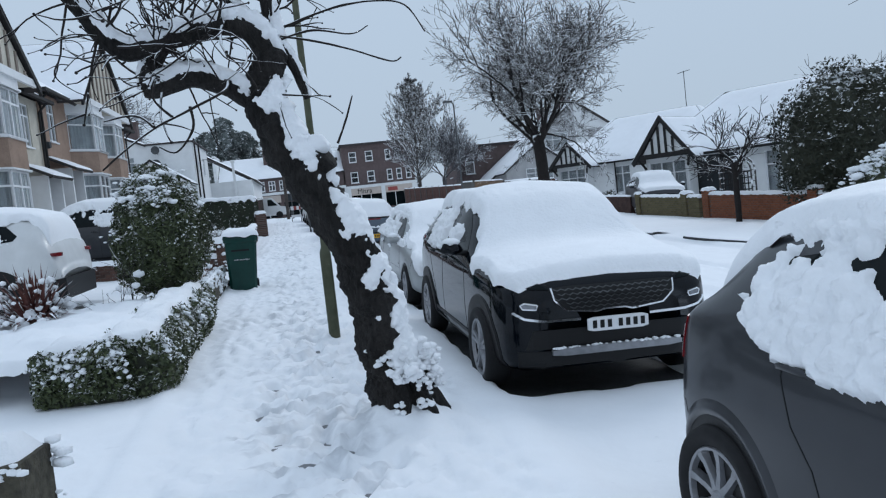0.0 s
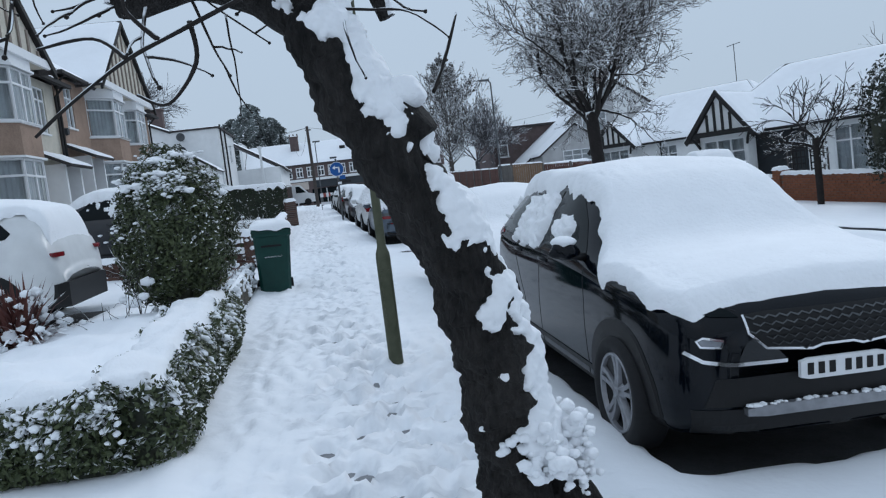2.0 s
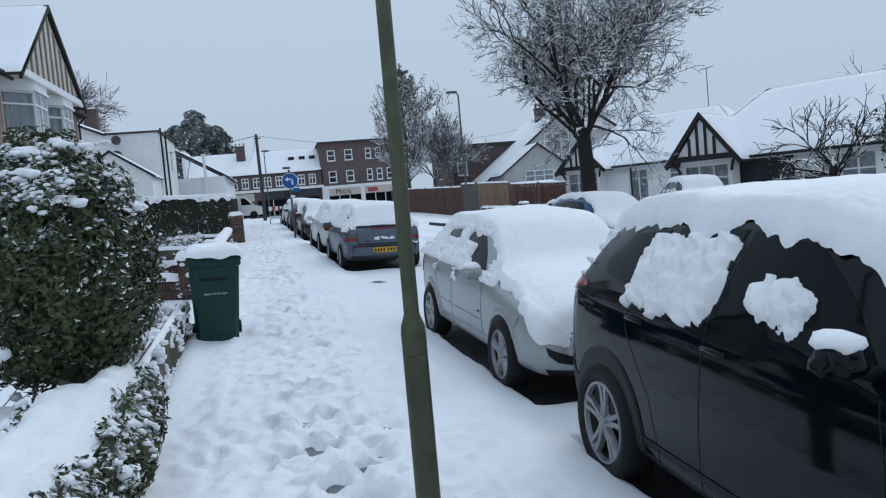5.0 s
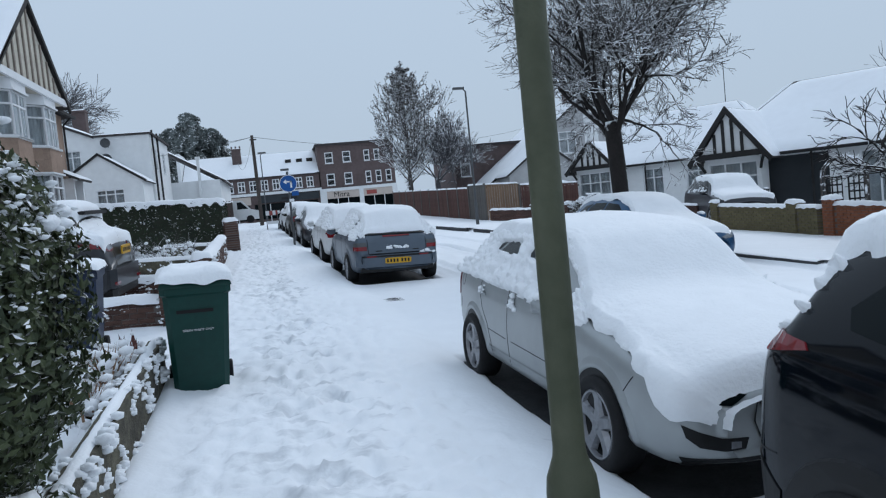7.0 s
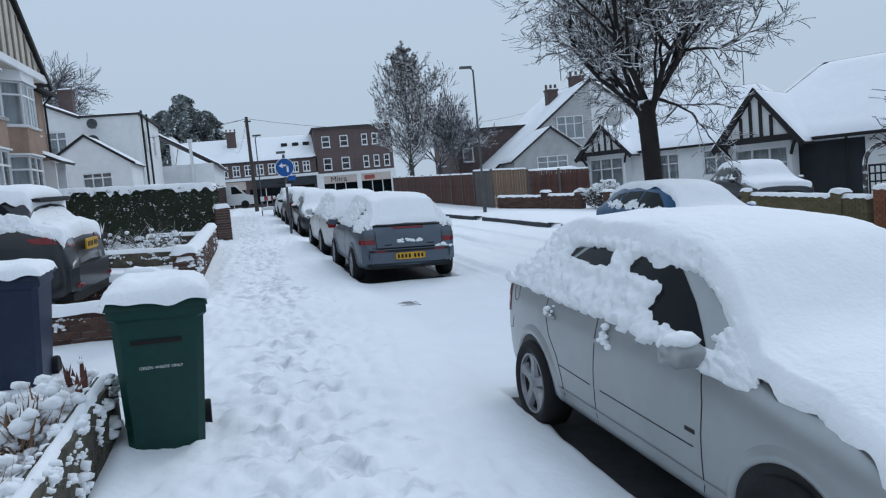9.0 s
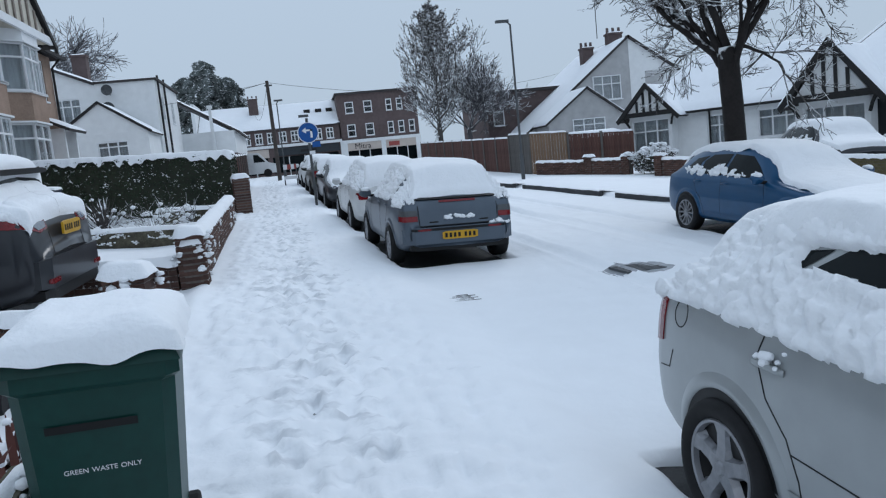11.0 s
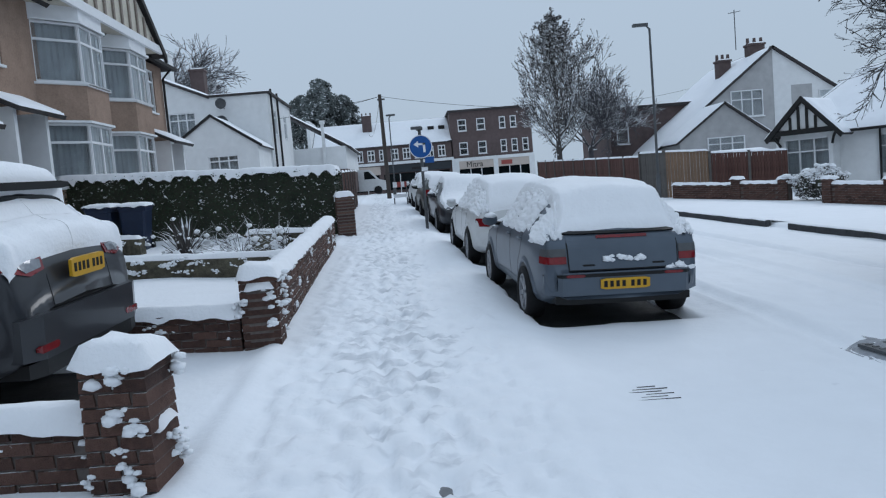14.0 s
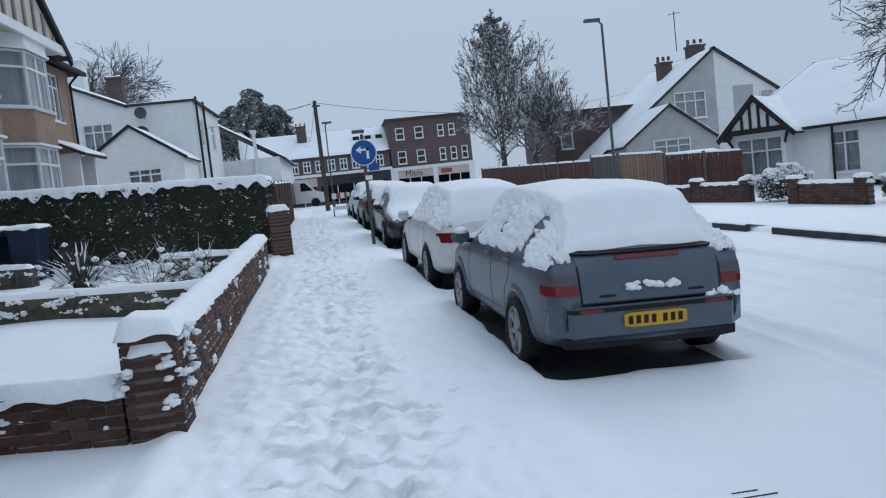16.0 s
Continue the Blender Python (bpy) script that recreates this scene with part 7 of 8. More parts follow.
def bungalow(x, y, z0, right, label, seed, turn, peak, garage=False, gw=1.15):
    """A bungalow with a half-timbered gable over its bay; local x runs along the front, outside is -y."""
    base = thing("bungalow", pose(x, y, z0, 0, 0, turn), label, "bungalow")
    eave, depth, left = 2.4, 8.0, -gw - 0.3
    ops = [(3.9, 5.0, 0.4, 2.05), (6.2, 8.0, 0.8, 2.05)] if not garage else [(2.2, 4.6, 0.0, 2.2), (5.6, 7.4, 0.0, 2.1), (8.4, 11.0, 0.2, 2.1)]
    ops = [o for o in ops if o[1] < right - left]
    w = part("front_wall", wall_mesh(right - left, eave, [(a, b, c, d) for a, b, c, d in ops]), RENDER_WHITE, base)
    w.location = (left, 0.6, 0)
    for k, o in enumerate(ops):
        if garage and k == 0:
            part("garage_door", Mesh().box(left + o[0], left + o[1], 0.75, 0.80, 0, o[3]), DARK_SIGN, base, "dark up-and-over garage door")
        else:
            window(base, pose(left + o[0], 0.6, o[2]), o[1] - o[0], o[3] - o[2], 3 if o[1] - o[0] > 1.5 else 2, 0.3)
    part("side_walls", Mesh().box(left, left + 0.25, 0.85, depth, 0, eave).box(right - 0.25, right, 0.85, depth, 0, eave).box(left + 0.25, right - 0.25, depth - 0.25, depth, 0, eave), RENDER_WHITE, base)
    # bay under the gable
    part("bay_wall", wall_mesh(2 * gw - 0.2, eave, [(0.12, 2 * gw - 0.32, 0.55, 2.15)], 0.2), RENDER_WHITE, base).location = (-gw + 0.1, -0.2, 0)
    window(base, pose(-gw + 0.22, -0.2, 0.55), 2 * gw - 0.44, 1.6, 3, 0.35)
    part("bay_sides", Mesh().box(-gw + 0.1, -gw + 0.3, 0.0, 0.6, 0, eave).box(gw - 0.3, gw - 0.1, 0.0, 0.6, 0, eave), RENDER_WHITE, base)
    gh = peak - eave
    part("gable", Mesh().prism([(-gw, eave), (gw, eave), (0, peak - 0.1)], -0.45, 0.6), RENDER_WHITE, base)
    tim = Mesh().box(-gw - 0.15, gw + 0.15, -0.56, -0.44, eave - 0.08, eave + 0.14)
    for xx in (-0.45 * gw, -0.15 * gw, 0.15 * gw, 0.45 * gw):
        tim.box(xx - 0.05, xx + 0.05, -0.52, -0.44, eave + 0.14, eave + gh * (1 - abs(xx) / gw) - 0.08)
    for sg in (-1, 1):
        tim.prism([(sg * (gw + 0.35), eave - 0.35), (0, peak - 0.10), (0, peak + 0.16), (sg * (gw + 0.45), eave - 0.18)][::sg], -0.62, -0.5)
        tim.tube([(sg * (gw - 0.1), -0.22, eave - 0.55), (sg * gw, -0.35, eave - 0.3), (sg * (gw + 0.15), -0.5, eave - 0.05)], 0.06, 6)
    part("half_timbering", tim, TIMBER, base, "black painted timbers and bargeboards")
    for sg in (-1, 1):
        slab_roof(base, [(sg * (gw + 0.45), -0.6, eave - 0.2), (0, -0.6, peak + 0.12), (0, 3.6, peak + 0.12), (sg * (gw + 0.45), 1.0, eave - 0.2)], 0.1, seed + sg, 0.12, "gable_roof")
    ridge = eave + 2.9
    slab_roof(base, [(left - 0.3, 0.25, eave - 0.05), (right + 0.3, 0.25, eave - 0.05), (right - 2.6, depth / 2 + 0.6, ridge), (left + 2.4, depth / 2 + 0.6, ridge)], 0.12, seed, 0.16)
    slab_roof(base, [(left - 0.3, depth + 0.4, eave - 0.05), (right + 0.3, depth + 0.4, eave - 0.05), (right - 2.6, depth / 2 + 0.6, ridge), (left + 2.4, depth / 2 + 0.6, ridge)], 0.12, seed, 0.16)
    slab_roof(base, [(left - 0.3, 0.25, eave - 0.05), (left - 0.3, depth + 0.4, eave - 0.05), (left + 2.4, depth / 2 + 0.61, ridge), (left + 2.4, depth / 2 + 0.6, ridge)], 0.12, seed + 5, 0.16)
    slab_roof(base, [(right + 0.3, 0.25, eave - 0.05), (right + 0.3, depth + 0.4, eave - 0.05), (right - 2.6, depth / 2 + 0.61, ridge), (right - 2.6, depth / 2 + 0.6, ridge)], 0.12, seed + 6, 0.16)
    part("gutter", Mesh().box(gw + 0.5, right + 0.3, 0.12, 0.24, eave - 0.16, eave - 0.06), TIMBER, base)
    part("drainpipe", Mesh().tube([(2.6, 0.52, eave - 0.1), (2.6, 0.52, 0)], 0.045, 8), TIMBER, base)
    part("aerial", Mesh().tube([(right - 3.2, depth / 2 + 0.6, ridge), (right - 3.2, depth / 2 + 0.6, ridge + 2.2)], 0.025, 6).tube([(right - 3.6, depth / 2 + 0.6, ridge + 2.1), (right - 2.8, depth / 2 + 0.6, ridge + 2.2)], 0.02, 6), GREY_METAL, base)
    return base


bungalow(17.1, 46.1, 0.90, 9.0, "white bungalow with black-timbered gable and snowy roof", 81, -50, 3.75)
bungalow(17.15, 33.55, 0.46, 13.0, "white bungalow with timbered gable, garage and broad snowy roof", 84, -55, 4.10, True)


# ---- low shed behind the corner fence ----
shed = thing("shed", pose(13.2, 45.3, 1.0), "low shed with a snow-covered roof behind the fence", "shed")
part("walls", wall_mesh(2.4, 1.42, [(0.8, 1.6, 0.0, 1.3)], 0.08), FENCE_GREY, shed)
part("side_walls", Mesh().box(0, 0.08, 0.08, 1.8, 0, 1.42).box(2.32, 2.4, 0.08, 1.8, 0, 1.42).box(0.08, 2.32, 1.72, 1.8, 0, 1.42), FENCE_GREY, shed)
part("door", Mesh().box(0.8, 1.6, 0.03, 0.06, 0.0, 1.3), FENCE, shed)
slab_roof(shed, [(-0.1, -0.12, 1.48), (2.5, -0.12, 1.48), (2.5, 1.9, 1.78), (-0.1, 1.9, 1.78)], 0.06, 15, 0.12)


# ---- bins ----
def wheelie_bin(x, y, turn, mat, label, words=False, s=1.0, snow_t=0.13):
    base = thing("wheelie_bin", on_ground(x, y, turn, -0.05), label, "bin")
    b = Mesh()
    rings = [(0.0, 0.225, 0.25), (0.05, 0.235, 0.265), (0.92, 0.28, 0.335), (0.94, 0.30, 0.355), (1.0, 0.30, 0.355)]
    for z, hx, hy in rings:
        c = 0.045
        b.v += [(hx - c, -hy, z), (hx, -hy + c, z), (hx, hy - c, z), (hx - c, hy, z), (-hx + c, hy, z), (-hx, hy - c, z), (-hx, -hy + c, z), (-hx + c, -hy, z)]
    for i in range(len(rings) - 1):
        for k in range(8):
            b.f.append((i * 8 + k, i * 8 + (k + 1) % 8, (i + 1) * 8 + (k + 1) % 8, (i + 1) * 8 + k))
    b.f.append(tuple(range(7, -1, -1)))
    part("body", b, mat, base)
    part("lid", Mesh().add([(-0.31, -0.37, 1.0), (0.31, -0.37, 1.0), (0.31, 0.40, 1.0), (-0.31, 0.40, 1.0), (-0.29, -0.35, 1.05), (0.29, -0.35, 1.05), (0.29, 0.37, 1.08), (-0.29, 0.37, 1.08)],
                           [(3, 2, 1, 0), (4, 5, 6, 7), (0, 1, 5, 4), (1, 2, 6, 5), (2, 3, 7, 6), (3, 0, 4, 7)]), mat, base)
    part("handle", Mesh().tube([(-0.24, 0.37, 0.98), (-0.24, 0.45, 1.0), (0.24, 0.45, 1.0), (0.24, 0.37, 0.98)], 0.016, 6), mat, base)
    for sx in (-1, 1):
        part("wheel", Mesh().lathe([(0.025, 0.001), (0.025, 0.07), (0.03, 0.09), (0.02, 0.1), (-0.02, 0.1), (-0.03, 0.09)], pose(sx * 0.26, 0.27, 0.1, 0, 0, -90 * sx), 18), BLACK, base)
    part("axle", Mesh().tube([(-0.26, 0.27, 0.1), (0.26, 0.27, 0.1)], 0.014, 6), GREY_METAL, base)
    w = Mesh()
    snow_slab(w, -0.33, 0.33, -0.39, 0.40, 1.055, snow_t, 5, step_x=0.025, edge=0.13, ragged=0.05, bed=0.0)
    part("snow_cap", w, SNOW_FINE, base, "pillow of snow on the lid", smooth=True)
    if words:
        c = bpy.data.curves.new("stencil", "FONT")
        c.body, c.size, c.extrude, c.space_word = "GREEN WASTE ONLY", 0.027, 0.0006, 1.3
        t = new("stencil_lettering", c)
        t.data.materials.append(SIGN_WHITE)
        t.parent = base
        slope = math.degrees(math.atan2(0.07, 0.87))
        t.matrix_basis = pose(-0.13, -0.314, 0.605, 90 + slope, 0, 0)
        part("moulded_mark", Mesh().add([(-0.17, -0.332, 0.77), (0.14, -0.332, 0.77), (0.14, -0.3345, 0.80), (-0.17, -0.3345, 0.80)], [(0, 1, 2, 3)]), TRIM, base)
    return base


wheelie_bin(-0.80, 15.38, 6, BIN_GREEN, "dark green garden-waste wheelie bin with snow piled on its lid", True)
wheelie_bin(-2.35, 17.4, 5, BIN_BLUE, "blue wheelie bin with snowy lid in a front garden", snow_t=0.1)
wheelie_bin(-6.9, 32.2, 0, BIN_BLUE, "dark blue wheelie bin with snowy lid beside the hedge", snow_t=0.07)
wheelie_bin(-6.2, 32.25, 4, BIN_BLUE, "blue-black wheelie bin with snowy lid beside the hedge", snow_t=0.07)


# ---- road sign ----
sign = thing("road_sign", on_ground(0.46, 34.4, lean=False), "round blue arrow sign on a grey post", "sign")
part("post", Mesh().tube([(0, 0, -0.1), (0.0, 0.0, 2.55)], 0.04, 10), GREY_METAL, sign)
disc_m = pose(0.0, -0.06, 2.13)
part("disc", Mesh().lathe([(0.01, 0.001), (0.01, 0.30), (-0.01, 0.30), (-0.01, 0.001)], disc_m, 36), SIGN_WHITE, sign)
part("blue_face", Mesh().lathe([(-0.014, 0.28), (-0.014, 0.001)], disc_m, 36), SIGN_BLUE, sign)
arrow = Mesh().box(0.06, 0.12, -0.078, -0.075, 1.98, 2.22).box(-0.06, 0.12, -0.078, -0.075, 2.17, 2.22)
arrow.add([(-0.06, -0.0785, 2.11), (-0.06, -0.0785, 2.28), (-0.18, -0.0785, 2.195)], [(0, 1, 2)])
part("arrow", arrow, SIGN_WHITE, sign)
part("small_plate", Mesh().box(0.08, 0.32, -0.06, -0.05, 1.70, 1.86), SIGN_BLUE, sign, "small blue plate")
part("lower_plate", Mesh().box(-0.02, 0.14, -0.06, -0.05, 1.50, 1.60), SIGN_WHITE, sign)
part("sign_lamp", Mesh().box(-0.22, 0.06, -0.22, 0.02, 2.58, 2.64), GREY_METAL, sign)
cap = Mesh()
snow_slab(cap, -0.22, 0.06, -0.22, 0.02, 2.64, 0.07, 3, step_x=0.03, edge=0.05, ragged=0.01)
part("snow", cap, SNOW_FINE, sign, smooth=True)

# ---- telegraph pole, its wires and a far lamp ----
pole = thing("telegraph_pole", on_ground(-1.05, 54.8, lean=False), "dark wooden telegraph pole with wires", "pole")
part("pole", Mesh().tube([(0, 0, -0.1), (-0.05, 0, 5.5)], [0.12, 0.09], 10), POLE_WOOD, pole)
part("brackets", Mesh().box(-0.2, 0.2, -0.05, 0.05, 5.2, 5.28), GREY_METAL, pole)
lamp_post(-0.75, 56.5, 4.4, 0.06, 0.9, GREY_METAL, "slim street lamp near the junction", arm=(0.2, 0))
tz = gz(-1.05, 54.8) + 5.4
wires = thing("overhead_wire", Matrix.Identity(4), "thin overhead wires strung from the pole", "wire")
for a, b, sag in (((-1.1, 54.8, tz), (-9.0, 63.0, 8.5), 0.4), ((-1.1, 54.8, tz), (22.0, 70.0, 8.2), 1.0), ((-1.1, 54.8, tz), (-4.9, 113.0, 11.0), 1.6), ((-1.1, 54.8, tz), (-14.0, 60.0, 7.6), 0.6),
                  ((23.0, 28.5, 8.0), (6.0, -20.0, 9.0), 1.0)):
    a, b = Vector(a), Vector(b)
    part("wire", Mesh().tube([a.lerp(b, i / 16) - Vector((0, 0, sag * 4 * (i / 16) * (1 - i / 16))) for i in range(17)], 0.012, 4), TRIM, wires)

# ---- barrier boards and a van at the junction ----
barrier = thing("barrier", on_ground(-0.35, 47.5, lean=False), "white and red works barrier by the kerb", "barrier")
part("board", Mesh().box(-0.3, 0.3, -0.03, 0.03, 0.75, 0.98).box(-0.3, 0.3, -0.03, 0.03, 0.3, 0.45), SIGN_WHITE, barrier)
part("red_band", Mesh().box(-0.12, 0.05, -0.034, -0.031, 0.75, 0.98).box(0.2, 0.3, -0.034, -0.031, 0.75, 0.98), RED_SIGN, barrier)
for sx in (-0.28, 0.28):
    part("leg", Mesh().box(sx - 0.03, sx + 0.03, -0.15, 0.15, 0, 0.05).box(sx - 0.025, sx + 0.025, -0.02, 0.02, 0.05, 1.0), GREY_METAL, barrier)
van = thing("van", on_ground(-4.0, 74.0, 0, lean=False), "white van crossing the end of the street, standing", "van")
part("body", Mesh().prism([(-2.4, 0.3), (2.5, 0.3), (2.5, 0.95), (1.7, 1.15), (1.0, 1.95), (-2.4, 2.0)], -0.9, 0.9), WHITE_CAR, van)
part("window", Mesh().prism([(0.6, 1.2), (1.5, 1.2), (0.95, 1.8), (0.6, 1.8)], -0.91, -0.90), CAR_GLASS, van)
for vx in (-1.5, 1.6):
    part("wheel", Mesh().lathe([(-0.02, 0.001), (-0.02, 0.32), (0.2, 0.32)], pose(vx, -0.9, 0.32), 18), BLACK, van)

# ---- gully grate and manhole in the road ----
SLUSH = material("grey_slush", (0.30, 0.315, 0.34), 0.45, scale=16, vary=0.45, bump=0.5, bump_scale=60)
slush = Mesh()
ring_pts = []
for q in range(9):
    row = []
    for k in range(49):
        a = 2 * math.pi * k / 48
        rr = q / 8 * (1 + 0.22 * noise.noise((math.cos(a) * 2, math.sin(a) * 2, 4)))
        x, y = 4.30 + 0.55 * rr * math.cos(a) + 0.16 * rr * math.sin(a), 21.25 + 0.40 * rr * math.sin(a) - 0.20 * rr * math.cos(a)
        row.append((x, y, gz(x, y) + snow_height(x, y) + 0.016 * (1 - (q / 8) ** 4) - 0.010 + 0.006 * noise.noise((x * 9, y * 9, 2))))
    ring_pts.append(row)
tagged(part("slush", slush.grid(ring_pts), SLUSH, smooth=True), "wet grey slush melted round a manhole cover", "slush", kind="stuff")
grate = thing("gully_grate", on_ground(1.72, 20.35, 4, 0.011), "iron gully grate showing through the snow", "grate")
for k in range(6):
    part("bar", Mesh().box(-0.15 + 0.06 * (k % 3), 0.18 - 0.07 * (k % 2), -0.004, 0.004, -0.03, 0.002, pose(0, -0.15 + k * 0.06, 0)), FROST_TWIG, grate)
manhole = thing("manhole_cover", on_ground(4.28, 21.25, 10, 0.006), "iron manhole cover in wet slush", "manhole")
part("cover", Mesh().box(-0.3, 0.3, -0.22, 0.22, -0.03, 0.0), GREY_METAL, manhole)
for k in range(5):
    part("rib", Mesh().box(-0.27, 0.27, -0.012, 0.012, 0.0, 0.006, pose(0, -0.16 + k * 0.08, 0)), GREY_METAL, manhole)

# ---- garden arch before the bungalow ----
arch = thing("garden_arch", on_ground(17.0, 27.8, -50, lean=False), "black trellis garden arch edged with snow", "garden arch")
for ay in (-0.25, 0.25):
    hoop = [(-0.6, ay, -0.1), (-0.6, ay, 1.5)] + [(-0.6 * math.cos(math.pi * k / 10), ay, 1.5 + 0.6 * math.sin(math.pi * k / 10)) for k in range(1, 10)] + [(0.6, ay, 1.5), (0.6, ay, -0.1)]
    part("hoop", Mesh().tube(hoop, 0.035, 6), FROST_TWIG, arch)
for sx in (-0.6, 0.6):
    for k in range(7):
        part("rung", Mesh().tube([(sx, -0.25, 0.2 + k * 0.22), (sx, 0.25, 0.2 + k * 0.22)], 0.02, 5), FROST_TWIG, arch)
for sx in (-0.52, 0.08):
    part("gate_leaf", wall_mesh(0.46, 1.45, [(0.05 + 0.14 * i, 0.15 + 0.14 * i, 0.06 + 0.23 * j, 0.24 + 0.23 * j) for i in range(3) for j in range(6)], 0.03), TIMBER, arch).location = (sx, 0, 0.05)

# ---- dark conifers behind the shops, leaf colour paled for haze ----
def conifer(x, y, h, r, seed):
    rng = random.Random(seed)
    base = thing("conifer", on_ground(x, y, lean=False), "tall dark evergreen tree behind the shops", "tree", "far evergreens")
    part("trunk", Mesh().tube([(0, 0, 0), (0, 0, h * 0.9)], [0.35, 0.08], 8), BARK, base)
    s = Mesh()

    def place():
        t = rng.random() ** 0.7
        a = rng.uniform(0, 6.28)
        rr = r * (1 - t) ** 0.42 * (0.62 + 0.75 * noise.noise((math.cos(a) * 2, math.sin(a) * 2, t * 7 + seed))) * rng.uniform(0.6, 1.05)
        d = Vector((math.cos(a), math.sin(a), 0.3))
        return Vector((rr * math.cos(a), rr * math.sin(a), h * (0.35 + 0.65 * t))), d
    leaves(s, place, 6000, 0.6, rng)
    part("crown", s, HAZED_LEAF, base)


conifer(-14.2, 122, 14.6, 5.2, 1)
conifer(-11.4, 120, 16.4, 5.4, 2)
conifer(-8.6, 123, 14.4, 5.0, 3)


# ---- car faces ----
def pair(base, name, mat, poly, view, lift=0.005, depth=0.02, label=""):
    """The same piece on both sides of a nose or tail; poly is given for the right half."""
    return [press(base, name, mat, [(s * x, z) for x, z in poly][::s], view, lift, depth, label) for s in (1, -1)]


def both(base, name, mat, poly, lift=0.005, depth=0.02):
    """The same piece on both flanks; poly in metres along and up."""
    return [press(base, name, mat, poly, s, lift, depth) for s in (1, -1)]


# black SUV: grille, lamps, plate, skid bar
L2 = PARKED["black_suv"][3] / 2
GRILLE = [(-.53, .915), (-.515, .82), (-.42, .735), (-.15, .705), (-.09, .722), (.09, .722), (.15, .705), (.42, .735), (.515, .82), (.53, .915), (.40, .925), (-.40, .925)]
press(black_suv, "grille", TRIM, GRILLE, "front", 0.004, 0.01, "black mesh grille")
mesh_bars = Mesh()
for i in range(17):
    for j in range(6):
        xx, zz = -0.512 + i * 0.064 + (0.032 if j % 2 else 0), 0.725 + j * 0.036
        if all(inside(GRILLE, xx + e, zz + g) for e in (-0.034, 0.034) for g in (-0.008, 0.008)):
            for tip in (-1, 1):
                a0, b0, c0, d0 = [onto(black_suv, "front", xx + e * tip, zz + g, h) for e, g, h in ((-0.032, -0.004, 0.006), (0.0, -0.019, 0.016), (0.0, -0.010, 0.016), (-0.032, 0.004, 0.006))]
                a1, b1 = onto(black_suv, "front", xx + 0.032 * tip, zz - 0.004, 0.006), onto(black_suv, "front", xx + 0.032 * tip, zz + 0.004, 0.006)
                mesh_bars.add([a0, b0, c0, d0, a1, b1], [(0, 1, 2, 3), (1, 4, 5, 2)])
part("grille_mesh", mesh_bars, GREY_METAL, black_suv, "grey honeycomb bars")
seam(black_suv, GRILLE[:10], "front", 0.013, CHROME, 0.012, "grille_surround", "chrome strip")
for s in (-1, 1):
    seam(black_suv, [(s * .84, .735), (s * .76, .685), (s * .62, .662), (s * .30, .655)], "front", 0.020, CHROME, 0.010, "bright_strip")
pair(black_suv, "headlight", CAR_GLASS, [(.55, .905), (.60, .945), (.70, .985), (.80, 1.0), (.82, .965), (.70, .915)], "front", 0.008)
FOG = [(.655, .793), (.755, .812), (.785, .795), (.768, .764), (.668, .757)]
pair(black_suv, "fog_lamp", LAMP_GLASS, FOG, "front", 0.004)
for s in (-1, 1):
    seam(black_suv, [(s * x, z) for x, z in FOG + FOG[:1]], "front", 0.011, CHROME, 0.009, "fog_lamp_ring", "thin chrome ring")
press(black_suv, "lower_grille", TRIM, [(-.70, .585), (-.76, .43), (.76, .43), (.70, .585)], "front", 0.004)
press(black_suv, "bumper_base", TRIM, [(-.82, .415), (-.80, .27), (.80, .27), (.82, .415)], "front", 0.006)
face_piece(black_suv, "skid_bar", ALLOY, -0.56, 0.56, L2 - 0.2, L2 + 0.045, 0.375, 0.435, "silver skid bar dusted with snow", 0.12)
dust = Mesh()
random.seed(14)
for k in range(46):
    lump(dust, (random.uniform(-0.55, 0.55), L2 + 0.03 + random.uniform(-0.02, 0.01), 0.437), random.uniform(0.012, 0.03), k, 0.5, 1)
part("bar_snow", dust, SNOW_FINE, black_suv, smooth=True)
plate(black_suv, L2 + 0.05, 0.61, PLATE_WHITE, 1)
seam(black_suv, [(-.86, 1.02), (-.70, 1.0), (-.55, .935)], "front", 0.005)
seam(black_suv, [(.86, 1.02), (.70, 1.0), (.55, .935)], "front", 0.005)
pair(black_suv, "tail_light", RED_LIGHT, [(.42, 1.10), (.55, 1.165), (.79, 1.185), (.80, 1.085), (.62, 1.07)], "rear", 0.010)
both(black_suv, "tail_light", RED_LIGHT, [(-1.98, 1.085), (-1.65, 1.15), (-1.68, 1.175), (-1.955, 1.195)], 0.010)
press(black_suv, "rear_bumper", TRIM, [(-.80, .62), (-.78, .33), (.78, .33), (.80, .62)], "rear", 0.008)
both(black_suv, "rear_cladding", TRIM, [(-2.01, .66), (-2.01, .32), (-1.80, .30), (-1.78, .55)], 0.006)
for s in (-1, 1):
    seam(black_suv, [(s * .78, 1.06), (s * .74, .95), (s * .72, .66)], "rear")
    seam(black_suv, [(-2.03, .67), (-1.80, .70)], s)
plate(black_suv, -L2 - 0.01, 0.86, PLATE_YELLOW, -1)

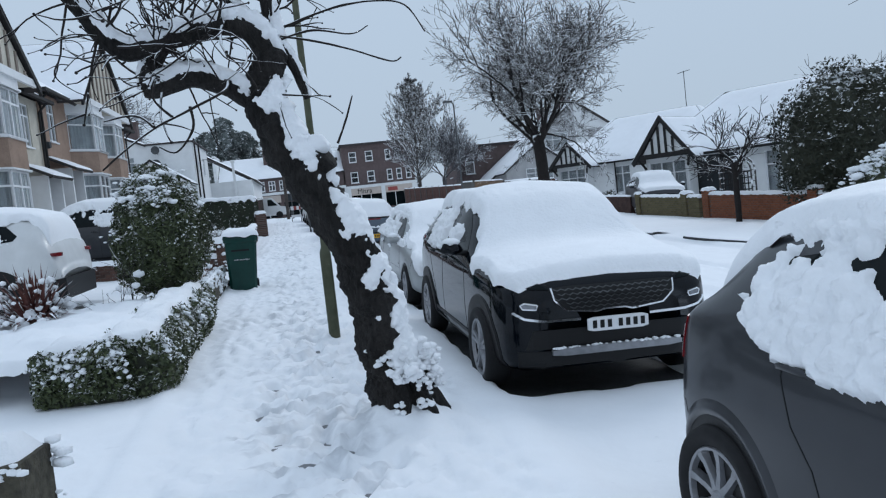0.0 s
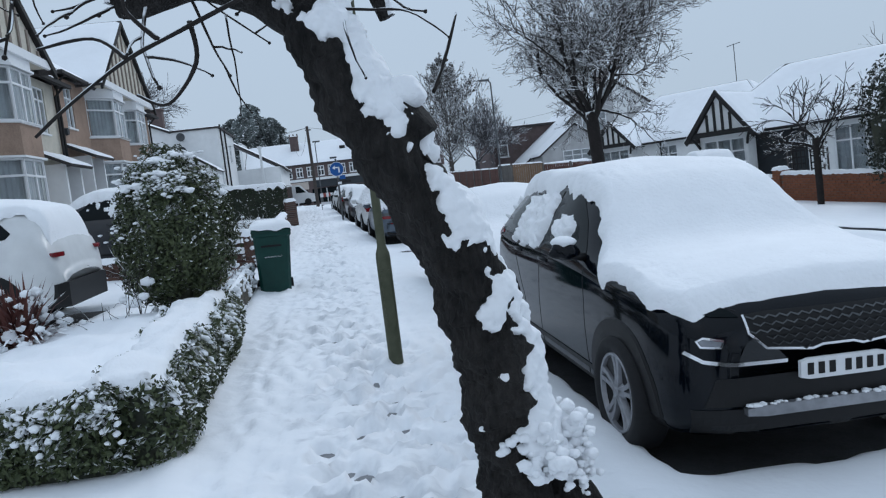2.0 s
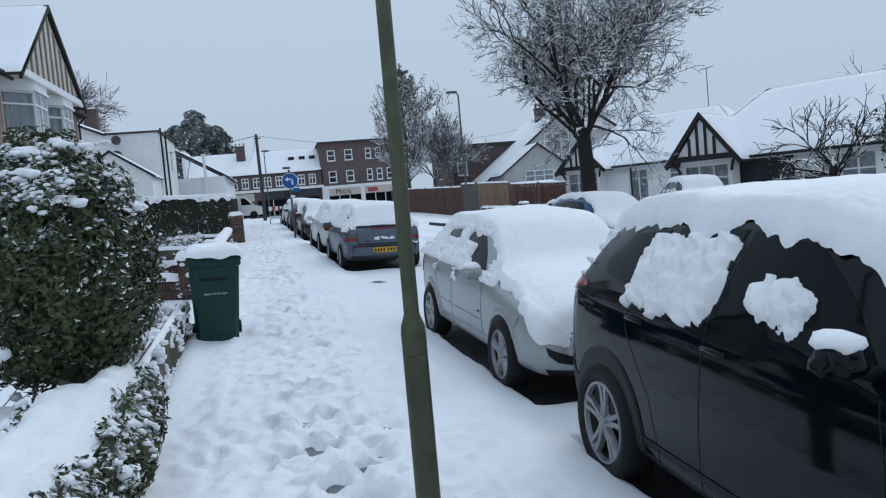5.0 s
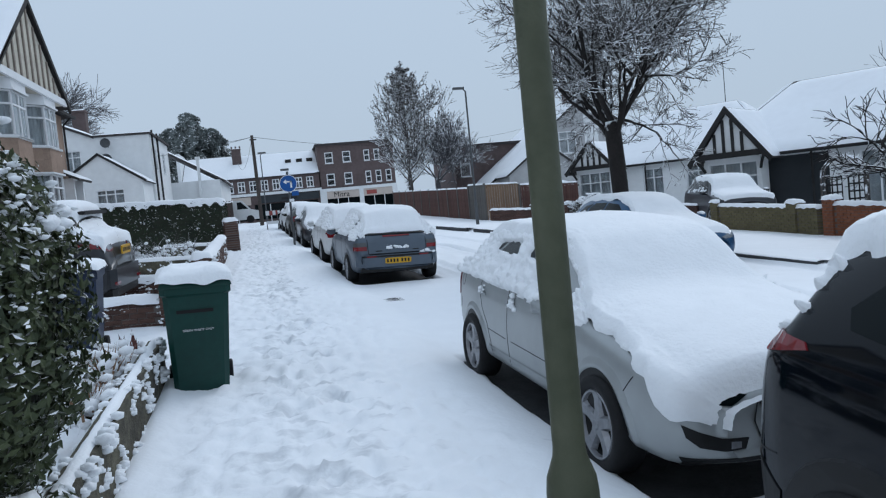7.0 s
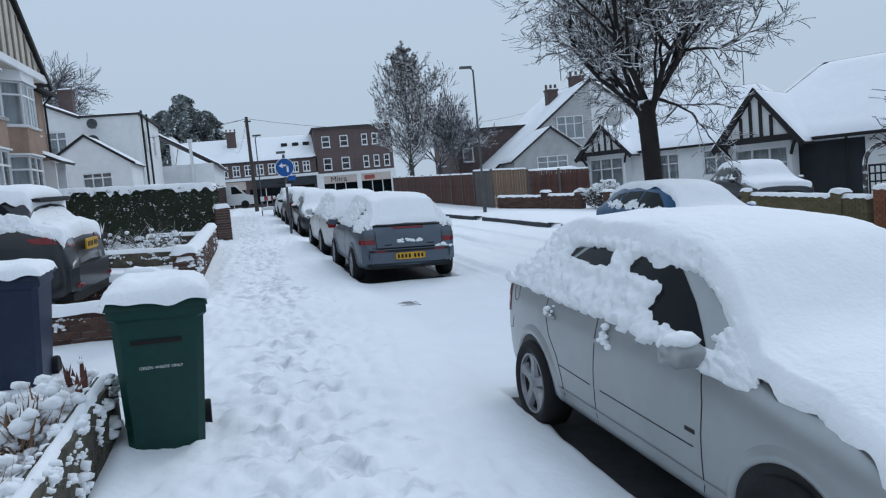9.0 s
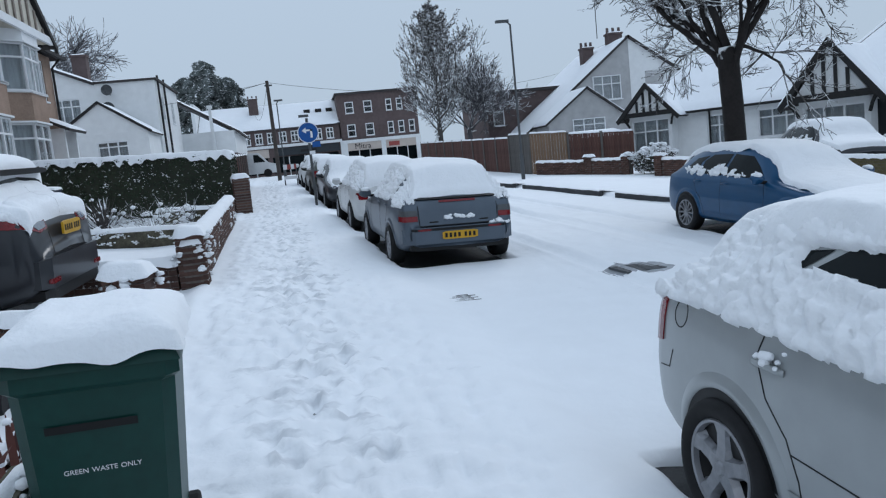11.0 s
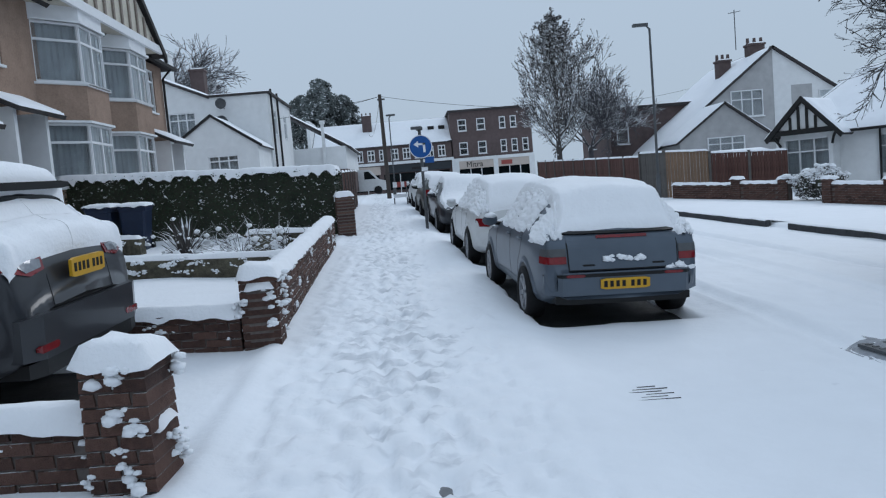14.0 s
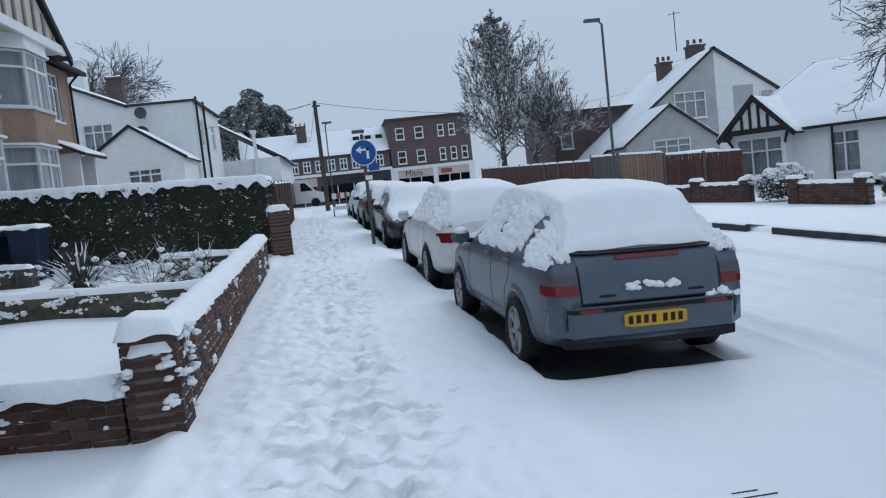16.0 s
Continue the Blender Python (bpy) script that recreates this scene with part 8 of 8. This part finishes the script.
# silver hatchback nose
L3 = PARKED["silver"][3] / 2
pair(silver, "headlight", CAR_GLASS, [(.42, .645), (.60, .69), (.76, .755), (.80, .735), (.72, .62), (.52, .595)], "front", 0.006)
pair(silver, "fog_recess", TRIM, [(.42, .415), (.58, .425), (.70, .465), (.775, .50), (.755, .43), (.69, .375), (.56, .35), (.44, .355)], "front", 0.005)
pair(silver, "fog_lamp", LAMP_GLASS, [(.47, .40), (.53, .405), (.53, .365), (.47, .365)], "front", 0.009)
press(silver, "grille", TRIM, [(-.36, .615), (-.30, .545), (.30, .545), (.36, .615)], "front", 0.005)
seam(silver, [(-.34, .585), (.34, .585)], "front", 0.022, CHROME, 0.012, "grille_bar", "chrome bar")
press(silver, "lower_grille", TRIM, [(-.30, .46), (-.33, .31), (.33, .31), (.30, .46)], "front", 0.005)
press(silver, "bumper_lip", TRIM, [(-.76, .305), (-.70, .225), (.70, .225), (.76, .305)], "front", 0.008)
for s in (-1, 1):
    seam(silver, [(s * .36, .615), (s * .38, .50), (s * .34, .40)], "front")
    seam(silver, [(L3 - 0.42, .70), (L3 - 0.52, .58), (L3 - 0.50, .47)], s)
    seam(silver, [(-1.70 + 0.062 * math.cos(q * math.pi / 10), .915 + 0.066 * math.sin(q * math.pi / 10)) for q in range(21)], s, 0.005, name="fuel_flap_seam")
    seam(silver, [(-1.92, .60), (-1.80, .62), (-1.76, .72)], s)
both(silver, "tail_light", RED_LIGHT, [(-1.98, .72), (-1.96, 1.0), (-1.86, .98), (-1.88, .74)], 0.008)
both(silver, "side_badge", TRIM, [(0.62, .605), (0.62, .585), (0.70, .585), (0.70, .605)], 0.003, 0.003)
plate(silver, L3 + 0.02, 0.50, PLATE_WHITE, 1)

for f, z in ((.545, .86), (.725, .89)):
    tuft = Mesh()
    o = onto(silver, 1, PARKED["silver"][3] * (0.5 - f), z, 0.02)
    splat(tuft, o, 0.028, random, 0.8, 10, (0.3, 1.6, 0.8), 2)
    part("handle_snow", tuft, SNOW_FINE, silver, smooth=True)

# steel hatchback tail
L4 = PARKED["steel"][3] / 2
face_piece(steel, "bumper", STEEL_PAINT, -0.82, 0.82, -L4 - 0.035, -L4 + 0.3, 0.36, 0.60, "grey bumper", 0.13)
face_piece(steel, "bumper_strip", TRIM, -0.825, 0.825, -L4 - 0.042, -L4 + 0.3, 0.55, 0.585, curve=0.13)
press(steel, "tailgate", STEEL_PAINT, [(-.585, .985), (-.575, .62), (.575, .62), (.585, .985)], "rear", 0.012, 0.02)
press(steel, "high_brake_light", RED_LIGHT, [(-.27, .962), (-.27, .935), (.27, .935), (.27, .962)], "rear", 0.022)
seam(steel, [(-.60, .985), (.60, .985)], "rear", 0.022, TRIM, 0.035, "spoiler_lip")
pair(steel, "tail_light", RED_LIGHT, [(.60, .765), (.60, .69), (.775, .69), (.79, .765)], "rear", 0.010)
pair(steel, "indicator", GREY_METAL, [(.60, .845), (.60, .768), (.79, .768), (.77, .845)], "rear", 0.010)
both(steel, "tail_light", RED_LIGHT, [(-1.955, .765), (-1.965, .69), (-1.80, .69), (-1.80, .765)], 0.008)
both(steel, "indicator", GREY_METAL, [(-1.945, .845), (-1.955, .768), (-1.80, .768), (-1.82, .845)], 0.008)
seam(steel, [(-.585, .90), (-.575, .62), (.575, .62), (.585, .90)], "rear", 0.010, TRIM, 0.013)
for s in (-1, 1):
    face_piece(steel, "bumper_lamp", RED_LIGHT, min(s * 0.42, s * 0.62), max(s * 0.42, s * 0.62), -L4 - 0.046, -L4, 0.552, 0.582, curve=0.13)
    face_piece(steel, "badge", TRIM, min(s * 0.30, s * 0.44), max(s * 0.30, s * 0.44), -L4 - 0.006, -L4 + 0.02, 0.66, 0.68, curve=0.06)
plate(steel, -L4 - 0.045, 0.475, PLATE_YELLOW, -1)
face_piece(steel, "under_valance", TRIM, -0.72, 0.72, -L4 + 0.02, -L4 + 0.3, 0.26, 0.36, curve=0.12)
drift = Mesh()
random.seed(8)
for k in range(16):
    lump(drift, (random.uniform(-0.22, 0.2), -L4 - 0.012, 0.735 + random.uniform(-0.02, 0.025)), random.uniform(0.025, 0.055), k, 0.6, 1)
for k in range(14):
    lump(drift, (random.uniform(0.48, 0.80), -L4 + 0.01 + 0.05 * random.random(), 0.61 + random.uniform(-0.02, 0.04)), random.uniform(0.03, 0.07), k + 30, 0.6, 1)
part("snow_clods", drift, SNOW_FINE, steel, smooth=True)

# the others
Lw = PARKED["white"][3] / 2
for s in (-1, 1):
    face_piece(white_car, "tail_light", RED_LIGHT, min(s * 0.6, s * 0.82), max(s * 0.6, s * 0.82), -Lw - 0.005, -Lw + 0.25, 0.70, 0.84, curve=0.12)
face_piece(white_car, "bumper", WHITE_CAR, -0.82, 0.82, -Lw - 0.03, -Lw + 0.3, 0.36, 0.60, curve=0.13)
plate(white_car, -Lw - 0.04, 0.48, PLATE_YELLOW, -1)
Ls = PARKED["saloon"][3] / 2
for s in (-1, 1):
    for q in (0.50, 0.66):
        part("headlight", Mesh().lathe([(0.0, 0.001), (0.01, 0.07), (-0.1, 0.075)], pose(s * q, Ls - 0.05 - 0.1 * q * q, 0.62), 14), LAMP_GLASS, saloon)
face_piece(saloon, "grille", TRIM, -0.34, 0.34, Ls - 0.1, Ls + 0.012, 0.52, 0.66, curve=0.1)
face_piece(saloon, "lower_grille", TRIM, -0.6, 0.6, Ls - 0.1, Ls + 0.012, 0.28, 0.38, curve=0.13)
plate(saloon, Ls + 0.02, 0.44, PLATE_WHITE, 1)
Lo = PARKED["olive"][3] / 2
for s in (-1, 1):
    face_piece(olive, "tail_light", RED_LIGHT, min(s * 0.6, s * 0.82), max(s * 0.6, s * 0.82), -Lo - 0.01, -Lo + 0.2, 0.75, 0.95, curve=0.12)
plate(olive, -Lo - 0.03, 0.6, PLATE_YELLOW, -1)
Lr = PARKED["suv_drive"][3] / 2
for s in (-1, 1):
    face_piece(suv_drive, "reflector", RED_LIGHT, min(s * 0.55, s * 0.80), max(s * 0.55, s * 0.80), -Lr - 0.055, -Lr, 0.43, 0.48, curve=0.13)
face_piece(suv_drive, "bumper", GREY_PAINT, -0.90, 0.90, -Lr - 0.05, -Lr + 0.35, 0.38, 0.68, curve=0.13)
pair(suv_drive, "tail_light", RED_LIGHT, [(.46, 1.05), (.48, .96), (.66, .93), (.90, .99), (.90, 1.08), (.70, 1.06)], "rear", 0.010)
both(suv_drive, "tail_light", RED_LIGHT, [(-2.12, .99), (-2.08, 1.085), (-1.78, 1.07), (-1.86, 1.01)], 0.010)
pair(suv_drive, "tail_lamp_clear", LAMP_GLASS, [(.50, 1.03), (.52, .975), (.70, .955), (.76, 1.0), (.66, 1.04)], "rear", 0.016)
for s in (-1, 1):
    seam(suv_drive, [(s * .46, .92), (s * .46, .70), (0, .69)], "rear", 0.008)
    press(suv_drive, "exhaust_tip", ALLOY, [(s * .52, .34), (s * .54, .27), (s * .70, .27), (s * .68, .34)][::s], "rear", 0.03)
face_piece(suv_drive, "valance", TRIM, -0.85, 0.85, -Lr - 0.03, -Lr + 0.3, 0.26, 0.38, curve=0.13)
plate(suv_drive, -Lr - 0.03, 0.93, PLATE_YELLOW, -1, h=0.14)
face_piece(suv_drive, "roof_spoiler", TRIM, -0.62, 0.62, -Lr + 0.36, -Lr + 0.72, 1.50, 1.56, curve=0.05)
Lh = PARKED["white_drive"][3] / 2
for s in (-1, 1):
    face_piece(white_drive, "tail_light", RED_LIGHT, min(s * 0.64, s * 0.86), max(s * 0.64, s * 0.86), -Lh - 0.004, -Lh + 0.3, 0.97, 1.03, curve=0.1)
face_piece(white_drive, "lower_bumper", TRIM, -0.88, 0.88, -Lh - 0.04, -Lh + 0.35, 0.28, 0.62, curve=0.13)
pair(near_grey, "tail_light", RED_LIGHT, [(.44, 1.10), (.46, .86), (.66, .86), (.72, .98), (.70, 1.12)], "rear", 0.012)
both(near_grey, "tail_light", RED_LIGHT, [(-1.90, .86), (-1.88, 1.10), (-1.76, 1.09), (-1.80, .88)], 0.010)
for s in (-1, 1):
    seam(near_grey, [(-1.96, .66), (-1.78, .67), (-1.74, .60)], s)
press(near_grey, "rear_bumper", TRIM, [(-.42, .42), (-.40, .32), (.40, .32), (.42, .42)], "rear", 0.006)
Lb = PARKED["blue"][3] / 2
face_piece(blue, "bumper_slot", TRIM, -0.5, 0.5, Lb - 0.10, Lb + 0.006, 0.27, 0.40, curve=0.12)
pair(blue, "headlight", LAMP_GLASS, [(.44, .64), (.60, .69), (.76, .755), (.80, .73), (.70, .62), (.52, .60)], "front", 0.006)
pair(blue, "tail_light", RED_LIGHT, [(.56, 1.0), (.58, .80), (.74, .80), (.74, 1.0)], "rear", 0.01)
